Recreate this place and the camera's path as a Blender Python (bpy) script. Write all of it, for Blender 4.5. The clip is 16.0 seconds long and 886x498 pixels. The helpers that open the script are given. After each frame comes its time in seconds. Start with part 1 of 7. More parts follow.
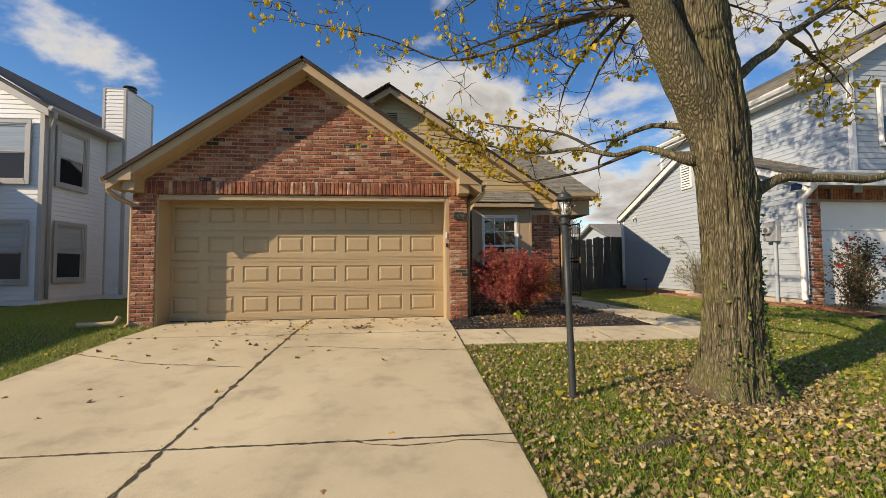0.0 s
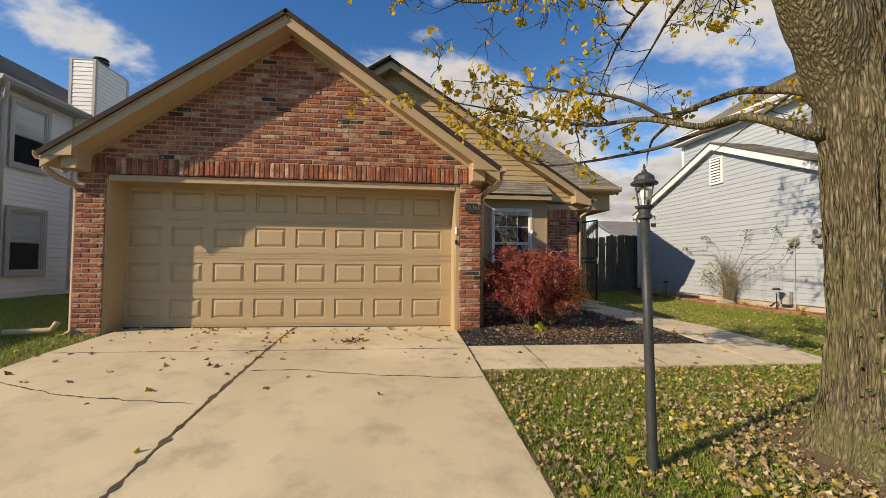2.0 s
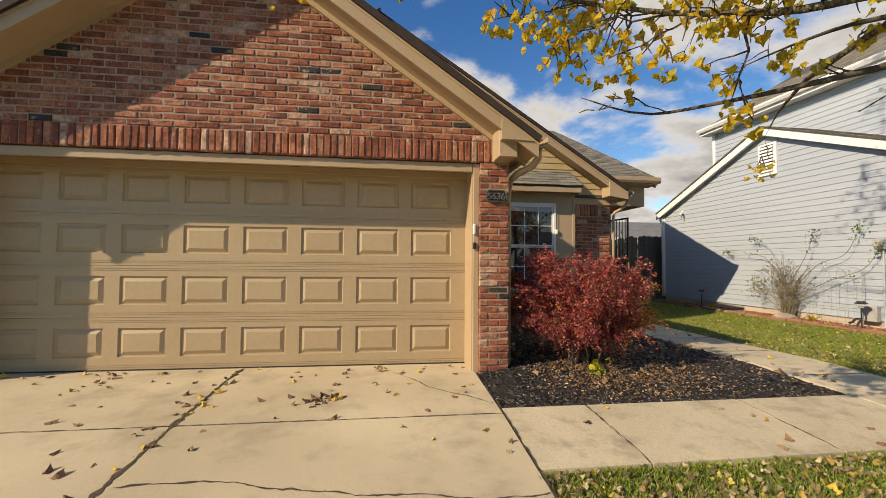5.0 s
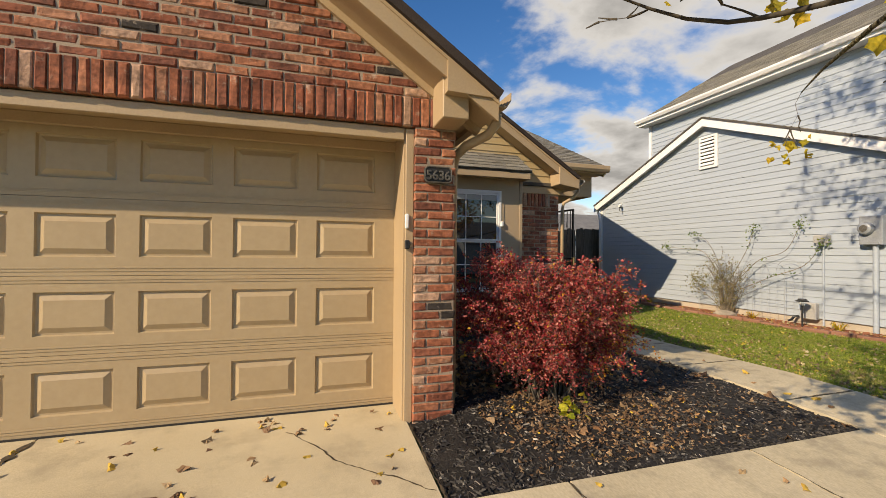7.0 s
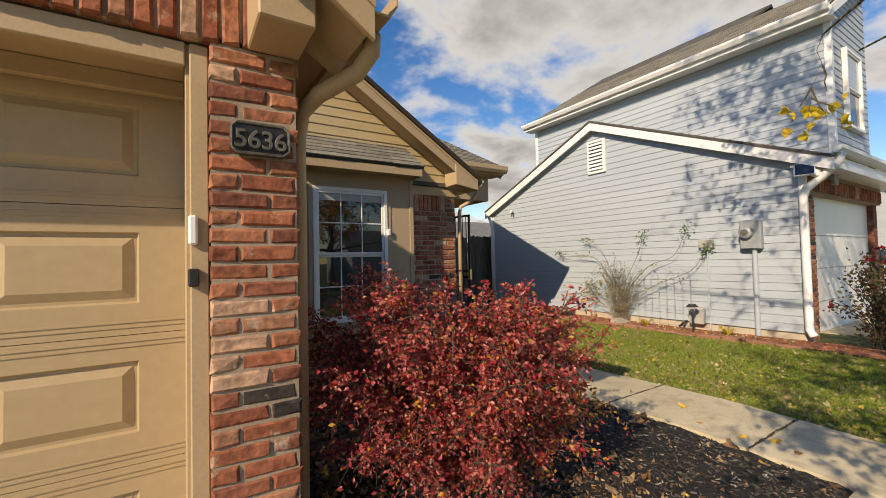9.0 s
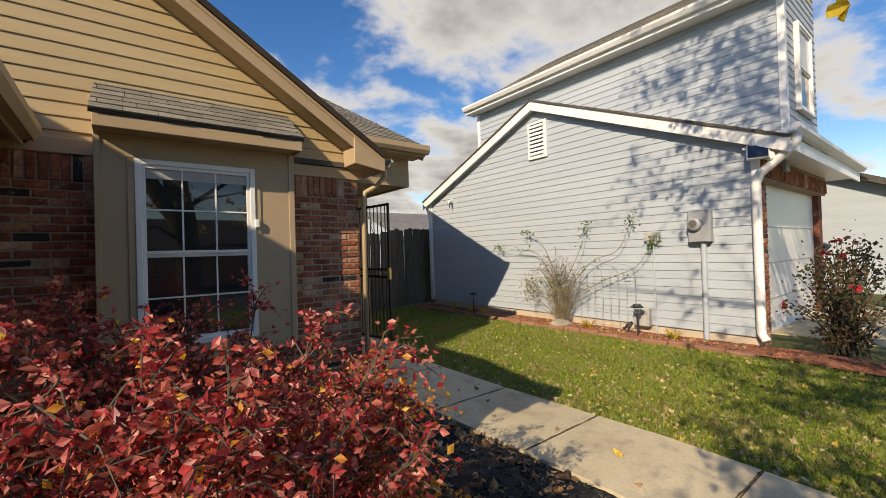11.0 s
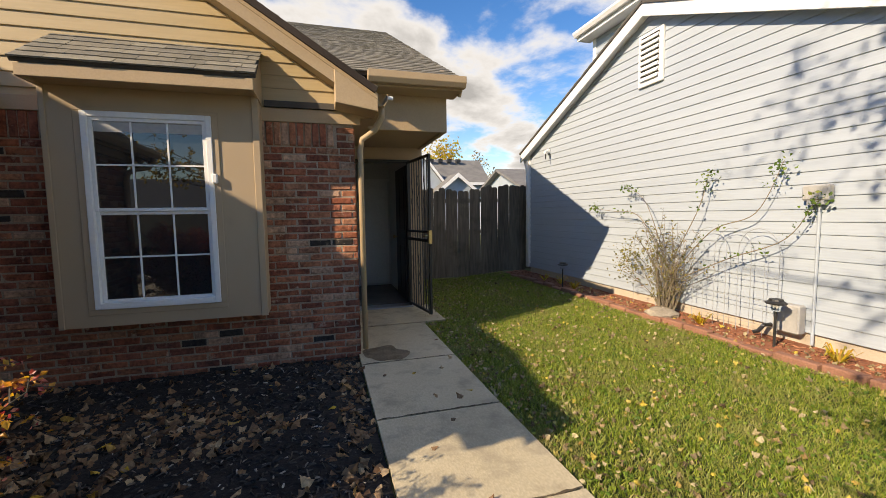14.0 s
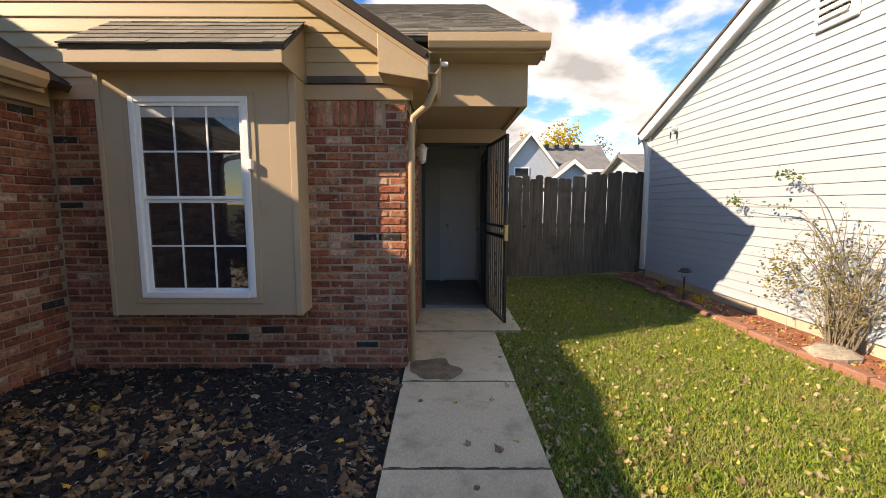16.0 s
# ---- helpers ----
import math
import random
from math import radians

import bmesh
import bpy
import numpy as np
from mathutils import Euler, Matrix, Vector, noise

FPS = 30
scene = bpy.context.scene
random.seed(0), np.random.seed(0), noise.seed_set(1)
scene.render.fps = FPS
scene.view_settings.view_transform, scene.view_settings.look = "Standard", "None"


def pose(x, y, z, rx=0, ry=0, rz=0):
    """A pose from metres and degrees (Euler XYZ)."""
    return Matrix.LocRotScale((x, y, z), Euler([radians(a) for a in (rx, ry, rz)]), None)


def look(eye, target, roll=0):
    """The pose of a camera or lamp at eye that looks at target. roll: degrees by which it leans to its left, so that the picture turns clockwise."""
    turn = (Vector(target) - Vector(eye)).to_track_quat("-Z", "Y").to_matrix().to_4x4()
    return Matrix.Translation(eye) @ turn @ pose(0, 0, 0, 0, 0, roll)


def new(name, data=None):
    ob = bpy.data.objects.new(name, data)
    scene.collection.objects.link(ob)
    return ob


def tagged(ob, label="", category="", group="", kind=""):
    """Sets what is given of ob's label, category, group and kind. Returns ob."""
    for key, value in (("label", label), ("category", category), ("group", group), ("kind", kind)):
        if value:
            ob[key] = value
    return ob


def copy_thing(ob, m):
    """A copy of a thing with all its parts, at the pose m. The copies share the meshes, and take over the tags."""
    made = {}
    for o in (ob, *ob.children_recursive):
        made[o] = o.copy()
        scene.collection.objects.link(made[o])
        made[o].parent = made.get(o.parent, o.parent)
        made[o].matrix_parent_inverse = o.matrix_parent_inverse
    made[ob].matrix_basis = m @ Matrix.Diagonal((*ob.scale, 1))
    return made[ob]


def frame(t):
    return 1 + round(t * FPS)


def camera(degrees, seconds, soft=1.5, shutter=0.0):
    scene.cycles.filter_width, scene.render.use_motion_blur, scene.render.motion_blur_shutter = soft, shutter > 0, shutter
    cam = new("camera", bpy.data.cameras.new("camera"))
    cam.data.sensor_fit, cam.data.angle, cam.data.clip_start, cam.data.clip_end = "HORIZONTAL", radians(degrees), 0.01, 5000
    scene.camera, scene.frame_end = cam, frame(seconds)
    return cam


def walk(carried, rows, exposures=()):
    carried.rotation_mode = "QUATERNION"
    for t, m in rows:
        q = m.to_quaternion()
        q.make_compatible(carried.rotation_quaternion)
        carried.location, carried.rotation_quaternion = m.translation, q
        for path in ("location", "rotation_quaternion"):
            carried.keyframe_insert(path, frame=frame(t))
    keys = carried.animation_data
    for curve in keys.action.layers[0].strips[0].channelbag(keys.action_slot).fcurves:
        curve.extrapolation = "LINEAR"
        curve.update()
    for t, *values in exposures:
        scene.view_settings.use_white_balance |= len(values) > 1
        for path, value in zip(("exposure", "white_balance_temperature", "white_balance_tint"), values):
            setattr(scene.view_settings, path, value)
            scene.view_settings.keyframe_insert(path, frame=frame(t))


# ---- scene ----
cam = camera(94.2, 16.0, soft=0.8)
METRES, EYE, TILT, LEAN, TURN = 9.9, 1.5, 0.0, 0.0, -5.6
ROWS = [
    (0.0, 0.0, 0.0, 0.0, 0.02, 2.62, 0.47),
    (0.5, -0.0047, 0.0278, 0.0036, -0.8, 2.47, 0.5),
    (1.0, -0.0155, 0.0572, 0.0079, -1.25, 2.23, 0.2),
    (1.5, -0.0176, 0.0865, 0.0059, -1.17, 2.07, -0.25),
    (2.0, -0.0188, 0.1164, 0.01, -0.54, 1.87, -0.59),
    (2.5, -0.0257, 0.1507, 0.0133, 0.6, 1.85, -0.75),
    (3.0, -0.0336, 0.1804, 0.0151, 1.37, 1.99, -0.47),
    (5.5, -0.0408, 0.3373, 0.0262, -3.69, 2.05, -0.72),
    (6.0, -0.0395, 0.37, 0.0317, -5.88, 1.72, -1.04),
    (6.5, -0.034, 0.4002, 0.031, -8.47, 1.19, -0.91),
    (7.0, -0.0274, 0.4306, 0.034, -11.37, 0.66, -0.47),
    (7.5, -0.0153, 0.4648, 0.0347, -14.13, 0.51, -0.11),
    (8.0, -0.0041, 0.4968, 0.0374, -17.35, 0.85, 0.24),
    (8.5, 0.0073, 0.5275, 0.0426, -21.57, 1.39, 0.72),
    (9.0, 0.0202, 0.5618, 0.0446, -26.82, 1.68, 1.32),
    (9.5, 0.0371, 0.5882, 0.0469, -32.68, 1.57, 1.95),
    (12.0, 0.2074, 0.6335, 0.0487, -29.7, -0.89, 1.82),
    (12.5, 0.2401, 0.6372, 0.0471, -24.61, -2.15, 1.69),
    (13.0, 0.2685, 0.6444, 0.0477, -19.85, -3.21, 1.51),
    (13.5, 0.2949, 0.6568, 0.0492, -15.1, -4.08, 1.24),
    (14.0, 0.3179, 0.6673, 0.0479, -10.61, -4.69, 0.86),
    (14.5, 0.3401, 0.6773, 0.0483, -6.1, -5.04, 0.59),
    (15.0, 0.3538, 0.696, 0.05, -1.51, -5.57, 0.27),
    (15.5, 0.3642, 0.7154, 0.0504, 2.31, -5.94, 0.05),
    (16.0, 0.3744, 0.7389, 0.0511, 5.45, -6.19, -0.05),
]
walk(cam, [(t, pose(0, 0, EYE, TILT, LEAN, TURN) @ pose(METRES * x, METRES * y, METRES * z, 90 + pitch, roll, yaw)) for t, x, y, z, yaw, pitch, roll in ROWS],
     exposures=[(0.0, 0.12, 8400, 11), (6.5, 0.14, 8500, 11), (9.5, 0.10, 8400, 11), (12.0, 0.28, 8400, 11), (14.0, 0.52, 8400, 12), (15.0, 0.68, 8500, 14), (16.0, 0.92, 8600, 16)])


# ---- world, sun ----
SUN_AZ, SUN_EL = 67.0, 29.5      # degrees from the garage's normal towards -x; height
to_sun = Vector((-math.sin(radians(SUN_AZ)) * math.cos(radians(SUN_EL)),
                 -math.cos(radians(SUN_AZ)) * math.cos(radians(SUN_EL)), math.sin(radians(SUN_EL))))
world = bpy.data.worlds.new("world")
scene.world = world
world.use_nodes = True
wn, wl = world.node_tree.nodes, world.node_tree.links
wn.clear()
sky = wn.new("ShaderNodeTexSky")
sky.sky_type, sky.sun_disc = "NISHITA", False
sky.sun_elevation, sky.sun_rotation = radians(SUN_EL), math.atan2(to_sun.x, to_sun.y)
sky.air_density, sky.dust_density, sky.ozone_density = 1.0, 0.05, 2.5
tc = wn.new("ShaderNodeTexCoord")
sep = wn.new("ShaderNodeSeparateXYZ")
wl.new(tc.outputs["Generated"], sep.inputs[0])
# clouds lie on a flat layer: direction divided by its height
zc = wn.new("ShaderNodeMath"); zc.operation = "MAXIMUM"; zc.inputs[1].default_value = 0.0
wl.new(sep.outputs["Z"], zc.inputs[0])
za = wn.new("ShaderNodeMath"); za.operation = "ADD"; za.inputs[1].default_value = 0.22
wl.new(zc.outputs[0], za.inputs[0])
flat = wn.new("ShaderNodeCombineXYZ")
for k in "XY":
    d = wn.new("ShaderNodeMath"); d.operation = "DIVIDE"
    wl.new(sep.outputs[k], d.inputs[0]); wl.new(za.outputs[0], d.inputs[1]); wl.new(d.outputs[0], flat.inputs[k])
cn = wn.new("ShaderNodeTexNoise"); cn.inputs["Scale"].default_value = 1.9; cn.inputs["Detail"].default_value = 9; cn.inputs["Roughness"].default_value = 0.56
cn.inputs["Distortion"].default_value = 0.15
off = wn.new("ShaderNodeVectorMath"); off.operation = "ADD"; off.inputs[1].default_value = (3.1, 1.7, 0.4)
wl.new(flat.outputs[0], off.inputs[0]); wl.new(off.outputs[0], cn.inputs["Vector"])
bias = wn.new("ShaderNodeVectorMath"); bias.operation = "DOT_PRODUCT"; bias.inputs[1].default_value = (0.075, 0.06, 0.0)
wl.new(tc.outputs["Generated"], bias.inputs[0])
# a bank of cloud stands over the houses behind the lawn
bank = wn.new("ShaderNodeVectorMath"); bank.operation = "DOT_PRODUCT"
bank.inputs[1].default_value = (math.sin(radians(30)) * math.cos(radians(24)), math.cos(radians(30)) * math.cos(radians(24)), math.sin(radians(24)))
wl.new(tc.outputs["Generated"], bank.inputs[0])
near = wn.new("ShaderNodeMapRange"); near.interpolation_type = "SMOOTHSTEP"
near.inputs["From Min"].default_value, near.inputs["From Max"].default_value, near.inputs["To Max"].default_value = 0.82, 0.97, 0.07
wl.new(bank.outputs["Value"], near.inputs["Value"])
cpos = wn.new("ShaderNodeMath"); cpos.operation = "ADD"
wl.new(bias.outputs["Value"], cpos.inputs[0]); wl.new(near.outputs[0], cpos.inputs[1])
csum = wn.new("ShaderNodeMath"); csum.operation = "ADD"
wl.new(cn.outputs["Fac"], csum.inputs[0]); wl.new(cpos.outputs[0], csum.inputs[1])
cover = wn.new("ShaderNodeMapRange"); cover.interpolation_type = "SMOOTHSTEP"
cover.inputs["From Min"].default_value, cover.inputs["From Max"].default_value = 0.53, 0.67
wl.new(csum.outputs[0], cover.inputs["Value"])
shade = wn.new("ShaderNodeMapRange"); shade.inputs["From Min"].default_value, shade.inputs["From Max"].default_value = 0.60, 0.80
shade.inputs["To Min"].default_value, shade.inputs["To Max"].default_value = 1.0, 0.46
wl.new(csum.outputs[0], shade.inputs["Value"])
ccol = wn.new("ShaderNodeMix"); ccol.data_type = "RGBA"; ccol.blend_type = "MULTIPLY"; ccol.inputs[0].default_value = 1.0
ccol.inputs[6].default_value = (9.2, 10.0, 11.4, 1)
wl.new(shade.outputs[0], ccol.inputs[7])
cmix = wn.new("ShaderNodeMix"); cmix.data_type = "RGBA"
deep = wn.new("ShaderNodeHueSaturation"); deep.inputs["Saturation"].default_value = 1.36; deep.inputs["Value"].default_value = 2.15; deep.inputs["Hue"].default_value = 0.512
wl.new(sky.outputs[0], deep.inputs["Color"])
wl.new(cover.outputs[0], cmix.inputs[0]); wl.new(deep.outputs[0], cmix.inputs[6]); wl.new(ccol.outputs[2], cmix.inputs[7])
bg = wn.new("ShaderNodeBackground"); bg.inputs["Strength"].default_value = 0.073
wl.new(cmix.outputs[2], bg.inputs["Color"])
wout = wn.new("ShaderNodeOutputWorld"); wl.new(bg.outputs[0], wout.inputs[0])

sun = new("sun", bpy.data.lights.new("sun", "SUN"))
sun.data.energy, sun.data.angle, sun.data.color = 5.0, radians(0.5), (1.0, 0.90, 0.77)
sun.matrix_world = look((0, 0, 30), Vector((0, 0, 30)) - to_sun)


# ---- materials ----
def ramp(nodes, stops, constant=False):
    r = nodes.new("ShaderNodeValToRGB")
    r.color_ramp.interpolation = "CONSTANT" if constant else "LINEAR"
    e = r.color_ramp.elements
    while len(e) < len(stops):
        e.new(0.5)
    for k, (p, c) in zip(e, stops):
        k.position, k.color = p, (*c, 1)
    return r


def material(name, a, b, rough=0.8, fine=40.0, coarse=1.2, bump=0.3, metal=0.0, stretch=(1, 1, 1), pieces="", stops=None, spec=0.4,
             dirt=None, dirt_at=(0.55, 0.75), dirt_scale=2.0, bump_dist=0.004, mix=0.5):
    """Two colours mingled by coarse and fine noise; pieces: 'object' or 'island' picks each piece's colour from stops."""
    m = bpy.data.materials.new(name)
    m.use_nodes = True
    n, l = m.node_tree.nodes, m.node_tree.links
    p = n["Principled BSDF"]
    geo = n.new("ShaderNodeNewGeometry")
    mp = n.new("ShaderNodeMapping"); mp.inputs["Scale"].default_value = stretch
    l.new(geo.outputs["Position"], mp.inputs["Vector"])
    f = n.new("ShaderNodeTexNoise"); f.inputs["Scale"].default_value = fine; f.inputs["Detail"].default_value = 5
    c = n.new("ShaderNodeTexNoise"); c.inputs["Scale"].default_value = coarse; c.inputs["Detail"].default_value = 4
    l.new(mp.outputs[0], f.inputs["Vector"]); l.new(mp.outputs[0], c.inputs["Vector"])
    s = n.new("ShaderNodeMath"); s.operation = "MULTIPLY_ADD"; s.inputs[1].default_value = mix
    l.new(f.outputs["Fac"], s.inputs[0])
    h = n.new("ShaderNodeMath"); h.operation = "MULTIPLY"; h.inputs[1].default_value = 1 - mix
    l.new(c.outputs["Fac"], h.inputs[0]); l.new(h.outputs[0], s.inputs[2])
    r = ramp(n, [(0.36, a), (0.64, b)])
    l.new(s.outputs[0], r.inputs[0])
    colour = r.outputs[0]
    if pieces:
        src = n.new("ShaderNodeObjectInfo").outputs["Random"] if pieces == "object" else geo.outputs["Random Per Island"]
        pr = ramp(n, stops, True)
        l.new(src, pr.inputs[0])
        mx = n.new("ShaderNodeMix"); mx.data_type = "RGBA"; mx.blend_type = "MULTIPLY"; mx.inputs[0].default_value = 1.0
        l.new(colour, mx.inputs[6]); l.new(pr.outputs[0], mx.inputs[7])
        colour = mx.outputs[2]
    if dirt:
        dn = n.new("ShaderNodeTexNoise"); dn.inputs["Scale"].default_value = dirt_scale; dn.inputs["Detail"].default_value = 8
        dn.inputs["Roughness"].default_value = 0.65
        l.new(geo.outputs["Position"], dn.inputs["Vector"])
        dr = n.new("ShaderNodeMapRange"); dr.inputs["From Min"].default_value, dr.inputs["From Max"].default_value = dirt_at
        l.new(dn.outputs["Fac"], dr.inputs["Value"])
        dm = n.new("ShaderNodeMix"); dm.data_type = "RGBA"; dm.inputs[7].default_value = (*dirt, 1)
        l.new(dr.outputs[0], dm.inputs[0]); l.new(colour, dm.inputs[6])
        colour = dm.outputs[2]
    l.new(colour, p.inputs["Base Color"])
    rr = n.new("ShaderNodeMapRange"); rr.inputs["To Min"].default_value, rr.inputs["To Max"].default_value = max(0.02, rough - 0.1), min(1, rough + 0.1)
    l.new(f.outputs["Fac"], rr.inputs["Value"]); l.new(rr.outputs[0], p.inputs["Roughness"])
    p.inputs["Metallic"].default_value, p.inputs["Specular IOR Level"].default_value = metal, spec
    if bump:
        bp = n.new("ShaderNodeBump"); bp.inputs["Strength"].default_value = bump; bp.inputs["Distance"].default_value = bump_dist
        l.new(s.outputs[0], bp.inputs["Height"]); l.new(bp.outputs[0], p.inputs["Normal"])
    return m


def leaf_material(name, stops, rough=0.55, through_light=0.35, patch=None, shine=(1, 1, 1)):
    m = bpy.data.materials.new(name)
    m.use_nodes = True
    n, l = m.node_tree.nodes, m.node_tree.links
    p = n["Principled BSDF"]
    geo = n.new("ShaderNodeNewGeometry")
    r = ramp(n, stops)
    l.new(geo.outputs["Random Per Island"], r.inputs[0])
    nz = n.new("ShaderNodeTexNoise"); nz.inputs["Scale"].default_value = 60
    l.new(geo.outputs["Position"], nz.inputs["Vector"])
    v = ramp(n, [(0.3, (0.6, 0.6, 0.6)), (0.7, (1.15, 1.1, 1.05))])
    l.new(nz.outputs["Fac"], v.inputs[0])
    mx = n.new("ShaderNodeMix"); mx.data_type = "RGBA"; mx.blend_type = "MULTIPLY"; mx.inputs[0].default_value = 1.0
    l.new(r.outputs[0], mx.inputs[6]); l.new(v.outputs[0], mx.inputs[7])
    if patch:
        pn = n.new("ShaderNodeTexNoise"); pn.inputs["Scale"].default_value = 1.9; pn.inputs["Detail"].default_value = 7; pn.inputs["Roughness"].default_value = 0.7
        l.new(geo.outputs["Position"], pn.inputs["Vector"])
        pm = n.new("ShaderNodeMapRange"); pm.inputs["From Min"].default_value, pm.inputs["From Max"].default_value = 0.50, 0.69
        l.new(pn.outputs["Fac"], pm.inputs["Value"])
        px = n.new("ShaderNodeMix"); px.data_type = "RGBA"; px.inputs[7].default_value = (*patch, 1)
        l.new(pm.outputs[0], px.inputs[0]); l.new(mx.outputs[2], px.inputs[6])
        mx = px
    l.new(mx.outputs[2], p.inputs["Base Color"])
    p.inputs["Roughness"].default_value = rough
    warm = n.new("ShaderNodeMix"); warm.data_type = "RGBA"; warm.blend_type = "MULTIPLY"; warm.inputs[0].default_value = 1.0; warm.inputs[7].default_value = (*shine, 1)
    l.new(mx.outputs[2], warm.inputs[6])
    tr = n.new("ShaderNodeBsdfTranslucent"); l.new(warm.outputs[2], tr.inputs["Color"])
    ms = n.new("ShaderNodeMixShader"); ms.inputs[0].default_value = through_light
    l.new(p.outputs[0], ms.inputs[1]); l.new(tr.outputs[0], ms.inputs[2])
    l.new(ms.outputs[0], n["Material Output"].inputs["Surface"])
    return m


def bark_material():
    """Grey-brown ridges between dark furrows that run up the stem, with algae."""
    m = bpy.data.materials.new("bark")
    m.use_nodes = True
    n, l = m.node_tree.nodes, m.node_tree.links
    p = n["Principled BSDF"]
    geo = n.new("ShaderNodeNewGeometry")
    mp = n.new("ShaderNodeMapping"); mp.inputs["Scale"].default_value = (1, 1, 0.15)
    l.new(geo.outputs["Position"], mp.inputs["Vector"])
    bend = n.new("ShaderNodeTexNoise"); bend.inputs["Scale"].default_value = 14; bend.inputs["Detail"].default_value = 4
    l.new(mp.outputs[0], bend.inputs["Vector"])
    ad = n.new("ShaderNodeVectorMath"); ad.operation = "MULTIPLY_ADD"; ad.inputs[1].default_value = (0.05, 0.05, 0.05)
    l.new(bend.outputs["Color"], ad.inputs[0]); l.new(mp.outputs[0], ad.inputs[2])
    vo = n.new("ShaderNodeTexVoronoi"); vo.feature = "DISTANCE_TO_EDGE"; vo.inputs["Scale"].default_value = 40
    l.new(ad.outputs[0], vo.inputs["Vector"])
    ridge = n.new("ShaderNodeMapRange"); ridge.inputs["From Max"].default_value = 0.42
    l.new(vo.outputs["Distance"], ridge.inputs["Value"])
    f = n.new("ShaderNodeTexNoise"); f.inputs["Scale"].default_value = 110; f.inputs["Detail"].default_value = 6
    l.new(mp.outputs[0], f.inputs["Vector"])
    s = n.new("ShaderNodeMath"); s.operation = "MULTIPLY_ADD"; s.inputs[1].default_value = 0.55
    g = n.new("ShaderNodeMath"); g.operation = "MULTIPLY"; g.inputs[1].default_value = 0.75
    l.new(f.outputs["Fac"], g.inputs[0]); l.new(ridge.outputs[0], s.inputs[0]); l.new(g.outputs[0], s.inputs[2])
    r = ramp(n, [(0.20, (0.030, 0.024, 0.015)), (0.45, (0.10, 0.085, 0.052)), (0.75, (0.21, 0.18, 0.115)), (1.0, (0.33, 0.29, 0.20))])
    l.new(s.outputs[0], r.inputs[0])
    al = n.new("ShaderNodeTexNoise"); al.inputs["Scale"].default_value = 3.0; al.inputs["Detail"].default_value = 8
    l.new(geo.outputs["Position"], al.inputs["Vector"])
    am = n.new("ShaderNodeMapRange"); am.inputs["From Min"].default_value, am.inputs["From Max"].default_value = 0.48, 0.72
    am.inputs["To Max"].default_value = 0.6
    l.new(al.outputs["Fac"], am.inputs["Value"])
    mx = n.new("ShaderNodeMix"); mx.data_type = "RGBA"; mx.inputs[7].default_value = (0.15, 0.145, 0.055, 1)
    l.new(am.outputs[0], mx.inputs[0]); l.new(r.outputs[0], mx.inputs[6])
    l.new(mx.outputs[2], p.inputs["Base Color"])
    p.inputs["Roughness"].default_value, p.inputs["Specular IOR Level"].default_value = 0.95, 0.2
    bp = n.new("ShaderNodeBump"); bp.inputs["Strength"].default_value = 1.0; bp.inputs["Distance"].default_value = 0.02
    l.new(s.outputs[0], bp.inputs["Height"]); l.new(bp.outputs[0], p.inputs["Normal"])
    return m


BRICK_STOPS = [(0.0, (0.33, 0.115, 0.062)), (0.16, (0.25, 0.08, 0.045)), (0.34, (0.36, 0.145, 0.08)), (0.5, (0.21, 0.075, 0.048)),
               (0.62, (0.39, 0.185, 0.11)), (0.74, (0.28, 0.10, 0.06)), (0.87, (0.46, 0.29, 0.20)), (0.968, (0.045, 0.038, 0.034))]
brick_kw = dict(rough=0.9, fine=34, coarse=8, bump=1.0, bump_dist=0.012, stops=BRICK_STOPS, dirt=(0.52, 0.42, 0.33), dirt_at=(0.59, 0.74), dirt_scale=9)
M = {}
M["brick"] = material("brick", (0.42, 0.40, 0.40), (1.32, 1.29, 1.29), pieces="object", **brick_kw)
M["brick_many"] = material("brick_many", (0.42, 0.40, 0.40), (1.32, 1.29, 1.29), pieces="island", **brick_kw)
M["mortar"] = material("mortar", (0.24, 0.185, 0.14), (0.40, 0.315, 0.24), 0.95, 120, 3, 0.6)
M["tan"] = material("tan_paint", (0.39, 0.285, 0.175), (0.45, 0.335, 0.21), 0.55, 70, 1.5, 0.12, dirt=(0.33, 0.25, 0.16), dirt_at=(0.66, 0.85))
M["tan_smooth"] = material("tan_enamel", (0.405, 0.305, 0.185), (0.445, 0.34, 0.21), 0.42, 25, 1.0, 0.05, bump_dist=0.002)
M["stucco"] = material("tan_panel", (0.39, 0.295, 0.195), (0.44, 0.335, 0.225), 0.7, 160, 1.5, 0.4, dirt=(0.30, 0.24, 0.16), dirt_at=(0.64, 0.85))
M["siding_tan"] = material("tan_vinyl", (0.45, 0.345, 0.195), (0.51, 0.395, 0.23), 0.5, 12, 1.0, 0.12, stretch=(0.3, 1, 6))
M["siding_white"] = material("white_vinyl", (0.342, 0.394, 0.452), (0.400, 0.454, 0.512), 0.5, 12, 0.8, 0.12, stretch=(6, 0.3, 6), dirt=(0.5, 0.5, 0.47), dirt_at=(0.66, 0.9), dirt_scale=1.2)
M["siding_pale"] = material("pale_vinyl", (0.70, 0.72, 0.73), (0.77, 0.79, 0.80), 0.5, 12, 0.8, 0.12, stretch=(0.3, 6, 6), dirt=(0.5, 0.48, 0.42), dirt_at=(0.62, 0.9), dirt_scale=1.2)
M["white"] = material("white_paint", (0.74, 0.74, 0.73), (0.82, 0.82, 0.81), 0.4, 30, 1.2, 0.08)
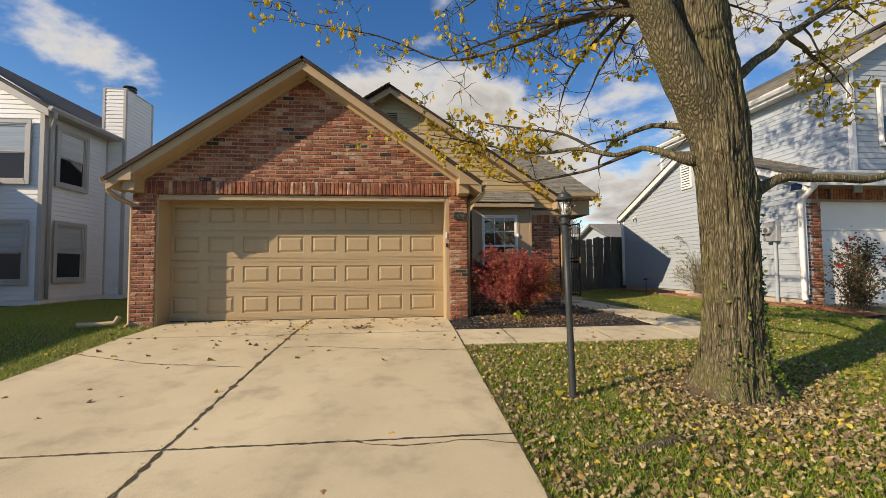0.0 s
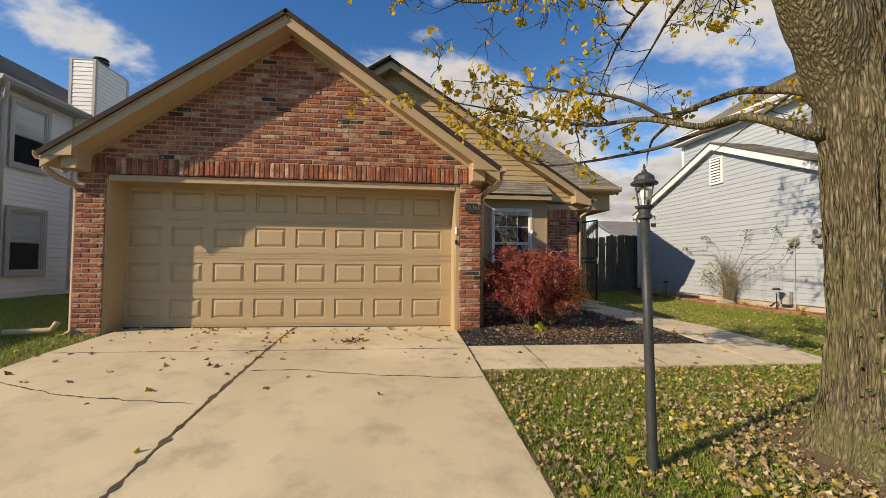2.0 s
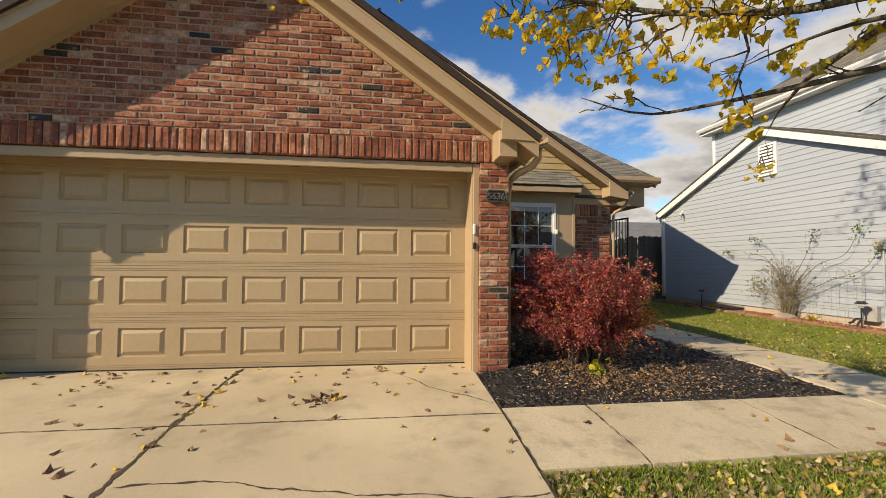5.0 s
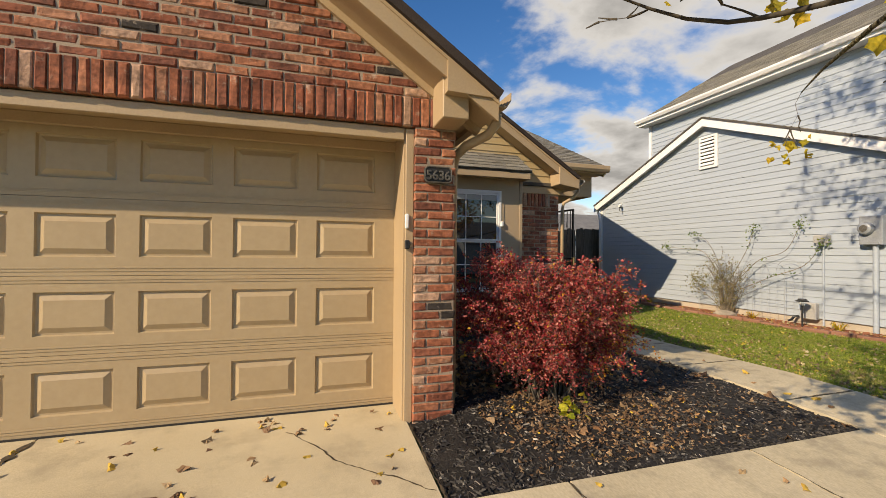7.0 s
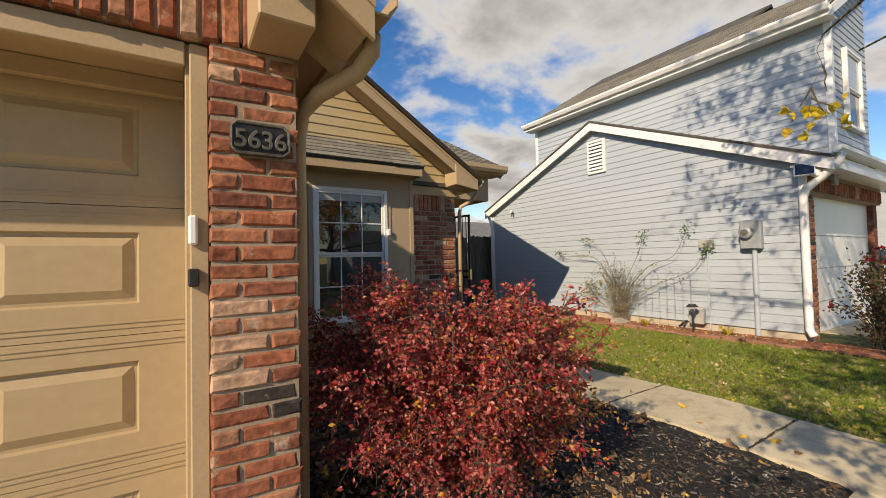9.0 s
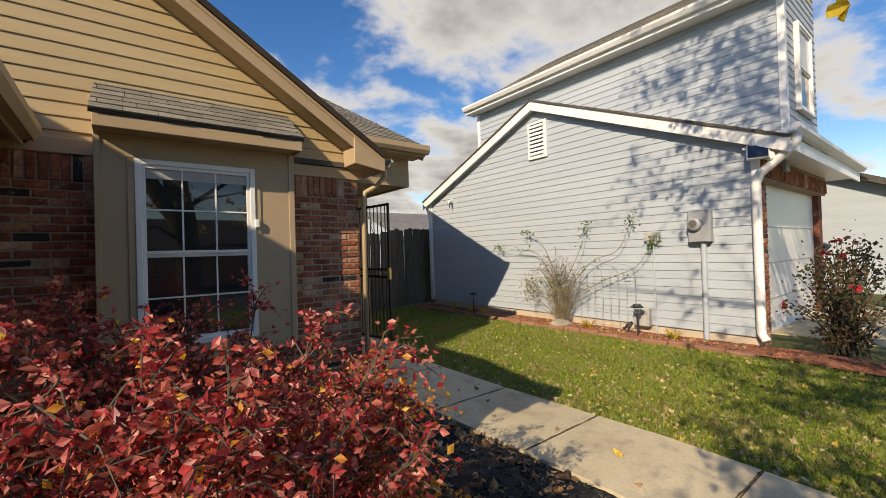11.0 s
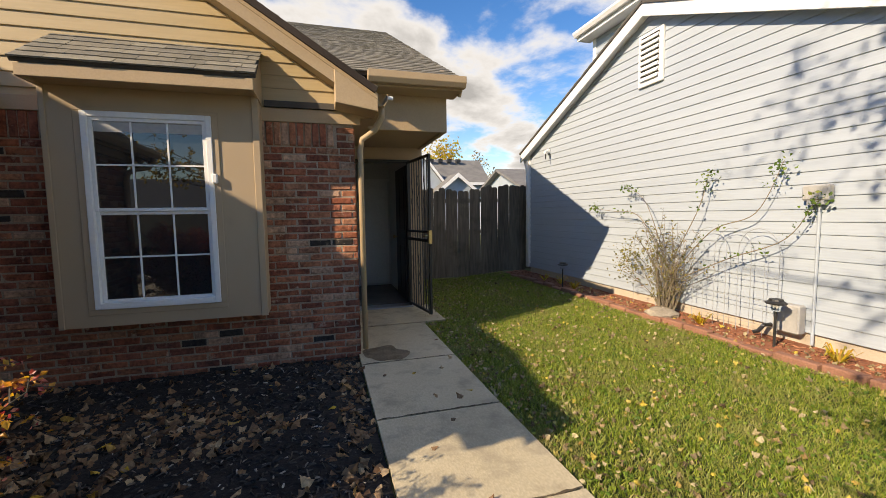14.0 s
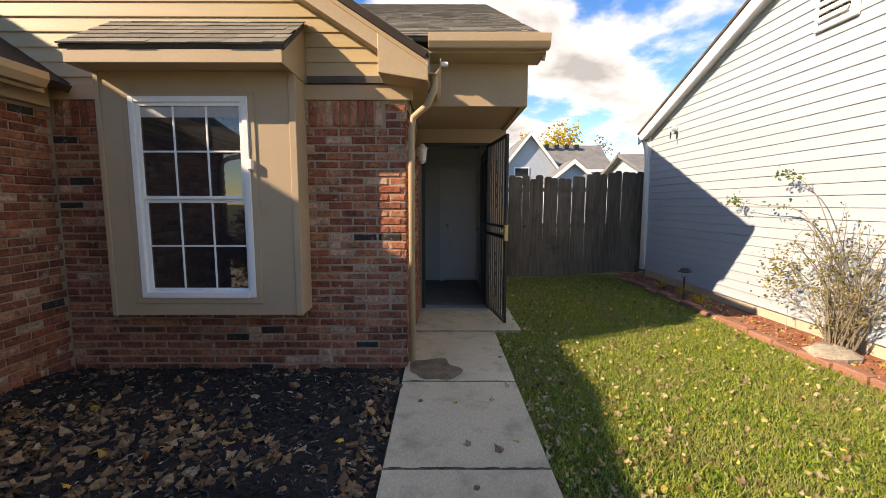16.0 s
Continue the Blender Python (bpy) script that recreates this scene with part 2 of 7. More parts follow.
M["grey_trim"] = material("grey_trim", (0.36, 0.355, 0.34), (0.44, 0.435, 0.42), 0.5, 30, 1.2, 0.08)
M["shingle"] = material("shingle", (0.65, 0.65, 0.65), (1.3, 1.3, 1.3), 0.95, 260, 6, 0.9, pieces="island", mix=0.75,
                        stops=[(0, (0.20, 0.185, 0.15)), (0.3, (0.155, 0.145, 0.118)), (0.55, (0.235, 0.22, 0.18)), (0.8, (0.18, 0.17, 0.145))])
M["shingle_dark"] = material("shingle_dark", (0.05, 0.045, 0.042), (0.11, 0.10, 0.09), 0.95, 200, 4, 0.8)
M["concrete"] = material("concrete", (0.42, 0.355, 0.235), (0.61, 0.525, 0.36), 0.9, 150, 0.8, 0.6, dirt=(0.27, 0.225, 0.16), dirt_at=(0.50, 0.84), dirt_scale=2.4, mix=0.5)
M["path_concrete"] = material("path_concrete", (0.43, 0.372, 0.255), (0.61, 0.53, 0.372), 0.9, 70, 1.1, 0.55, stretch=(1.3, 0.6, 1), dirt=(0.25, 0.215, 0.16), dirt_at=(0.50, 0.80), dirt_scale=4.5, mix=0.5)
M["joint"] = material("dirt_joint", (0.035, 0.027, 0.018), (0.11, 0.082, 0.05), 0.95, 60, 4, 0.6)
M["soil"] = material("lawn_soil", (0.04, 0.05, 0.015), (0.105, 0.12, 0.034), 0.95, 30, 1.4, 0.8, bump_dist=0.02)
M["asphalt"] = material("asphalt", (0.04, 0.04, 0.04), (0.075, 0.075, 0.07), 0.9, 150, 1, 0.5)
M["mulch"] = material("black_mulch", (0.005, 0.0045, 0.0045), (0.024, 0.021, 0.02), 0.85, 45, 4, 0.9, bump_dist=0.02)
M["mulch_red"] = material("red_mulch", (0.20, 0.075, 0.04), (0.34, 0.14, 0.075), 0.95, 60, 4, 0.9, bump_dist=0.015)
M["bark"] = bark_material()
M["shingle_edge"] = material("shingle_edge", (0.022, 0.016, 0.013), (0.05, 0.036, 0.03), 0.95, 120, 4, 0.6)
M["dirt"] = material("bare_soil", (0.07, 0.05, 0.03), (0.16, 0.115, 0.07), 0.95, 50, 3, 0.9, bump_dist=0.015)
M["twig"] = material("twig_bark", (0.038, 0.032, 0.026), (0.10, 0.085, 0.065), 0.9, 60, 6, 0.6)
M["iron"] = material("black_iron", (0.012, 0.012, 0.013), (0.03, 0.03, 0.03), 0.45, 60, 4, 0.25, spec=0.5)
M["post_metal"] = material("post_paint", (0.022, 0.026, 0.028), (0.045, 0.05, 0.052), 0.5, 45, 3, 0.2)
M["fence"] = material("weathered_wood", (0.07, 0.058, 0.044), (0.19, 0.16, 0.13), 0.9, 26, 2.2, 0.7, stretch=(1, 1, 0.09), dirt=(0.07, 0.068, 0.05), dirt_at=(0.52, 0.75), dirt_scale=2.5)
M["grey_metal"] = material("grey_metal", (0.30, 0.325, 0.35), (0.40, 0.425, 0.45), 0.45, 40, 3, 0.1, metal=0.3)
M["brass"] = material("brass", (0.55, 0.40, 0.18), (0.70, 0.53, 0.26), 0.3, 40, 6, 0.1, metal=1.0)
# black rubber, and the painted shade between vent slats
M["dark"] = material("rubber_and_gap_shade", (0.015, 0.015, 0.015), (0.03, 0.03, 0.03), 0.8, 30, 3, 0.2)
M["foundation"] = material("foundation", (0.42, 0.36, 0.28), (0.54, 0.47, 0.38), 0.95, 90, 2, 0.5)
M["stone"] = material("stone", (0.22, 0.19, 0.15), (0.40, 0.35, 0.28), 0.95, 40, 4, 0.8, bump_dist=0.015)
M["edging"] = material("red_edging", (0.21, 0.10, 0.065), (0.34, 0.17, 0.115), 0.95, 60, 4, 0.8)
M["interior"] = material("interior_paint", (0.62, 0.62, 0.60), (0.70, 0.70, 0.68), 0.7, 40, 1, 0.1)
M["carpet"] = material("floor_mat", (0.16, 0.15, 0.13), (0.24, 0.22, 0.19), 0.95, 120, 3, 0.6)
M["blue_door"] = material("dark_door", (0.018, 0.02, 0.026), (0.035, 0.038, 0.045), 0.4, 30, 2, 0.1)
M["pewter"] = material("worn_pewter", (0.10, 0.095, 0.085), (0.24, 0.22, 0.19), 0.5, 60, 6, 0.3, metal=0.6)
glass = bpy.data.materials.new("glass")
glass.use_nodes = True
gp = glass.node_tree.nodes["Principled BSDF"]
gp.inputs["Base Color"].default_value = (0.02, 0.022, 0.024, 1)
gp.inputs["Roughness"].default_value, gp.inputs["IOR"].default_value, gp.inputs["Specular IOR Level"].default_value = 0.02, 1.5, 1.0
M["glass"] = glass
clear = bpy.data.materials.new("clear_glass")
clear.use_nodes = True
cg = clear.node_tree.nodes["Principled BSDF"]
cg.inputs["Base Color"].default_value = (0.9, 0.92, 0.9, 1)
cg.inputs["Roughness"].default_value, cg.inputs["Transmission Weight"].default_value, cg.inputs["IOR"].default_value = 0.05, 1.0, 1.1
M["clear"] = clear
M["maple"] = leaf_material("yellow_leaf", [(0.0, (0.70, 0.44, 0.035)), (0.3, (0.78, 0.60, 0.05)), (0.55, (0.50, 0.47, 0.07)), (0.75, (0.62, 0.36, 0.035)), (1.0, (0.28, 0.33, 0.06))], 0.55, 0.5)
M["bed_leaf"] = leaf_material("brown_leaf", [(0.0, (0.15, 0.08, 0.042)), (0.22, (0.28, 0.165, 0.085)), (0.42, (0.09, 0.048, 0.028)), (0.6, (0.36, 0.25, 0.145)), (0.78, (0.20, 0.10, 0.045)), (0.90, (0.52, 0.40, 0.25)), (0.97, (0.40, 0.22, 0.10)), (1.0, (0.78, 0.54, 0.05))], 0.75, 0.15)
M["barberry"] = leaf_material("red_leaf", [(0.0, (0.50, 0.055, 0.065)), (0.3, (0.28, 0.024, 0.04)), (0.5, (0.56, 0.13, 0.125)), (0.7, (0.68, 0.28, 0.25)), (0.85, (0.48, 0.08, 0.06)), (1.0, (0.15, 0.02, 0.03))], 0.40, 0.40, shine=(1.2, 1.2, 0.75))
M["fallen"] = leaf_material("fallen_leaf", [(0.0, (0.20, 0.13, 0.065)), (0.25, (0.48, 0.40, 0.22)), (0.5, (0.12, 0.075, 0.04)), (0.72, (0.66, 0.57, 0.36)), (0.84, (0.34, 0.21, 0.08)), (0.93, (0.72, 0.56, 0.10)), (1.0, (0.40, 0.36, 0.16))], 0.75, 0.2)
# pale base colour stands for a blind and for the sky's reflection
M["pane_blind_sky"] = material("pane_blind_and_sky", (0.30, 0.34, 0.36), (0.42, 0.46, 0.47), 0.12, 8, 1.0, 0.0, stretch=(0.2, 0.2, 6), spec=0.9)
M["grass"] = leaf_material("grass", [(0.0, (0.10, 0.20, 0.022)), (0.4, (0.27, 0.38, 0.04)), (0.8, (0.42, 0.47, 0.09)), (1.0, (0.55, 0.50, 0.21))], 0.5, 0.36, patch=(0.34, 0.31, 0.12))
M["green"] = leaf_material("green_leaf", [(0.0, (0.06, 0.12, 0.02)), (0.6, (0.14, 0.24, 0.04)), (1.0, (0.32, 0.36, 0.07))])
M["rose"] = leaf_material("rose_petal", [(0.0, (0.50, 0.02, 0.03)), (1.0, (0.62, 0.05, 0.07))])


# ---- mesh helpers ----
class Shape:
    """Gathers corners and faces, then links them as one mesh."""

    def __init__(self):
        self.v, self.f = [], []

    def add(self, verts, faces):
        k = len(self.v)
        self.v += [tuple(p) for p in verts]
        self.f += [tuple(i + k for i in q) for q in faces]
        return self

    def box(self, x0, x1, y0, y1, z0, z1):
        return self.add([(x0, y0, z0), (x1, y0, z0), (x1, y1, z0), (x0, y1, z0), (x0, y0, z1), (x1, y0, z1), (x1, y1, z1), (x0, y1, z1)],
                        [(3, 2, 1, 0), (4, 5, 6, 7), (0, 1, 5, 4), (1, 2, 6, 5), (2, 3, 7, 6), (3, 0, 4, 7)])

    def prism(self, outline, a, b, axis="y"):
        """An outline of (u, z) pairs, counter-clockwise from the front, drawn out along axis from a to b."""
        n = len(outline)
        put = (lambda u, z, w: (u, w, z)) if axis == "y" else (lambda u, z, w: (w, u, z)) if axis == "x" else (lambda u, z, w: (u, z, w))
        vs = [put(u, z, a) for u, z in outline] + [put(u, z, b) for u, z in outline]
        fs = [tuple(range(n)), tuple(range(2 * n - 1, n - 1, -1))] + [(i, i + n, (i + 1) % n + n, (i + 1) % n) for i in range(n)]
        return self.add(vs, fs)

    def tube(self, points, radii, sides=8, caps=True):
        pts = [Vector(p) for p in points]
        rings, ref = [], None
        for i, p in enumerate(pts):
            d = (pts[min(i + 1, len(pts) - 1)] - pts[max(i - 1, 0)]).normalized()
            if ref is None:
                ref = d.orthogonal().normalized()
            ref = (ref - d * ref.dot(d)).normalized()
            o = d.cross(ref)
            r = radii[i] if hasattr(radii, "__len__") else radii
            rings.append([p + (ref * math.cos(2 * math.pi * k / sides) + o * math.sin(2 * math.pi * k / sides)) * r for k in range(sides)])
        vs = [q for ring in rings for q in ring]
        fs = [(i * sides + k, i * sides + (k + 1) % sides, (i + 1) * sides + (k + 1) % sides, (i + 1) * sides + k)
              for i in range(len(pts) - 1) for k in range(sides)]
        if caps:
            fs += [tuple(range(sides - 1, -1, -1)), tuple(range(len(vs) - sides, len(vs)))]
        return self.add(vs, fs)

    def lathe(self, cx, cy, profile, sides=16):
        """profile: (radius, z) from bottom to top."""
        vs = [(cx + r * math.cos(2 * math.pi * k / sides), cy + r * math.sin(2 * math.pi * k / sides), z) for r, z in profile for k in range(sides)]
        n = len(profile)
        fs = [(i * sides + k, i * sides + (k + 1) % sides, (i + 1) * sides + (k + 1) % sides, (i + 1) * sides + k) for i in range(n - 1) for k in range(sides)]
        fs += [tuple(range(sides - 1, -1, -1)), tuple(range((n - 1) * sides, n * sides))]
        return self.add(vs, fs)

    def mesh(self, name, material, bevel=0.0, smooth=False):
        me = bpy.data.meshes.new(name)
        me.from_pydata(self.v, [], self.f)
        if bevel:
            bm = bmesh.new()
            bm.from_mesh(me)
            bmesh.ops.bevel(bm, geom=bm.edges[:], offset=bevel, segments=1, affect="EDGES", clamp_overlap=True)
            bm.to_mesh(me)
            bm.free()
        me.materials.append(material)
        if smooth:
            me.shade_smooth()
        me.update()
        return me

    def ob(self, name, material, parent=None, label="", bevel=0.0, smooth=False):
        o = new(name, self.mesh(name, material, bevel, smooth))
        if parent:
            o.parent = parent
            if parent.type == "EMPTY" or parent.location.length:
                o.matrix_parent_inverse = parent.matrix_basis.inverted()
        if label:
            o["label"] = label
        return o


def thing(name, x, y, z, label, category, group="", kind=""):
    e = new(name)
    e.location = (x, y, z)
    e.empty_display_size = 0.1
    return tagged(e, label, category, group, kind)


def child(name, me, parent, m):
    o = new(name, me)
    o.parent = parent
    o.matrix_parent_inverse = parent.matrix_basis.inverted()
    o.matrix_basis = m
    return o


rnd = random.Random(7)
nrs = np.random.RandomState(11)


# ---- the lie of the land ----
def ground(x, y):
    """Height of the lawn and paving at a place (numbers or arrays)."""
    z = np.interp(y, [-60, -12, -1, 0, 6.2, 7.3, 9, 60], [-0.75, -0.75, -0.01, 0.07, 0.55, 0.60, 0.575, 0.62])
    z = z + np.interp(x, [-30, -8.8, -4.6, 6.6, 8.0, 40], [0.12, 0.12, 0.0, 0.0, 0.10, 0.12]) * np.interp(y, [0, 6, 60], [0, 1, 1])
    return z


def sheet(name, xs, ys, lift, material, parent=None, wobble=0.0, label=""):
    X, Y = np.meshgrid(xs, ys)
    Z = ground(X, Y) + lift
    if wobble:
        Z = Z + nrs.uniform(-wobble, wobble, Z.shape)
    nx, ny = len(xs), len(ys)
    s = Shape()
    s.v = list(zip(X.ravel().tolist(), Y.ravel().tolist(), Z.ravel().tolist()))
    s.f = [(j * nx + i, j * nx + i + 1, (j + 1) * nx + i + 1, (j + 1) * nx + i) for j in range(ny - 1) for i in range(nx - 1)]
    return s.ob(name, material, parent, label, smooth=True)


gx = np.concatenate([[-3000, -800, -200, -80, -40, -20], np.arange(-12, 14.1, 0.5), [18, 24, 40, 80, 200, 800, 3000]])
gy = np.concatenate([[-3000, -800, -200, -80, -40, -20, -12], np.arange(-8, 18.1, 0.5), [22, 30, 40, 60, 80, 200, 800, 3000]])
tagged(sheet("ground", gx, gy, -0.03, M["soil"]), "level suburban lawn soil between the houses", "ground", kind="structure")


def slab(parent, x0, x1, y0, y1, lift=0.0, thick=0.10, name="slab", material=None):
    ys = np.linspace(y0, y1, max(2, int((y1 - y0) / 0.5) + 1))
    s = Shape()
    e = 0.0015
    prof = [(x0, -thick), (x1, -thick), (x1, -e), (x1 - e, 0), (x0 + e, 0), (x0, -e)]
    vs = [(x, y, float(ground((x0 + x1) / 2, y)) + lift + z) for y in ys for x, z in prof]
    n = 6
    fs = [(j * n + i, j * n + (i + 1) % n, (j + 1) * n + (i + 1) % n, (j + 1) * n + i) for j in range(len(ys) - 1) for i in range(n)]
    fs += [tuple(range(n - 1, -1, -1)), tuple(range((len(ys) - 1) * n, len(ys) * n))]
    s.add(vs, fs)
    return s.ob(name, material or M["concrete"], parent)


driveway = thing("driveway", -1.6, 3, 0.2, "pale concrete driveway in large slabs with dirty joints and cracks", "driveway", kind="structure")
DL, DM, DR = -3.95, -1.60, 0.79
for y0, y1 in ((-9, -6.1), (-6.1, -3.05), (-3.05, 0), (0, 2.97), (2.97, 6.2), (6.2, 7.72)):
    slab(driveway, DL, DM - 0.005, y0 + 0.006, y1 - 0.006)
    slab(driveway, DM + 0.005, DR, y0 + 0.006, y1 - 0.006)
sheet("joint_fill", [DL + 0.02, DM, DR - 0.02], np.arange(-9, 7.8, 0.5), -0.018, M["joint"], driveway)
pavement = thing("pavement", 3, 6, 0.55, "pale concrete garden path leading to the front door", "path", kind="structure")
for x0, x1 in ((0.81, 1.515), (1.53, 2.895), (2.91, 4.065)):
    slab(pavement, x0, x1, 5.43, 6.30, material=M["path_concrete"])
for y0, y1 in ((5.43, 6.845), (6.863, 7.965), (7.983, 9.008), (9.026, 10.118), (10.136, 11.438)):
    slab(pavement, 4.08, 5.0, y0, y1, material=M["path_concrete"])
slab(pavement, 4.03, 5.30, 11.456, 12.46, 0.012, material=M["path_concrete"])
sheet("joint_fill", [0.9, 4.1, 4.95], [5.45, 6.2], -0.02, M["joint"], pavement)
sheet("joint_fill", [4.1, 4.98], np.arange(5.5, 12.4, 0.5), -0.02, M["joint"], pavement)
tagged(sheet("road", np.linspace(-60, 60, 25), [-20, -14, -9.2], -0.01, M["asphalt"]), "grey asphalt street at the driveway's foot", "road", kind="structure")


# ---- brick laying ----
def brick_mesh(w, h, d, seed):
    """One brick, front face at y = 0 looking to -y, centre at the origin, edges knocked off."""
    r = random.Random(seed)
    j = lambda a: r.uniform(-a, a)
    e = 0.009
    front = [(-w / 2 + e, 0, -h / 2 + e), (w / 2 - e, 0, -h / 2 + e), (w / 2 - e, 0, h / 2 - e), (-w / 2 + e, 0, h / 2 - e)]
    front = [(x + j(0.006), y + j(0.004), z + j(0.005)) for x, y, z in front]
    mid = [(-w / 2, e, -h / 2), (w / 2, e, -h / 2), (w / 2, e, h / 2), (-w / 2, e, h / 2)]
    mid = [(x + j(0.0035), y, z + j(0.003)) for x, y, z in mid]
    back = [(x, d, z) for x, y, z in mid]
    fs = [(0, 1, 2, 3)] + [(4 + i, 4 + (i + 1) % 4, (i + 1) % 4, i) for i in range(4)] + [(8 + i, 8 + (i + 1) % 4, 4 + (i + 1) % 4, 4 + i) for i in range(4)]
    return front + mid + back, fs


BW, BH, BD, JT = 0.198, 0.058, 0.05, 0.010
COURSE = BH + JT
brick_full = [Shape().add(*brick_mesh(BW, BH, BD, k)).mesh("brick", M["brick"]) for k in range(10)]
brick_half = [Shape().add(*brick_mesh(BW / 2 - 0.005, BH, BD, 40 + k)).mesh("brick", M["brick"]) for k in range(6)]
brick_up = [Shape().add(*brick_mesh(BH, 0.215, BD, 60 + k)).mesh("brick", M["brick"]) for k in range(8)]


def course_spans(u0, u1, row):
    """Brick spans of a running-bond course between u0 and u1."""
    pitch = BW + JT
    u = u0 - (pitch / 2 if row % 2 else 0)
    out = []
    while u < u1 - 0.02:
        a, b = max(u, u0), min(u + BW, u1)
        if b - a > 0.03:
            out.append((a, b))
        u += pitch
    return out


def lay(wall, m, u0, u1, z0, z1, clip=None, holes=(), proud=0.003, single=None, vary=0.003):
    """Bricks of a wall in its own plane (u along, z up) set in the world by m. Those in the stretch 'single' are parts, the rest are joined."""
    many = Shape()
    row, z = 0, z0
    count = 0
    while z + BH <= z1 + 0.01:
        zc = z + BH / 2
        a0, a1 = (u0, u1) if clip is None else clip(z + BH)
        a0, a1 = max(a0, u0), min(a1, u1)
        spans = []
        if a1 - a0 > 0.06:
            for a, b in course_spans(u0, u1, row):
                a, b = max(a, a0), min(b, a1)
                if b - a < 0.03:
                    continue
                bits = [(a, b)]
                for h0, h1, k0, k1 in holes:
                    if zc > k0 and zc < k1:
                        nxt = []
                        for p, q in bits:
                            if q <= h0 or p >= h1:
                                nxt.append((p, q))
                            else:
                                if h0 - p > 0.03:
                                    nxt.append((p, h0 - 0.004))
                                if q - h1 > 0.03:
                                    nxt.append((h1 + 0.004, q))
                        bits = nxt
                spans += bits
        for a, b in spans:
            w, c = b - a, (a + b) / 2
            out = -proud + rnd.uniform(-vary, vary)
            if single and single[0] <= c <= single[1] and single[2] <= zc <= single[3] and count < 300:
                if w > BW - 0.002:
                    me, sc = rnd.choice(brick_full), 1
                else:
                    me, sc = rnd.choice(brick_half), w / (BW / 2 - 0.005)
                child("brick", me, wall, m @ Matrix.Translation((c, out, zc)) @ Matrix.Diagonal((sc, 1, 1, 1)))
                count += 1
            else:
                vs, fs = brick_mesh(w, BH, BD, rnd.randrange(10 ** 6))
                many.add([m @ Vector((x + c, y + out, q + zc)) for x, y, q in vs], fs)
        row += 1
        z += COURSE
    if many.v:
        o = many.ob("brickwork", M["brick_many"], wall)
        o["kind"] = "stuff"


def soldiers(wall, m, u0, u1, zc, single=True):
    u = u0 + BH / 2
    while u < u1 - BH / 2 + 0.01:
        child("brick", rnd.choice(brick_up), wall, m @ Matrix.Translation((u, -0.012 + rnd.uniform(-0.004, 0.004), zc)))
        u += COURSE


def at_y(y):
    return pose(0, y, 0)


def siding(wall, m, u0, u1, z0, z1, clip=None, pitch=0.115, material=None, holes=()):
    """Lapped boards, each a part: the bottom edge stands 15 mm proud."""
    z = z0
    while z < z1 - 0.01:
        zt = min(z + pitch + 0.012, z1 + 0.012)
        lo, hi = ((u0, u1), (u0, u1)) if clip is None else (clip(z), clip(zt))
        lo, hi = (max(lo[0], u0), min(lo[1], u1)), (max(hi[0], u0), min(hi[1], u1))
        pieces = [(lo, hi)]
        for h0, h1, k0, k1 in holes:
            if z + pitch > k0 + 0.02 and z < k1 - 0.02:
                pieces = [((lo[0], h0), (hi[0], h0)), ((h1, lo[1]), (h1, hi[1]))]
        for a, b in pieces:
            if a[1] - a[0] > 0.03:
                b = b if b[1] - b[0] > 0.002 else ((b[0] + b[1]) / 2 - 0.001, (b[0] + b[1]) / 2 + 0.001)
                vs = [(a[0], -0.015, z), (a[1], -0.015, z), (b[1], -0.003, zt), (b[0], -0.003, zt), (a[0], 0.0, z - 0.001), (a[1], 0.0, z - 0.001),
                      (a[0], -0.0155, z + 0.007), (a[1], -0.0155, z + 0.007)]
                s = Shape().add([m @ Vector(v) for v in vs], [(6, 7, 2, 3), (0, 1, 7, 6), (4, 5, 1, 0)])
                s.ob("siding_board", material, wall)
        z += pitch


def shingles(roof, origin, along, up, length, rise, clip=None, name="shingle_course", tab=0.16, course=0.14, material=None, single=False):
    """Overlapping shingle tabs on a slope: origin at the eave, unit vectors along the eave and up the slope."""
    along, up = Vector(along).normalized(), Vector(up).normalized()
    nrm = along.cross(up).normalized()
    if nrm.z < 0:
        nrm = -nrm
    many = Shape()
    k, v = 0, 0.0
    while v < rise - 0.01:
        u = -tab * rnd.random()
        vt = min(v + course * 1.15, rise)
        while u < length:
            w = tab * rnd.uniform(0.75, 1.3)
            a, b = max(u, 0), min(u + w, length)
            if clip:
                ca, cb = clip(v)
                a, b = max(a, ca), min(b, cb)
            if b - a > 0.02:
                t = 0.006 + rnd.uniform(0, 0.005)
                dv = rnd.uniform(-0.006, 0.006)
                o = Vector(origin)
                p = lambda s, q, h: o + along * s + up * q + nrm * h
                vs = [p(a + 0.002, v + dv, 0.004 + t), p(b - 0.002, v + dv, 0.004 + t), p(b - 0.002, vt, 0.004), p(a + 0.002, vt, 0.004),
                      p(a + 0.002, v + dv, 0.0), p(b - 0.002, v + dv, 0.0)]
                fs = [(0, 1, 2, 3), (4, 5, 1, 0), (4, 0, 3), (1, 5, 2)]
                if single:
                    Shape().add(vs, fs).ob("shingle", M["shingle_one"], roof)
                else:
                    many.add(vs, fs)
            u += w
        v += course
        k += 1
    if many.v:
        o = many.ob(name, material or M["shingle"], roof)
        o["kind"] = "stuff"


M["shingle_one"] = material("shingle_piece", (0.65, 0.65, 0.65), (1.3, 1.3, 1.3), 0.95, 260, 6, 0.9, pieces="object", mix=0.75,
                            stops=[(0, (0.20, 0.185, 0.15)), (0.3, (0.155, 0.145, 0.118)), (0.55, (0.235, 0.22, 0.18)), (0.8, (0.18, 0.17, 0.145))])

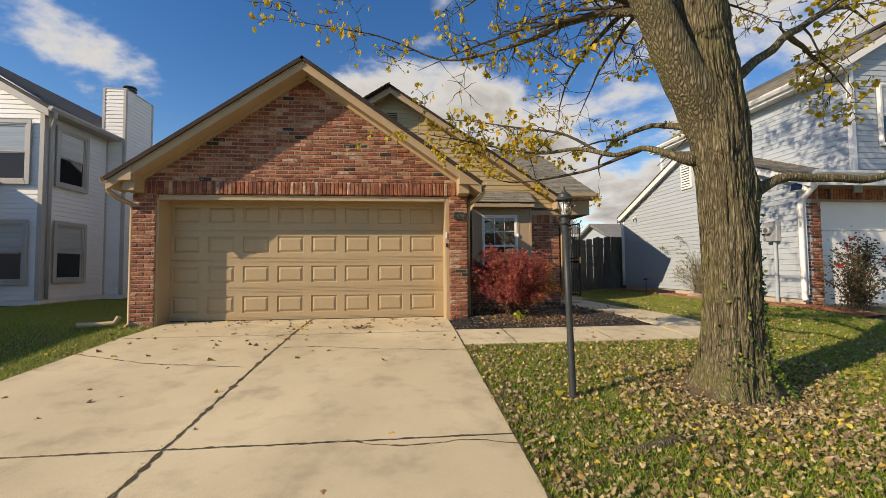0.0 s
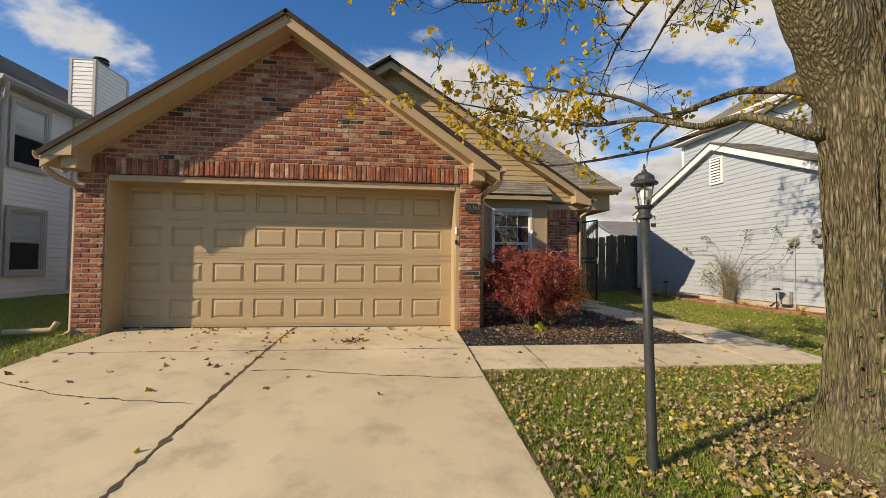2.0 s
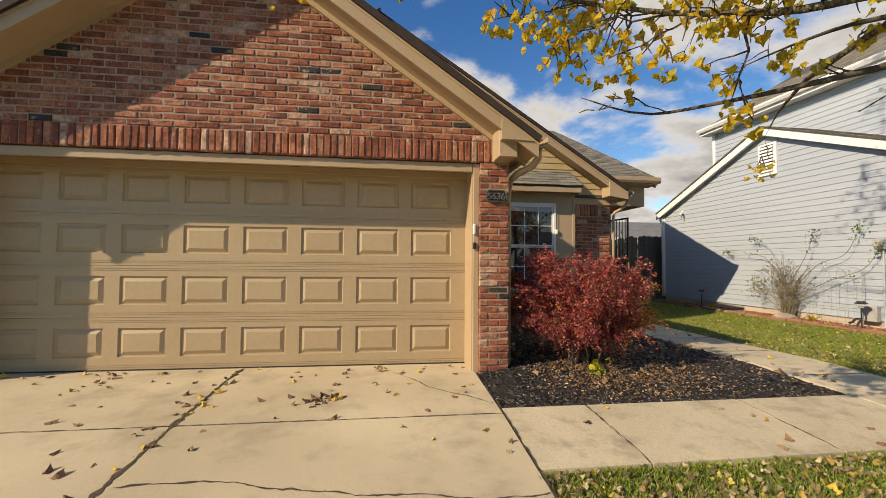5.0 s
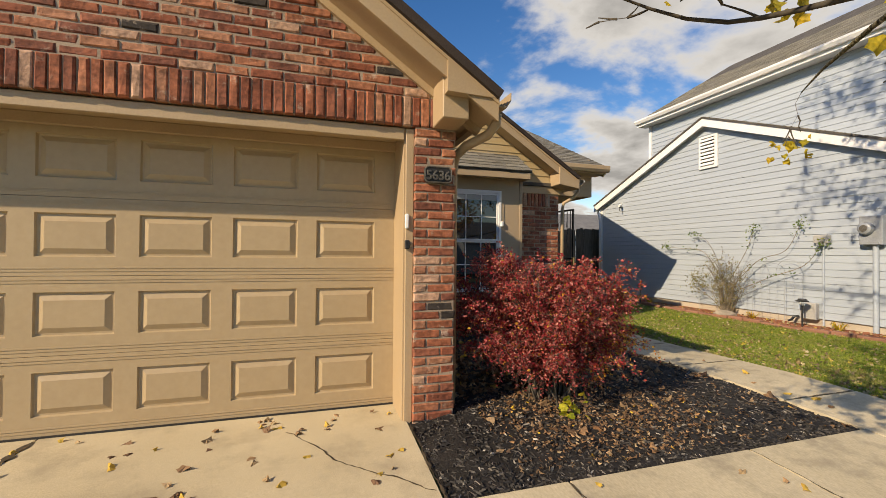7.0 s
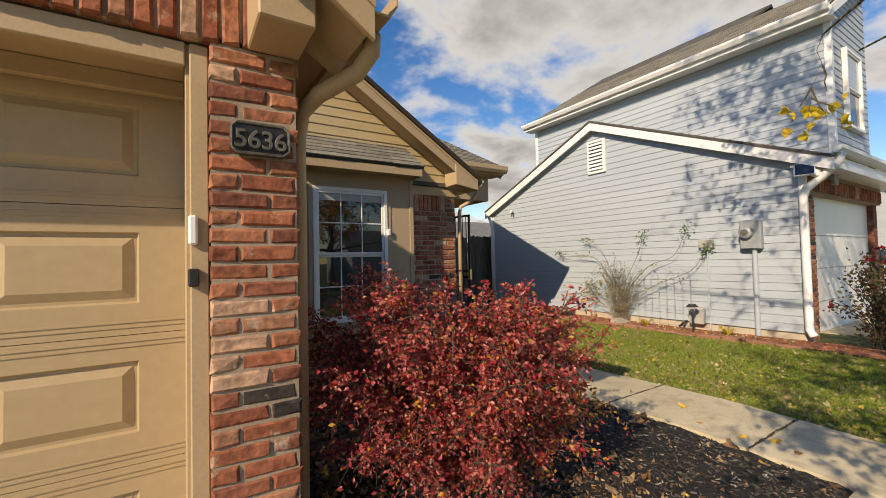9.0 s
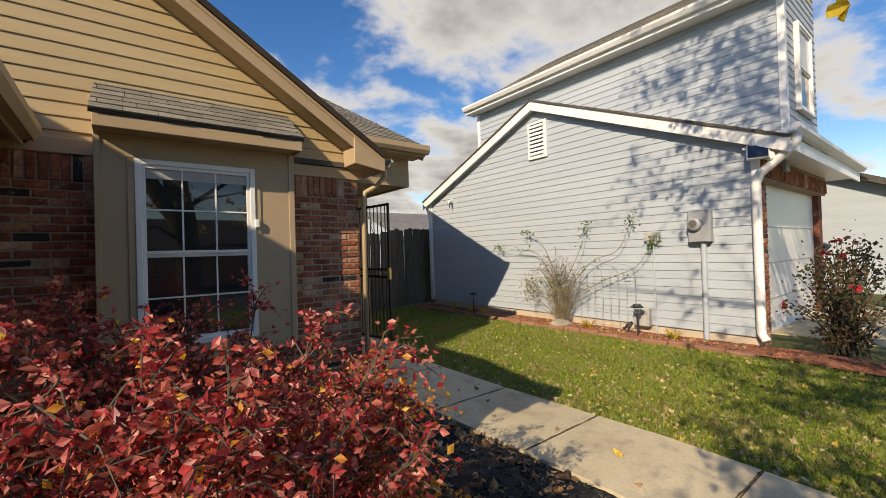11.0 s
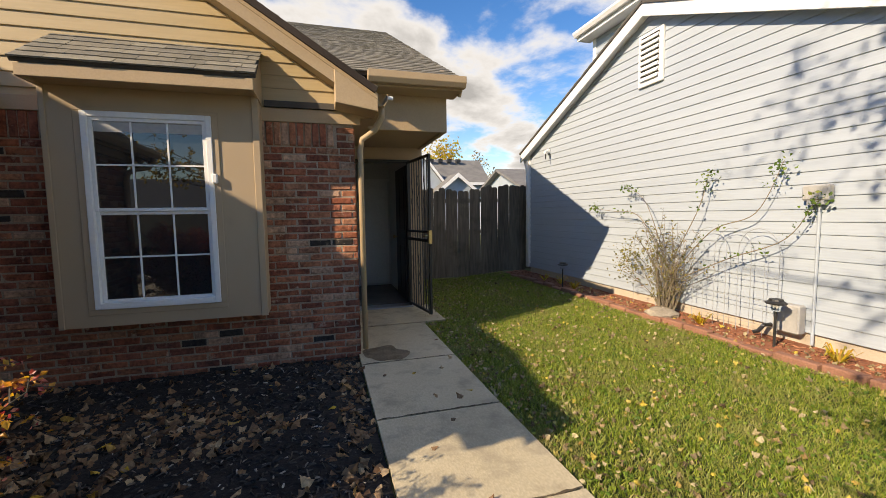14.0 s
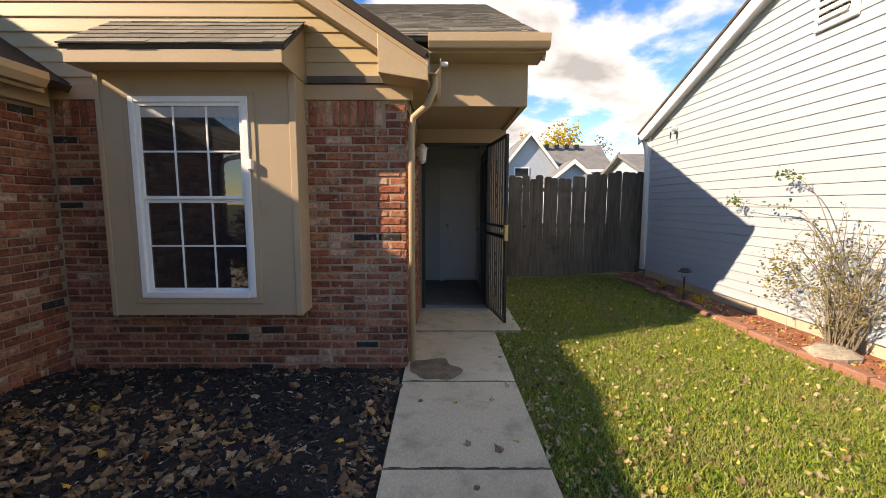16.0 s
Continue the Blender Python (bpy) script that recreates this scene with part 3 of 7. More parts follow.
# ---- the brick house ----
house = thing("house", -0.3, 10, 0.57, "brick house with tan trim, gabled garage and shingle roof", "house")
GX, GP, GS = -1.65, 5.04, 0.687        # garage gable: ridge, height, slope
GY, GRY = 7.24, 6.90                   # brick face, front of the rake
OL, OR, OT = -4.08, 0.775, 2.77        # garage opening


def garage_line(x, drop=0.0):
    return GP - abs(x - GX) * GS - drop


# garage front wall: backing with the opening cut out, then bricks
gw = Shape()
gw.box(-4.44, OL - 0.01, GY + 0.004, GY + 0.20, 0.35, 2.80).box(0.835, 1.14, GY + 0.004, GY + 0.20, 0.35, 2.80)
gw.prism([(-4.44, 2.78), (1.14, 2.78), (1.14, garage_line(1.14, 0.16)), (GX, garage_line(GX, 0.12)), (-4.44, garage_line(-4.44, 0.16))], GY + 0.004, GY + 0.20)
garage_wall = gw.ob("wall", M["mortar"], house, "red tumbled brick garage front")
lay(garage_wall, at_y(GY), 0.83, 1.15, 0.53, 2.77, single=(0.7, 1.2, 0, 3))
lay(garage_wall, at_y(GY), -4.45, -4.09, 0.46, 2.77)
soldiers(garage_wall, at_y(GY), -4.36, 1.10, 2.885)
lay(garage_wall, at_y(GY), -4.45, 1.15, 3.0, 4.95, clip=lambda z: (GX - (GP - 0.20 - z) / GS, GX + (GP - 0.20 - z) / GS), single=(-1.2, 0.9, 3.0, 3.75))
# pier returns and the garage's long side
lay(garage_wall, pose(1.15, 0, 0, 0, 0, 90), GY + 0.06, 10.44, 0.46, 2.80, single=(9.0, 10.5, 0.5, 2.8))
Shape().box(0.96, 1.142, GY + 0.2, 10.50, 0.35, 2.95).ob("wall", M["mortar"], house, "brick side of the garage")
Shape().box(-4.44, -4.24, GY + 0.2, 20.0, 0.3, 2.95).ob("wall", M["mortar"], house)
Shape().box(1.13, 1.20, GY + 0.2, 10.40, 2.79, 2.97).ob("frieze_board", M["tan"], house, bevel=0.004)
# jambs, head and casing round the garage door
for s, x in ((1, OL), (-1, OR)):
    Shape().box(min(x, x + s * 0.02), max(x, x + s * 0.02), GY + 0.05, 7.70, 0.56, OT).ob("jamb", M["tan"], house, bevel=0.003)
    out = 0.054 if s < 0 else 0.012
    Shape().box(min(x - s * out, x + s * 0.006), max(x - s * out, x + s * 0.006), GY + 0.03, GY + 0.065, 0.56, OT - 0.002).ob("casing", M["tan"], house, bevel=0.004)
Shape().box(OL + 0.02, OR - 0.02, GY + 0.05, 7.70, OT - 0.025, OT + 0.005).ob("head_jamb", M["tan"], house, bevel=0.003)
Shape().box(OL + 0.02, OR - 0.02, GY + 0.03, GY + 0.07, OT - 0.09, OT - 0.002).ob("casing", M["tan"], house, bevel=0.004)
Shape().box(OL + 0.02, OR - 0.02, 7.60, 7.64, OT - 0.10, OT - 0.026).ob("door_stop", M["tan"], house, bevel=0.004)

# garage door: four hinged sections, each with eight raised panels
DY, DZ, SEC, PITCH, PW = 7.66, 0.60, 0.533, 0.595, 0.455
door = thing("garage_door", -1.67, DY, DZ, "closed tan sectional garage door with raised rectangular panels", "garage door")
pz0, pz1 = 0.130, 0.425
px0 = 0.592 - 7 * PITCH - PW


def panel_mesh():
    """A raised field inside a sloping sunk frame; front looks to -y, lower left corner at the origin."""
    s = Shape()
    w, h = PW, pz1 - pz0
    rings = [(0.0, 0.0), (0.008, 0.017), (0.020, 0.017), (0.056, -0.001), (0.060, -0.001)]
    vs = []
    for inset, depth in rings:
        vs += [(inset, depth, inset), (w - inset, depth, inset), (w - inset, depth, h - inset), (inset, depth, h - inset)]
    fs = [(r * 4 + i, r * 4 + (i + 1) % 4, r * 4 + 4 + (i + 1) % 4, r * 4 + 4 + i) for r in range(4) for i in range(4)] + [(16, 17, 18, 19)]
    return s.add(vs, fs).mesh("panel", M["tan_smooth"])


panel = panel_mesh()
for k in range(4):
    z0 = DZ + k * SEC
    s = Shape()
    xs = [OL + 0.0] + [e for c in range(8) for e in (px0 + c * PITCH, px0 + c * PITCH + PW)] + [OR]
    zs = [0.0015, pz0, pz1, SEC - 0.0015]
    for i in range(len(xs) - 1):
        for j in range(3):
            if j == 1 and i % 2 == 1:
                continue
            x0, x1, q0, q1 = xs[i], xs[i + 1], z0 + zs[j], z0 + zs[j + 1]
            s.add([(x0, DY, q0), (x1, DY, q0), (x1, DY, q1), (x0, DY, q1)], [(0, 1, 2, 3)])
    # ribs along the section's edges and its turned-in ends
    for q in (0.030, 0.050, 0.485, 0.505):
        s.box(xs[0], xs[-1], DY - 0.004, DY + 0.002, z0 + q, z0 + q + 0.009)
    s.add([(xs[0], DY, z0 + 0.0015), (xs[-1], DY, z0 + 0.0015), (xs[-1], DY + 0.04, z0 + 0.0), (xs[0], DY + 0.04, z0 + 0.0)], [(3, 2, 1, 0)])
    s.add([(xs[0], DY, z0 + SEC - 0.0015), (xs[-1], DY, z0 + SEC - 0.0015), (xs[-1], DY + 0.04, z0 + SEC), (xs[0], DY + 0.04, z0 + SEC)], [(0, 1, 2, 3)])
    sec = s.ob("section", M["tan_smooth"], door)
    for c in range(8):
        child("panel", panel, sec, Matrix.Translation((px0 + c * PITCH, DY, z0 + pz0)))
Shape().box(OL, OR, DY + 0.03, DY + 0.06, 0.5, 2.75).ob("backing", M["tan_smooth"], door)
Shape().box(OL + 0.02, OR - 0.02, DY - 0.012, DY + 0.03, 0.585, 0.606).ob("bottom_seal", M["dark"], door, "black rubber bottom seal")
door_sensor = thing("keypad", 0.78, 7.27, 2.02, "white plastic opener keypad fixed to the garage casing", "keypad")
Shape().box(0.762, 0.793, 7.246, 7.271, 2.02, 2.13).ob("body", M["white"], door_sensor, bevel=0.008)
bell = thing("light_sensor", 0.78, 7.27, 1.88, "small black sensor on the garage casing", "sensor")
Shape().box(0.762, 0.796, 7.238, 7.271, 1.87, 1.935).ob("body", M["iron"], bell, bevel=0.005)

Shape().prism([(GX - 0.30, GP - 0.42), (GX + 0.30, GP - 0.42), (GX, GP - 0.17)], GY - 0.004, GY + 0.05).ob("peak_trim", M["brick_many"], house)
# house number plate
plate = thing("house_number_plate", 0.96, GY - 0.02, 2.42, "dark cast-metal house number plate reading 5636 on the brick pier", "number plate")
c = 0.02
oct_ = [(-.106 + c, -.062), (.106 - c, -.062), (.106, -.062 + c), (.106, .062 - c), (.106 - c, .062), (-.106 + c, .062), (-.106, .062 - c), (-.106, -.062 + c)]
Shape().prism([(1.002 + a, 2.425 + b) for a, b in oct_], GY - 0.030, GY - 0.008).ob("back", M["iron"], plate)
rim = Shape()
for i in range(8):
    (a, b), (d, e) = oct_[i], oct_[(i + 1) % 8]
    rim.tube([(1.002 + a * .96, GY - 0.031, 2.425 + b * .93), (1.002 + d * .96, GY - 0.031, 2.425 + e * .93)], 0.006, 6)
rim.ob("rim", M["pewter"], plate, "worn pewter rim")
for k, ch in enumerate("5636"):
    cu = bpy.data.curves.new("digit", "FONT")
    cu.body, cu.size, cu.extrude, cu.align_x, cu.bevel_depth = ch, 0.098, 0.005, "CENTER", 0.0015
    tmp = bpy.data.objects.new("digit", cu)
    scene.collection.objects.link(tmp)
    me = bpy.data.meshes.new_from_object(tmp.evaluated_get(bpy.context.evaluated_depsgraph_get()))
    bpy.data.objects.remove(tmp)
    me.materials.clear(); me.materials.append(M["pewter"])
    child("digit", me, plate, Matrix.Translation((0.931 + 0.047 * k, GY - 0.034, 2.387)) @ pose(0, 0, 0, 90))

# garage roof: slabs, rake boards, soffit, eave returns
def roof_slab(pts, thick, name, mt, parent, label=""):
    """A slope of four corners with thickness, pts counter-clockwise from above."""
    a, b, c, d = [Vector(p) for p in pts]
    n = (b - a).cross(d - a).normalized()
    n = n if n.z > 0 else -n
    low = [p - n * thick for p in (a, b, c, d)]
    return Shape().add([a, b, c, d] + low, [(0, 1, 2, 3), (7, 6, 5, 4), (0, 4, 5, 1), (1, 5, 6, 2), (2, 6, 7, 3), (3, 7, 4, 0)]).ob(name, mt, parent, label)


for s in (1, -1):
    tip = GX + s * 3.02
    roof = roof_slab([(GX, GRY - 0.045, GP), (tip, GRY - 0.045, GP - 3.02 * GS), (tip, 14, GP - 3.02 * GS), (GX, 14, GP)], 0.062, "roof", M["shingle_edge"], house, "dark shingle edge")
    L = 3.02 * math.sqrt(1 + GS * GS)
    up = (-s / math.sqrt(1 + GS * GS), 0, GS / math.sqrt(1 + GS * GS))
    shingles(roof, (tip, GRY - 0.02 if s > 0 else 10.0, GP - 3.02 * GS), (0, 1 if s > 0 else -1, 0), up, 3.1, L)
    # rake boards in two steps
    for y0, y1, d0, d1 in ((GRY, GRY + 0.03, 0.045, 0.215), (GRY - 0.012, GRY, 0.045, 0.10)):
        far = GX + s * 3.0
        Shape().prism([(GX, GP - d0), (GX, GP - d1), (far, garage_line(far, d1)), (far, garage_line(far, d0))][::(1 if s > 0 else -1)], y0, y1).ob("rake_board", M["tan"], house, bevel=0.003)
    roof_slab([(GX, GRY + 0.03, GP - 0.16), (far, GRY + 0.03, garage_line(far, 0.16)), (far, GY + 0.05, garage_line(far, 0.16)), (GX, GY + 0.05, GP - 0.16)], 0.02, "soffit", M["tan"], house)
    roof_slab([(GX, GY - 0.03, GP - 0.17), (far, GY - 0.03, garage_line(far, 0.17)), (far, GY + 0.03, garage_line(far, 0.17)), (GX, GY + 0.03, GP - 0.17)], 0.06, "frieze_board", M["tan"], house)
    # boxed eave return with its small block
    e = lambda x: GX + s * x
    Shape().prism([(e(2.62), 2.93), (e(3.0), 2.92), (e(3.0), garage_line(e(3.0), 0.06)), (e(2.62), garage_line(e(2.62), 0.06))][::s], GRY - 0.014, GY - 0.008).ob("eave_return", M["tan"], house, bevel=0.006)
    Shape().prism([(e(2.61), 2.775), (e(2.80), 2.775), (e(2.80), 2.935), (e(2.70), 2.94), (e(2.70), 3.14), (e(2.61), 3.16)][::s], GRY + 0.06, GY - 0.007).ob("return_block", M["tan"], house, bevel=0.006)
    # level soffit and gutter along the long eave
    xs0, xs1 = sorted((e(2.80), e(3.0)))
    Shape().box(xs0, xs1, GY, 10.2, 2.885, 2.915).ob("soffit", M["tan"], house)
    Shape().box(*sorted((e(3.0), e(2.975))), GRY + 0.05, 10.2, 2.85, 2.97).ob("fascia", M["tan"], house)
    x = e(3.0)
    Shape().prism([(x, 2.985), (x, 2.875), (x + s * 0.07, 2.875), (x + s * 0.105, 2.93), (x + s * 0.105, 2.985), (x + s * 0.098, 2.985), (x + s * 0.098, 2.935), (x + s * 0.066, 2.885), (x + s * 0.008, 2.885), (x + s * 0.008, 2.985)][::s],
                  GRY + 0.02, 10.14).ob("gutter", M["tan"], house)


def downspout(parent, pts, mt, w=0.034):
    """A square pipe bent through pts."""
    s = Shape()
    s.tube(pts, [w * 1.15] * len(pts), 10)
    return s.ob("downspout", mt, parent, smooth=True)


downspout(house, [(1.40, 7.05, 2.87), (1.40, 7.06, 2.80), (1.36, 7.12, 2.73), (1.25, 7.30, 2.68), (1.20, 7.39, 2.62), (1.19, 7.43, 2.5), (1.19, 7.44, 0.60)], M["tan"], 0.032)
downspout(house, [(-4.70, 7.05, 2.87), (-4.70, 7.05, 2.78), (-4.62, 7.16, 2.68), (-4.50, 7.30, 2.60), (-4.49, 7.32, 2.5), (-4.49, 7.32, 0.62), (-4.55, 7.28, 0.55), (-4.64, 7.22, 0.53)], M["tan"])
splash = Shape().box(-4.98, -4.62, 7.05, 7.22, 0.50, 0.53).ob("downspout_extension", M["white"], None, bevel=0.01)
tagged(splash, "pale plastic downspout extension lying on the grass", "splash block")

# ---- the entrance front ----
WY = 10.45                              # brick face
HX, HP, HS, HRY = -0.30, 6.08, 0.640, 10.15


def main_line(x, drop=0.0):
    return HP - abs(x - HX) * HS - drop


front = Shape().box(1.10, 4.09, WY + 0.004, WY + 0.2, 0.4, 2.98)
front_wall = front.ob("wall", M["mortar"], house, "red brick entrance front")
soldiers(front_wall, at_y(WY), 1.19, 3.93, 2.755)
lay(front_wall, at_y(WY), 1.15, 4.10, 0.47, 2.64, holes=((1.78, 3.20, 1.10, 2.7),), single=(2.6, 4.2, 0.5, 2.7))
lay(front_wall, at_y(WY), 3.93, 4.10, 2.64, 2.86)
Shape().box(3.90, 4.092, WY + 0.2, 12.35, 0.4, 2.98).ob("wall", M["mortar"], house)
lay(front_wall, pose(4.10, 0, 0, 0, 0, 90), WY + 0.06, 12.34, 0.53, 2.86)
Shape().box(1.15, 4.16, WY - 0.022, WY + 0.02, 2.862, 2.985).ob("frieze_board", M["tan"], house, bevel=0.004)
Shape().box(3.30, 4.06, WY - 0.045, WY - 0.005, 2.99, 3.045).ob("flashing_strip", M["shingle_dark"], house, "weathered dark strip under the siding")
gable = Shape().prism([(-4.4, 2.98), (4.12, 2.98), (4.12, main_line(4.12, 0.14)), (HX, HP - 0.12), (-4.4, main_line(-4.4, 0.14))], WY + 0.02, WY + 0.2).ob("gable_wall", M["siding_tan"], house, "tan lap-sided gable")
siding(gable, at_y(WY + 0.018), 0.2, 4.12, 3.05, 5.9, clip=lambda z: (HX - (HP - 0.14 - z) / HS, HX + (HP - 0.14 - z) / HS), pitch=0.118, material=M["siding_tan"])
siding(gable, at_y(WY + 0.018), -1.6, 0.2, 4.4, 5.95, clip=lambda z: (HX - (HP - 0.14 - z) / HS, HX + (HP - 0.14 - z) / HS), pitch=0.118, material=M["siding_tan"])
gv = Shape().box(-0.42, -0.10, WY - 0.03, WY + 0.0, 5.17, 5.50)
gable_vent = gv.ob("gable_vent", M["tan"], house, bevel=0.004)
# dark strips paint the shade between the vent's louvres
for k in range(6):
    Shape().box(-0.39, -0.13, WY - 0.04, WY - 0.028, 5.20 + k * 0.047, 5.225 + k * 0.047).ob("slat", M["dark"], gable_vent)
for s in (1, -1):
    far = HX + s * 4.60
    roof = roof_slab([(HX, HRY - 0.045, HP), (far, HRY - 0.045, main_line(far)), (far, 15.9, main_line(far)), (HX, 15.9, HP)], 0.055, "roof", M["shingle_edge"], house)
    L = 4.60 * math.sqrt(1 + HS * HS)
    shingles(roof, (far, HRY - 0.02, main_line(far)) if s > 0 else (far, 12.2, main_line(far)), (0, s, 0), (-s / math.sqrt(1 + HS * HS), 0, HS / math.sqrt(1 + HS * HS)), 2.2, L)
    for y0, y1, d0, d1 in ((HRY, HRY + 0.03, 0.045, 0.215), (HRY - 0.012, HRY, 0.045, 0.10)):
        Shape().prism([(HX, HP - d0), (HX, HP - d1), (far, main_line(far, d1)), (far, main_line(far, d0))][::s], y0, y1).ob("rake_board", M["tan"], house, bevel=0.003)
    roof_slab([(HX, HRY + 0.03, HP - 0.15), (far, HRY + 0.03, main_line(far, 0.15)), (far, WY + 0.05, main_line(far, 0.15)), (HX, WY + 0.05, HP - 0.15)], 0.02, "soffit", M["tan"], house)
Shape().prism([(3.92, 2.99), (4.30, 2.93), (4.30, main_line(4.30, 0.1)), (3.92, main_line(3.92, 0.1))], HRY - 0.014, WY - 0.024).ob("eave_return", M["tan"], house, bevel=0.006)
Shape().box(4.12, 4.28, WY, 10.95, 2.93, 2.96).ob("soffit", M["tan"], house)
Shape().prism([(4.30, 3.10), (4.30, 2.99), (4.36, 2.99), (4.395, 3.04), (4.395, 3.10), (4.388, 3.10), (4.388, 3.045), (4.357, 3.0), (4.308, 3.0), (4.308, 3.10)], HRY + 0.01, 11.05).ob("gutter", M["tan"], house)
downspout(house, [(4.345, 10.24, 2.99), (4.345, 10.24, 2.90), (4.29, 10.32, 2.80), (4.17, 10.40, 2.72), (4.15, 10.41, 2.62), (4.145, 10.412, 0.64)], M["tan"], 0.024)
Shape().box(4.39, 4.45, 10.20, 10.225, 3.06, 3.09).ob("gutter_end", M["white"], house, bevel=0.003)

# box bay with its small shingled roof
BYF, BX0, BX1, BZ0, BZ1 = 10.20, 1.74, 3.27, 1.11, 3.10
WX0, WX1, WZ0, WZ1 = 1.99, 2.905, 1.255, 2.83
bay = Shape()
bay.box(BX0, WX0, BYF, WY, BZ0, BZ1).box(WX1, BX1, BYF, WY, BZ0, BZ1).box(WX0, WX1, BYF, WY, BZ0, WZ0).box(WX0, WX1, BYF, WY, WZ1, BZ1)
bay.ob("bay", M["stucco"], house, "smooth tan box bay round the window")
for x0, x1 in ((BX0 - 0.006, BX0 + 0.035), (BX1 - 0.05, BX1 + 0.006)):
    Shape().box(x0, x1, BYF - 0.012, BYF + 0.0, BZ0 - 0.004, BZ1).ob("corner_board", M["stucco"], house, bevel=0.004)
for x0, x1, z0, z1 in ((WX0 - 0.05, WX1 + 0.05, WZ0 - 0.05, WZ0 - 0.0), (WX0 - 0.05, WX1 + 0.05, WZ1, WZ1 + 0.03), (WX0 - 0.05, WX0 - 0.0, WZ0, WZ1), (WX1, WX1 + 0.05, WZ0, WZ1)):
    Shape().box(x0, x1, BYF - 0.010, BYF, z0, z1).ob("window_trim", M["stucco"], house, bevel=0.003)
SX0, SX1, SYF, SZ0, SZ1 = 1.72, 3.30, 9.93, 3.115, 3.475
sl = math.hypot(WY - SYF, SZ1 - SZ0)
shed = roof_slab([(SX0, SYF, SZ0), (SX1, SYF, SZ0), (SX1 - 0.02, WY, SZ1), (SX0 + 0.02, WY, SZ1)], 0.03, "bay_roof", M["shingle_dark"], house, "small grey shingled roof over the bay")
shingles(shed, (SX0, SYF - 0.012, SZ0), (1, 0, 0), (0, (WY - SYF) / sl, (SZ1 - SZ0) / sl), SX1 - SX0, sl,
         clip=lambda v: (0.02 * v / sl, SX1 - SX0), tab=0.23, course=0.115, single=True)
Shape().box(SX0 + 0.02, SX1 - 0.02, SYF + 0.01, SYF + 0.03, SZ0 - 0.12, SZ0 - 0.028).ob("fascia", M["tan"], house, bevel=0.004)
Shape().box(SX0 + 0.0443, SX1 - 0.0443, SYF + 0.03, BYF + 0.02, SZ0 - 0.10, SZ0 - 0.075).ob("soffit", M["tan"], house)
for x in (SX0 + 0.0321, SX1 - 0.0321):
    Shape().prism([(SYF + 0.0302, SZ0 - 0.12), (WY, SZ0 - 0.12), (WY, SZ1 - 0.045), (SYF + 0.0302, SZ0 - 0.035)], x - 0.012, x + 0.012, "x").ob("cheek", M["tan"], house)


def sash_window(parent, m, w, h, cols, rows, mt, depth=0.07, bar=0.014, face=0.05, half=0.5, blind=False, pane_mt=None):
    """A double-hung window; origin at the lower left of its frame, front to -y."""
    win = new("window"); win.parent = parent; win.matrix_parent_inverse = parent.matrix_basis.inverted(); win.matrix_basis = m
    def bit(name, x0, x1, y0, y1, z0, z1, mat_, bevel=0.004):
        o = new(name, Shape().box(x0, x1, y0, y1, z0, z1).mesh(name, mat_, bevel)); o.parent = win
        return o
    f = face
    bit("window_frame", 0, f, 0, depth, 0, h, mt); bit("window_frame", w - f, w, 0, depth, 0, h, mt)
    bit("window_frame", f, w - f, 0, depth, h - f, h, mt); bit("window_frame", f, w - f, -0.012, depth, 0, f * 1.05, mt)
    zm = h * half
    for k, (z0, z1, y) in enumerate(((f, zm, 0.030), (zm, h - f, 0.014))):
        r = 0.028
        for a, b, c, d in ((f, f + r, z0, z1), (w - f - r, w - f, z0, z1), (f + r, w - f - r, z0, z0 + r), (f + r, w - f - r, z1 - r, z1)):
            bit("sash", a, b, y, y + 0.03, c, d, mt, 0.003)
        x0, x1 = f + r, w - f - r
        pane = Shape().add([(x0, y + 0.018, z0 + r), (x1, y + 0.018, z0 + r), (x1, y + 0.018, z1 - r), (x0, y + 0.018, z1 - r)], [(0, 1, 2, 3)])
        # pane_mt, with its painted sky reflection, goes to the upper pane only
        po = new("pane", pane.mesh("pane", pane_mt if pane_mt and k else M["glass"])); po.parent = win
        for c in range(1, cols):
            x = x0 + (x1 - x0) * c / cols
            bit("glazing_bar", x - bar / 2, x + bar / 2, y + 0.006, y + 0.016, z0 + r, z1 - r, mt, 0.002)
        for q in range(1, rows):
            z = z0 + r + (z1 - z0 - 2 * r) * q / rows
            bit("glazing_bar", x0, x1, y + 0.005, y + 0.015, z - bar / 2, z + bar / 2, mt, 0.002)
    return win


sash_window(house, pose(WX0, BYF - 0.02, WZ0), WX1 - WX0, WZ1 - WZ0, 3, 2, M["white"], face=0.045)
Shape().box(WX0 + 0.075, WX1 - 0.075, BYF + 0.0105, BYF + 0.0115, WZ1 - 0.155, WZ1 - 0.075).ob("blind", M["grey_trim"], house, "raised pale window blind")
latch = Shape().box(WX1 - 0.012, WX1 + 0.030, BYF - 0.045, BYF, 2.27, 2.35).ob("alarm_contact", M["white"], None, bevel=0.008)
tagged(latch, "small white plastic sensor beside the bay window", "sensor")

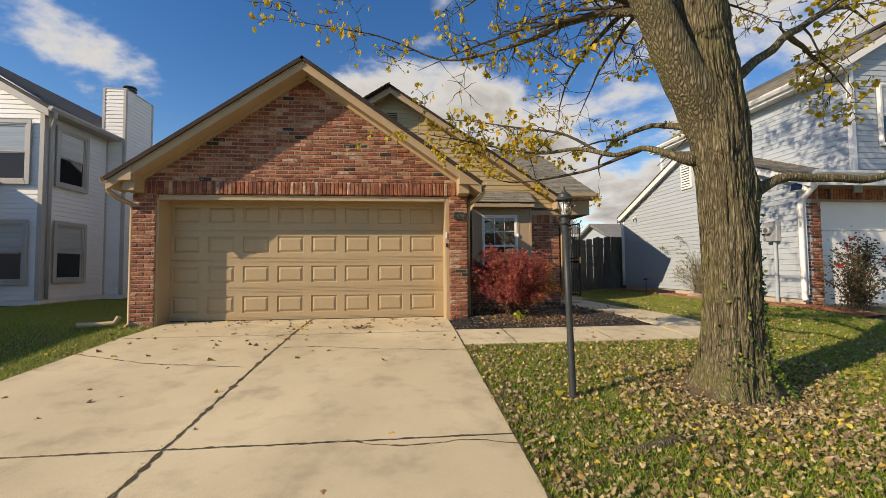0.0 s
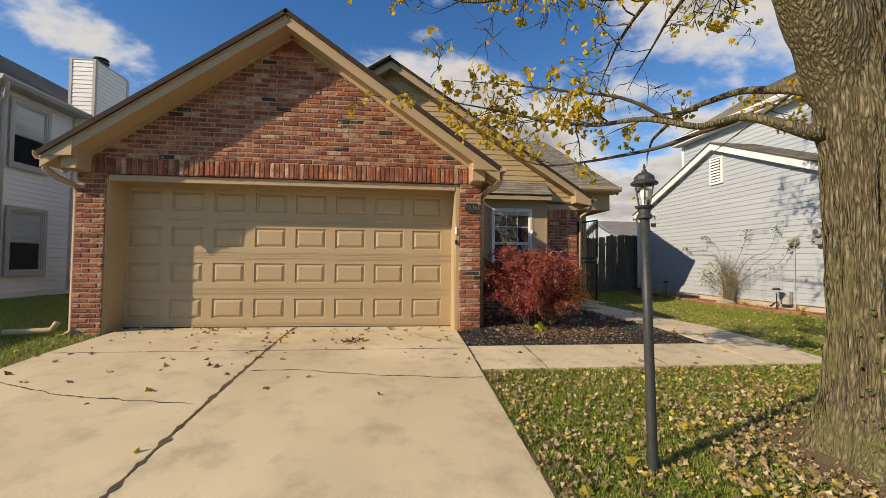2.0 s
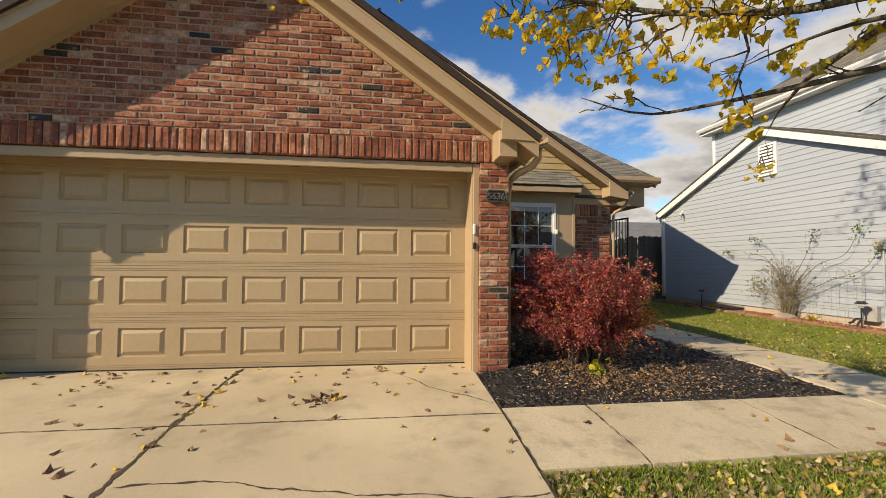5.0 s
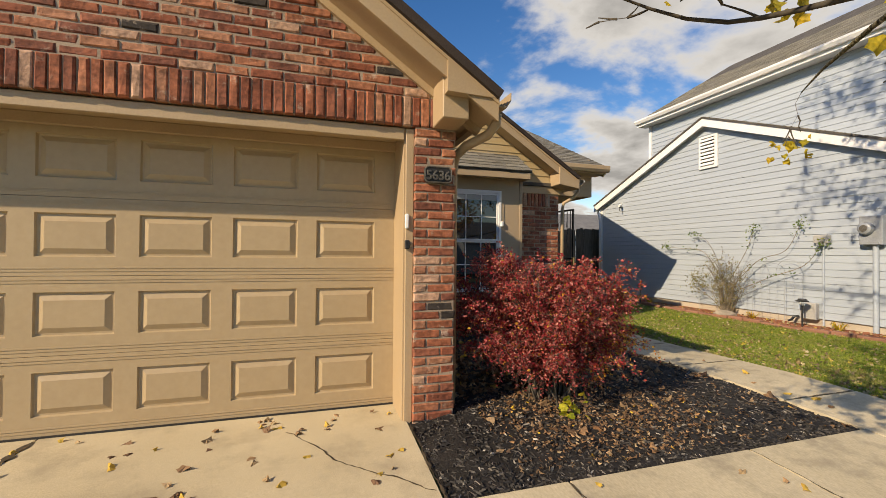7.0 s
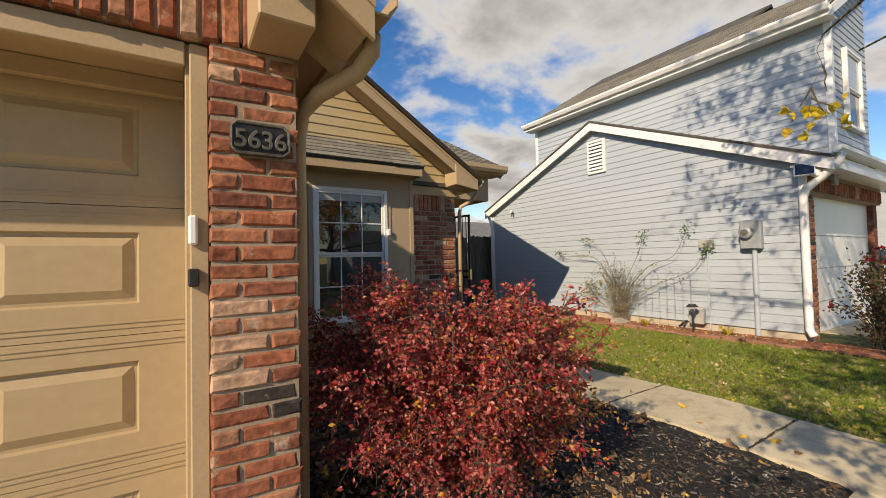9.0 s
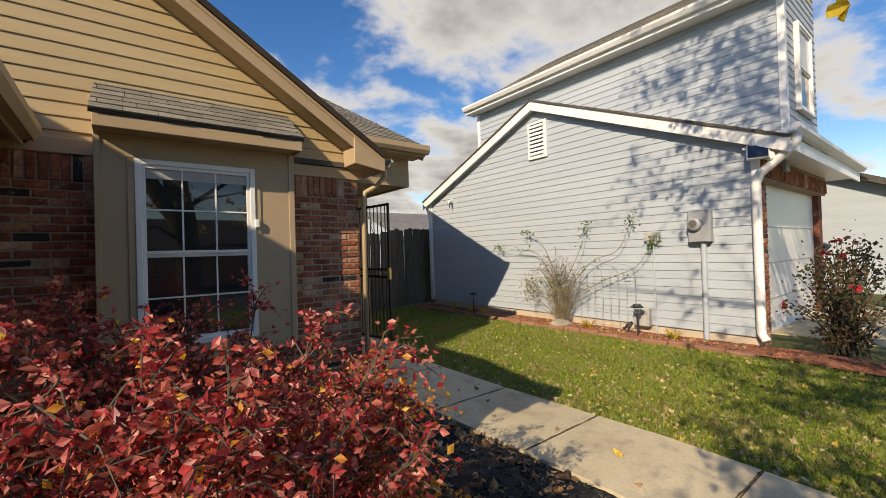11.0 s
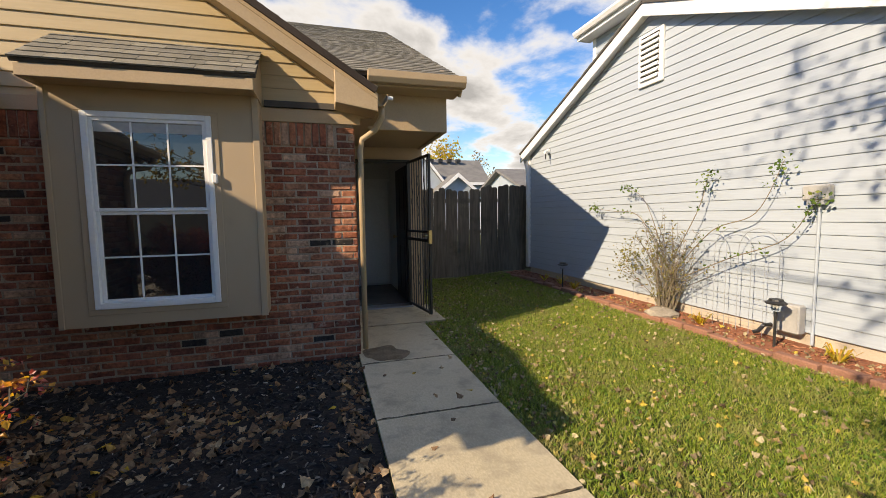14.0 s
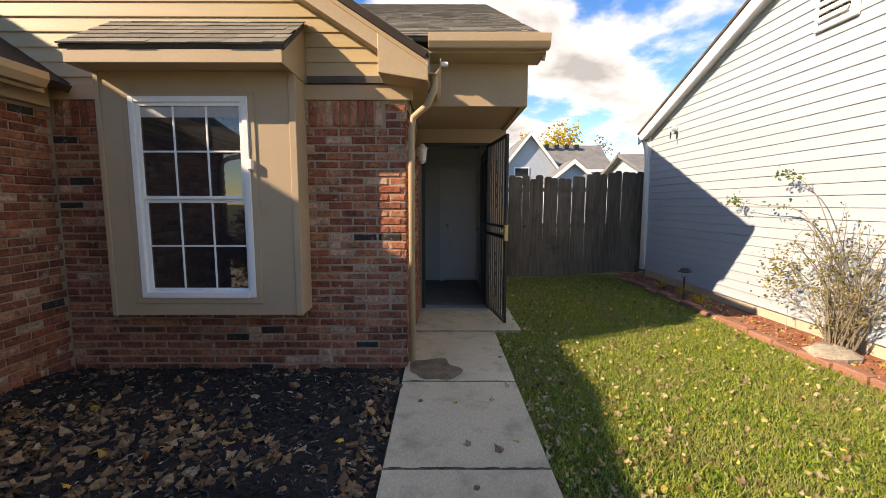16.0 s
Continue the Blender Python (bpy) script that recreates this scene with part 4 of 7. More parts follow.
# main roof behind, with the overhang above the entrance
EX, EY, EZ = 5.34, 10.79, 3.50
RY, RZ = 16.2, 6.23
sl = math.hypot(RY - EY, RZ - EZ)
roof = roof_slab([(-4.8, EY + 1.2, EZ + 1.2 * 0.505), (EX, EY + 1.2, EZ + 1.2 * 0.505), (EX, RY, RZ), (-4.8, RY, RZ)], 0.05, "roof", M["shingle_dark"], house)
roof_slab([(3.6, EY, EZ), (EX, EY, EZ), (EX, EY + 1.2, EZ + 1.2 * 0.505), (3.6, EY + 1.2, EZ + 1.2 * 0.505)], 0.04, "roof", M["shingle_dark"], house)
shingles(roof, (1.2, EY - 0.01, EZ), (1, 0, 0), (0, (RY - EY) / sl, (RZ - EZ) / sl), EX - 1.2, sl, clip=lambda v: (max(0, 2.7 - v * 0.95), 99))
roof_slab([(-4.8, 21.6, EZ), (EX, 21.6, EZ), (EX, RY, RZ), (-4.8, RY, RZ)], 0.05, "roof", M["shingle_dark"], house)
Shape().prism([(EY - 0.10, EZ - 0.0), (EY - 0.10, EZ - 0.07), (EY - 0.07, EZ - 0.12), (EY, EZ - 0.12), (EY, EZ)], 4.28, EX + 0.02, "x").ob("gutter", M["tan"], house, bevel=0.004)
Shape().box(4.28, EX, EY, 11.12, EZ - 0.14, EZ - 0.11).ob("soffit", M["tan"], house)
Shape().box(4.11, 5.24, 11.08, 11.14, 2.96, 3.40).ob("porch_beam", M["tan"], house, bevel=0.004)
Shape().box(5.18, 5.24, 11.14, 12.40, 2.96, 3.70).ob("porch_beam", M["tan"], house, bevel=0.004)
Shape().box(4.11, 5.18, 11.14, 12.40, 2.98, 3.01).ob("porch_ceiling", M["tan"], house)
for x in (5.245,):
    Shape().prism([(11.14, 3.40), (12.4, 3.40), (21.6, 3.40), (RY, RZ - 0.06), (11.0, EZ + 0.05)], x - 0.05, x - 0.006, "x").ob("gable_wall", M["siding_tan"], house)
roof_slab([(EX - 0.02, EY, EZ - 0.04), (EX + 0.01, EY, EZ - 0.04), (EX + 0.01, RY, RZ - 0.04), (EX - 0.02, RY, RZ - 0.04)], 0.16, "rake_board", M["tan"], house)
# door wall with its opening
DX0, DX1, DTOP, DWY = 4.14, 5.04, 2.80, 12.40
dw = Shape()
dw.box(4.05, DX0, DWY, DWY + 0.12, 0.45, 3.0).box(DX1, 5.24, DWY, DWY + 0.12, 0.45, 3.0).box(DX0, DX1, DWY, DWY + 0.12, DTOP, 3.0)
dw.ob("wall", M["stucco"], house)
Shape().box(5.10, 5.238, DWY + 0.12, 21.5, 0.4, 3.42).ob("wall", M["siding_tan"], house)
for a, b, c, d in ((DX0, DX0 + 0.04, 0.60, DTOP), (DX1 - 0.04, DX1, 0.60, DTOP), (DX0 + 0.04, DX1 - 0.04, DTOP - 0.04, DTOP)):
    Shape().box(a, b, DWY - 0.03, DWY + 0.0, c, d).ob("gate_frame", M["iron"], house, "black iron door surround", bevel=0.003)
Shape().box(DX0 - 0.02, DX1 + 0.02, DWY - 0.05, DWY + 0.16, 0.585, 0.612).ob("threshold", M["grey_metal"], house, bevel=0.004)
# hall behind the open door
hall = Shape()
hall.box(3.92, 4.05, 12.35, 15.6, 0.5, 3.1).box(5.06, 5.10, 12.52, 15.6, 0.5, 3.1).box(3.92, 5.10, 15.5, 15.6, 0.5, 3.1)
hall.ob("hall_wall", M["interior"], house)
Shape().box(4.05, 5.06, 12.52, 15.5, 3.0, 3.1).ob("hall_ceiling", M["interior"], house)
Shape().box(4.05, 5.06, 12.52, 15.5, 0.50, 0.60).ob("hall_floor", M["carpet"], house)
Shape().box(4.05, 5.06, 14.5, 14.6, 0.6, 3.0).ob("hall_wall", M["interior"], house)
closet = thing("hall_door", 4.7, 14.49, 0.6, "closed white panelled door at the end of the hall", "door")
Shape().box(4.44, 5.02, 14.455, 14.49, 0.64, 2.64).ob("leaf", M["white"], closet, bevel=0.004)
for z0, z1 in ((0.82, 1.55), (1.7, 2.5)):
    Shape().box(4.52, 4.94, 14.447, 14.456, z0, z1).ob("panel", M["white"], closet, bevel=0.004)
Shape().box(4.37, 4.44, 14.44, 14.49, 0.6, 2.70).box(4.37, 5.06, 14.44, 14.49, 2.64, 2.70).ob("door_frame", M["white"], closet, bevel=0.003)
Shape().lathe(0, 0, [(0.012, 0), (0.012, 0.03), (0.028, 0.04), (0.030, 0.055), (0.018, 0.065)], 12).ob("knob", M["brass"], closet, "brass knob").matrix_basis = Matrix.Translation((4.50, 14.455, 1.62)) @ pose(0, 0, 0, 90)
fd = thing("front_door", 5.03, 12.55, 0.6, "dark front door standing open against the hall wall", "door")
Shape().box(5.0, 5.045, 12.54, 13.40, 0.62, 2.74).ob("leaf", M["blue_door"], fd, bevel=0.004)
for z0, z1 in ((0.8, 1.5), (1.75, 2.6)):
    for y0, y1 in ((12.63, 12.93), (13.01, 13.31)):
        Shape().box(4.99, 5.001, y0, y1, z0, z1).ob("panel", M["blue_door"], fd, bevel=0.004)
Shape().lathe(0, 0, [(0.012, 0), (0.012, 0.03), (0.028, 0.045), (0.028, 0.06), (0.015, 0.07)], 12).ob("knob", M["brass"], fd, "brass knob").matrix_basis = Matrix.Translation((5.0, 13.33, 1.62)) @ pose(0, 0, 0, 0, -90)
mat_rug = Shape().box(4.2, 4.95, 12.65, 13.3, 0.601, 0.614).ob("door_mat", M["carpet"], None, bevel=0.004)
tagged(mat_rug, "flat grey-brown door mat inside the threshold", "mat")

# the iron security gate, swung open
gate = thing("security_gate", 5.0, 12.35, 0.6, "black wrought-iron security gate swung open outwards", "gate")
ga = Matrix.Translation((5.0, 12.34, 0.0)) @ pose(0, 0, 0, 0, 0, -82)   # its own x runs from the hinge outwards
GWD, GZ0, GZ1 = 0.86, 0.66, 2.77


def gate_bit(name, verts_shape, mt=None, label=""):
    o = new(name, verts_shape.mesh(name, mt or M["iron"]))
    o.parent, o.matrix_parent_inverse, o.matrix_basis = gate, gate.matrix_basis.inverted(), ga
    if label:
        o["label"] = label
    return o


for a, b, c, d in ((0, 0.035, GZ0, GZ1), (GWD - 0.035, GWD, GZ0, GZ1), (0.035, GWD - 0.035, GZ0, GZ0 + 0.035), (0.035, GWD - 0.035, GZ1 - 0.035, GZ1), (0.035, GWD - 0.035, 1.62, 1.66), (0.035, GWD - 0.035, 1.74, 1.77)):
    gate_bit("gate_frame", Shape().box(a, b, -0.014, 0.014, c, d))
for k in range(1, 9):
    x = GWD * k / 9
    gate_bit("bar", Shape().box(x - 0.006, x + 0.006, -0.006, 0.006, GZ0 + 0.03, GZ1 - 0.03))
for k in (2, 4.5, 7):
    for zc in (1.15, 2.25):
        x = GWD * k / 9
        pts = [(x + 0.028 * math.sin(q * 0.9), 0.0, zc - 0.28 + q * 0.04) for q in range(15)]
        gate_bit("scroll", Shape().tube(pts, 0.005, 5))
gate_bit("lock", Shape().box(GWD - 0.05, GWD + 0.004, -0.02, 0.02, 1.60, 1.78), M["brass"], "brass lock box")
gate_bit("lever", Shape().tube([(GWD - 0.02, -0.02, 1.71), (GWD - 0.02, -0.06, 1.71), (GWD - 0.10, -0.065, 1.70)], 0.008, 6), M["brass"], "brass lever handle")
wall_lamp = thing("wall_lamp", 4.11, 12.1, 2.5, "white wall lantern beside the front door", "wall lamp")
Shape().lathe(4.16, 12.05, [(0.02, 2.50), (0.050, 2.54), (0.056, 2.66), (0.07, 2.68), (0.02, 2.74)], 10).ob("shade", M["white"], wall_lamp)
Shape().box(4.10, 4.15, 12.03, 12.07, 2.58, 2.64).ob("bracket", M["white"], wall_lamp)
Shape().tube([(4.11, 10.8, 2.9), (4.112, 10.8, 0.62)], 0.008, 5).ob("cable", M["tan"], house)

# ---- board fence between the houses ----
fence = thing("fence", 7, 15.1, 0.58, "weathered grey dog-eared board fence with narrow gaps", "fence")
slat_meshes = []
for k in range(5):
    w = 0.132 + 0.004 * k
    h = 1.93 + 0.018 * ((k * 3) % 5)
    slat_meshes.append(Shape().prism([(0, 0), (w, 0), (w, h - 0.035), (w - 0.03, h), (0.03, h), (0, h - 0.035)], -0.009, 0.009).mesh("slat", M["fence"]))
x = 5.28
while x < 8.9:
    child("slat", rnd.choice(slat_meshes), fence, Matrix.Translation((x, 15.05, float(ground(x, 15)) - 0.01 + rnd.uniform(-0.01, 0.02))) @ pose(0, 0, 0, rnd.uniform(-0.8, 0.8), rnd.uniform(-0.7, 0.7), rnd.uniform(-2, 2)))
    x += 0.1385
for z in (0.85, 1.55, 2.25):
    Shape().box(5.28, 9.0, 15.08, 15.12, z, z + 0.085).ob("rail", M["fence"], fence)
for x in (5.36, 7.1, 8.75):
    Shape().box(x, x + 0.09, 15.10, 15.19, 0.45, 2.42).ob("post", M["fence"], fence)
Shape().box(6.00, 6.05, 15.02, 15.045, 1.55, 1.60).ob("latch", M["iron"], fence, "black gate latch")

# ---- the white two-storey house beside the lawn ----
nh = thing("house", 12, 11, 0.7, "white vinyl-sided two-storey house with a low side wing", "house")
NX, NP, NS, NR = 8.20, 4.80, 0.42, 11.10
NY0, NY1 = 7.68, 14.55


def wing_line(y):
    return NP - abs(y - NR) * NS


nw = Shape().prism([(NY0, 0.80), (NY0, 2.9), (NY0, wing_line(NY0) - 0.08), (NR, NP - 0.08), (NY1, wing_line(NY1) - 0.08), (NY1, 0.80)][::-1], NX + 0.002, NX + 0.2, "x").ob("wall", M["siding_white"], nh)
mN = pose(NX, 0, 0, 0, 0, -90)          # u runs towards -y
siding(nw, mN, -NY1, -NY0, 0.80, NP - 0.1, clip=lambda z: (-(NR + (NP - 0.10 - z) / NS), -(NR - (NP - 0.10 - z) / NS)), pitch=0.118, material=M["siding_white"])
Shape().box(NX + 0.02, NX + 0.2, NY0, NY1, 0.3, 0.80).ob("foundation", M["foundation"], nh)
for y in (NY0, NY1):
    Shape().box(NX - 0.03, NX + 0.05, y - 0.04, y + 0.04, 0.88, wing_line(y) - 0.06).ob("corner_board", M["white"], nh, bevel=0.004)
for a, b in ((NR, 7.30), (NR, 14.72)):
    Shape().prism([(a, wing_line(a)), (b, wing_line(b)), (b, wing_line(b) - 0.17), (a, wing_line(a) - 0.17)][::(1 if b > a else -1)], NX - 0.16, NX - 0.13, "x").ob("rake_board", M["white"], nh, bevel=0.003)
    roof_slab([(NX - 0.13, a, wing_line(a) - 0.10), (NX - 0.13, b, wing_line(b) - 0.10), (NX + 0.05, b, wing_line(b) - 0.10), (NX + 0.05, a, wing_line(a) - 0.10)], 0.02, "soffit", M["white"], nh)
    roof_slab([(NX - 0.18, a, wing_line(a) + 0.03), (NX - 0.18, b, wing_line(b) + 0.03), (14, b, wing_line(b) + 0.03), (14, a, wing_line(a) + 0.03)], 0.03, "roof", M["shingle_dark"], nh)
    s = 1 if b > a else -1
    q = math.hypot(1, NS)
    shingles(roof, (NX - 0.18, b, wing_line(b) + 0.03), (1, 0, 0), (0, -s / q, NS / q), 2.0, abs(b - a) * q)
vent = Shape()
vent.box(NX - 0.05, NX - 0.01, 10.84, 11.28, 3.72, 4.43)
vo = vent.ob("gable_vent", M["white"], nh, bevel=0.006)
for k in range(8):
    z = 3.79 + k * 0.074
    Shape().add([(NX - 0.052, 10.90, z), (NX - 0.052, 11.22, z), (NX - 0.082, 11.22, z + 0.004), (NX - 0.082, 10.90, z + 0.004), (NX - 0.058, 10.90, z + 0.054), (NX - 0.058, 11.22, z + 0.054)],
                [(0, 1, 2, 3), (3, 2, 5, 4)]).ob("slat", M["white"], vo)
    # dark strip paints the shade under each slat
    Shape().box(NX - 0.056, NX - 0.0515, 10.90, 11.22, z + 0.05, z + 0.074).ob("gap", M["dark"], vo)
# front of the wing: brick pier, garage recess, porch soffit
pier = Shape().box(8.26, 8.62, NY0 + 0.006, NY0 + 0.2, 0.4, 2.86).ob("wall", M["mortar"], nh)
lay(pier, at_y(NY0), 8.25, 8.62, 0.62, 2.84, single=(8, 9, 0, 3))
Shape().box(8.20, 12.4, NY0 + 0.03, NY0 + 0.25, 2.84, 3.16).ob("header", M["mortar"], nh)
soldiers(pier, at_y(NY0), 8.25, 12.3, 2.97)
Shape().box(8.64, 12.2, 7.87, 7.93, 0.5, 2.9).ob("garage_door", M["white"], nh, "plain white garage door")
for k in range(1, 4):
    Shape().box(8.64, 12.2, 7.862, 7.869, 0.62 + k * 0.53, 0.635 + k * 0.53).ob("groove", M["grey_trim"], nh)
Shape().box(8.60, 8.64, NY0 + 0.05, 7.90, 0.5, 2.86).ob("jamb", M["white"], nh)
Shape().box(12.2, 12.45, NY0 + 0.1, 8.0, 0.4, 2.86).ob("wall", M["brick_many"], nh)
Shape().box(NX - 0.1, 12.9, 7.34, NY0 + 0.1, 3.16, 3.19).ob("soffit", M["white"], nh)
Shape().box(NX - 0.1, 12.9, 7.30, 7.33, 3.08, 3.30).ob("fascia", M["white"], nh, bevel=0.004)
Shape().prism([(7.30, 3.36), (7.30, 3.26), (7.24, 3.26), (7.20, 3.31), (7.20, 3.36)], NX - 0.16, 12.9, "x").ob("gutter", M["white"], nh)
downspout(nh, [(NX - 0.06, 7.25, 3.26), (NX - 0.06, 7.26, 3.16), (NX - 0.06, 7.40, 3.02), (NX - 0.06, 7.62, 2.84), (NX - 0.06, 7.66, 2.72), (NX - 0.06, 7.66, 0.86), (NX - 0.10, 7.60, 0.78)], M["white"], 0.045)
downspout(nh, [(NX - 0.06, 14.70, 3.20), (NX - 0.05, 14.60, 3.0), (NX - 0.05, 14.56, 2.8), (NX - 0.05, 14.56, 0.8)], M["white"], 0.035)
# upper storey
UX, UY0, UY1, UZ = 9.35, 7.62, 13.90, 5.72
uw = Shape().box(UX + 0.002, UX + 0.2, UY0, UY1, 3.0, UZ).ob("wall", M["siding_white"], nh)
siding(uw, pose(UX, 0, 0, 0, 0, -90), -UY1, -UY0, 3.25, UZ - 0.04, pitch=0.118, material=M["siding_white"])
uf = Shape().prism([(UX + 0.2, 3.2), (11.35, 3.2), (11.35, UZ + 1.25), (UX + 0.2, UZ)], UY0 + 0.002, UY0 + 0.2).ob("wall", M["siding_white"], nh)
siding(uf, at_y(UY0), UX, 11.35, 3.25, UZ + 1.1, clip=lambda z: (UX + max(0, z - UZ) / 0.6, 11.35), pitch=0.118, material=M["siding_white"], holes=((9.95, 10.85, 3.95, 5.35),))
Shape().box(UX + 0.2, 16, UY1 - 0.2, UY1, 3.0, UZ).ob("wall", M["siding_white"], nh)
for y in (UY0, UY1):
    Shape().box(UX - 0.03, UX + 0.06, y - 0.05, y + 0.04, 3.2, UZ).ob("corner_board", M["white"], nh, bevel=0.004)
sash_window(nh, pose(9.98, UY0 - 0.075, 3.98), 0.84, 1.34, 1, 1, M["white"], pane_mt=M["pane_blind_sky"])
for s in (1, -1):
    e = 12.7 - s * 3.65
    zz = UZ + 2.2 - 3.65 * 0.60
    r2 = roof_slab([(e, 9.4, UZ), (e, 14.10, UZ), (12.7, 14.10, UZ + 2.2), (12.7, 9.4, UZ + 2.2)], 0.05, "roof", M["shingle_dark"], nh)
    if s > 0:
        roof_slab([(e, 7.50, UZ), (e, 9.4, UZ), (11.5, 9.4, UZ + 2.2 * (11.5 - e) / 3.65), (11.5, 7.50, UZ + 2.2 * (11.5 - e) / 3.65)], 0.05, "roof", M["shingle_dark"], nh)
        q = math.hypot(3.65, 2.2)
        shingles(r2, (e, 7.50, UZ), (0, 1, 0), (3.65 / q, 0, 2.2 / q), 6.6, q * 0.66, tab=0.3, course=0.16, clip=None)
Shape().prism([(UX - 0.30, UZ + 0.01), (UX - 0.30, UZ - 0.09), (UX - 0.37, UZ - 0.09), (UX - 0.41, UZ - 0.03), (UX - 0.41, UZ + 0.01)][::-1], 7.50, 14.10).ob("gutter", M["white"], nh)
Shape().box(UX - 0.30, UX - 0.28, 7.50, 14.10, UZ - 0.16, UZ - 0.02).ob("fascia", M["white"], nh)
Shape().box(UX - 0.28, UX + 0.02, 7.50, 14.10, UZ - 0.15, UZ - 0.13).ob("soffit", M["white"], nh)
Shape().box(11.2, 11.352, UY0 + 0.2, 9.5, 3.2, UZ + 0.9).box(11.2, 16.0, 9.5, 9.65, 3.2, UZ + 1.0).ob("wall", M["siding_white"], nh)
Shape().prism([(UX - 0.33, UZ - 0.05), (11.5, UZ + 1.42), (11.5, UZ + 1.25), (UX - 0.33, UZ - 0.20)][::-1], 7.47, 7.50).ob("rake_board", M["white"], nh)

# ---- the pale house on the far side of the driveway ----
lh = thing("house", -12, 13, 0.7, "pale-sided two-storey house with grey window trim and a boxed chimney", "house")
LX, LY, LZ = -8.85, 11.0, 5.55
lw = Shape().box(-17, LX - 0.002, LY + 0.002, 19, 0.5, LZ - 0.05).ob("wall", M["siding_pale"], lh)
siding(lw, at_y(LY), -14.5, LX, 0.80, 7.3, pitch=0.118, material=M["siding_pale"], clip=lambda z: (-17, LX if z < LZ else LX - (z - LZ) / 0.62), holes=((-10.1, -9.12, 3.65, 5.2),))
siding(lw, pose(LX, 0, 0, 0, 0, 90), LY, 13.2, 0.80, LZ + 0.1, pitch=0.118, material=M["siding_pale"])
Shape().box(-17, LX - 0.05, LY + 0.03, 19, 0.3, 0.8).ob("foundation", M["foundation"], lh)
Shape().prism([(-17, LZ + 0.2), (LX - 0.1, LZ + 0.2), (-13, LZ + 2.75)], LY + 0.01, LY + 0.1).ob("gable_wall", M["siding_pale"], lh)
for x0, x1, y0, y1 in ((LX - 0.09, LX + 0.022, LY - 0.022, LY + 0.10), (LX - 0.02, LX + 0.02, 13.12, 13.2)):
    Shape().box(x0, x1, y0, y1, 0.78, LZ).ob("corner_board", M["grey_trim"], lh, bevel=0.004)
roof_slab([(LX + 0.32, LY - 0.3, LZ - 0.05), (LX + 0.32, 19, LZ - 0.05), (-13, 19, LZ + 2.62), (-13, LY - 0.3, LZ + 2.62)], 0.06, "roof", M["shingle_dark"], lh)
Shape().prism([(LX + 0.32, LZ - 0.12), (-13, LZ + 2.55), (-13, LZ + 2.36), (LX + 0.32, LZ - 0.30)], LY - 0.31, LY - 0.28).ob("rake_board", M["grey_trim"], lh)
Shape().box(LX + 0.02, LX + 0.30, LY - 0.28, 19, LZ - 0.16, LZ - 0.13).ob("soffit", M["grey_trim"], lh)
Shape().prism([(LX + 0.30, LZ - 0.04), (LX + 0.30, LZ - 0.16), (LX + 0.36, LZ - 0.16), (LX + 0.41, LZ - 0.09), (LX + 0.41, LZ - 0.04)], LY - 0.3, 19).ob("gutter", M["grey_trim"], lh)
downspout(lh, [(LX + 0.36, LY - 0.15, LZ - 0.15), (LX + 0.32, LY - 0.1, LZ - 0.3), (LX + 0.08, LY + 0.12, LZ - 0.45), (LX + 0.06, LY + 0.14, LZ - 0.6), (LX + 0.06, LY + 0.14, 0.8)], M["grey_trim"], 0.035)


# unseen block, added to throw the shadow on the left lawn
wing = Shape().box(-18, -10.3, 2.2, LY + 0.002, 0.2, 3.85)
wing.prism([(-18.3, 3.85), (-10.0, 3.85), (-14.1, 5.9)], 1.9, LY + 0.002).ob("garage_wing", M["siding_pale"], lh)


def trimmed_window(parent, m, w, h):
    for a, b, c, d in ((-0.09, 0, -0.09, h + 0.09), (w, w + 0.09, -0.09, h + 0.09), (0, w, h, h + 0.09), (0, w, -0.09, 0)):
        o = new("window_trim", Shape().box(a, b, -0.035, 0.0, c, d).mesh("window_trim", M["grey_trim"], 0.004))
        o.parent, o.matrix_parent_inverse, o.matrix_basis = parent, parent.matrix_basis.inverted(), m
    return sash_window(parent, m @ pose(0, -0.02, 0), w, h, 1, 1, M["grey_trim"], face=0.035, pane_mt=M["pane_blind_sky"])


mR = pose(LX + 0.055, 0, 0, 0, 0, 90)
for z in (1.25, 3.72):
    trimmed_window(lh, mR @ pose(11.38, 0, z + 0.02), 0.90, 1.42)
    trimmed_window(lh, pose(-10.03, LY - 0.055, z), 0.85, 1.42)
CX0, CX1, CY0, CY1, CZ = LX - 0.12, -8.38, 13.20, 14.5, 7.02
ch = Shape().box(CX0 + 0.002, CX1 - 0.002, CY0 + 0.002, CY1, 0.5, CZ - 0.02).ob("chimney", M["siding_pale"], lh, "boxed vinyl-sided chimney")
siding(ch, at_y(CY0), CX0, CX1, 0.80, CZ, pitch=0.118, material=M["siding_pale"])
siding(ch, pose(CX1, 0, 0, 0, 0, 90), CY0, CY1, 0.80, CZ, pitch=0.118, material=M["siding_pale"])
for x, y in ((CX0, CY0), (CX1, CY0), (CX1, CY1)):
    Shape().box(x - 0.05, x + 0.022, y - 0.022, y + 0.06, 0.78, CZ + 0.02).ob("corner_board", M["grey_trim"], lh)
Shape().box(CX0 - 0.02, CX1 + 0.02, CY0 - 0.02, CY1 + 0.02, CZ, CZ + 0.03).ob("chimney_cap", M["grey_trim"], lh)
Shape().lathe(-8.58, 13.7, [(0.13, CZ + 0.03), (0.13, CZ + 0.12), (0.19, CZ + 0.13), (0.19, CZ + 0.17), (0.14, CZ + 0.18), (0.14, CZ + 0.22), (0.19, CZ + 0.23), (0.17, CZ + 0.27)], 14).ob("flue", M["iron"], lh, "black metal flue cap")
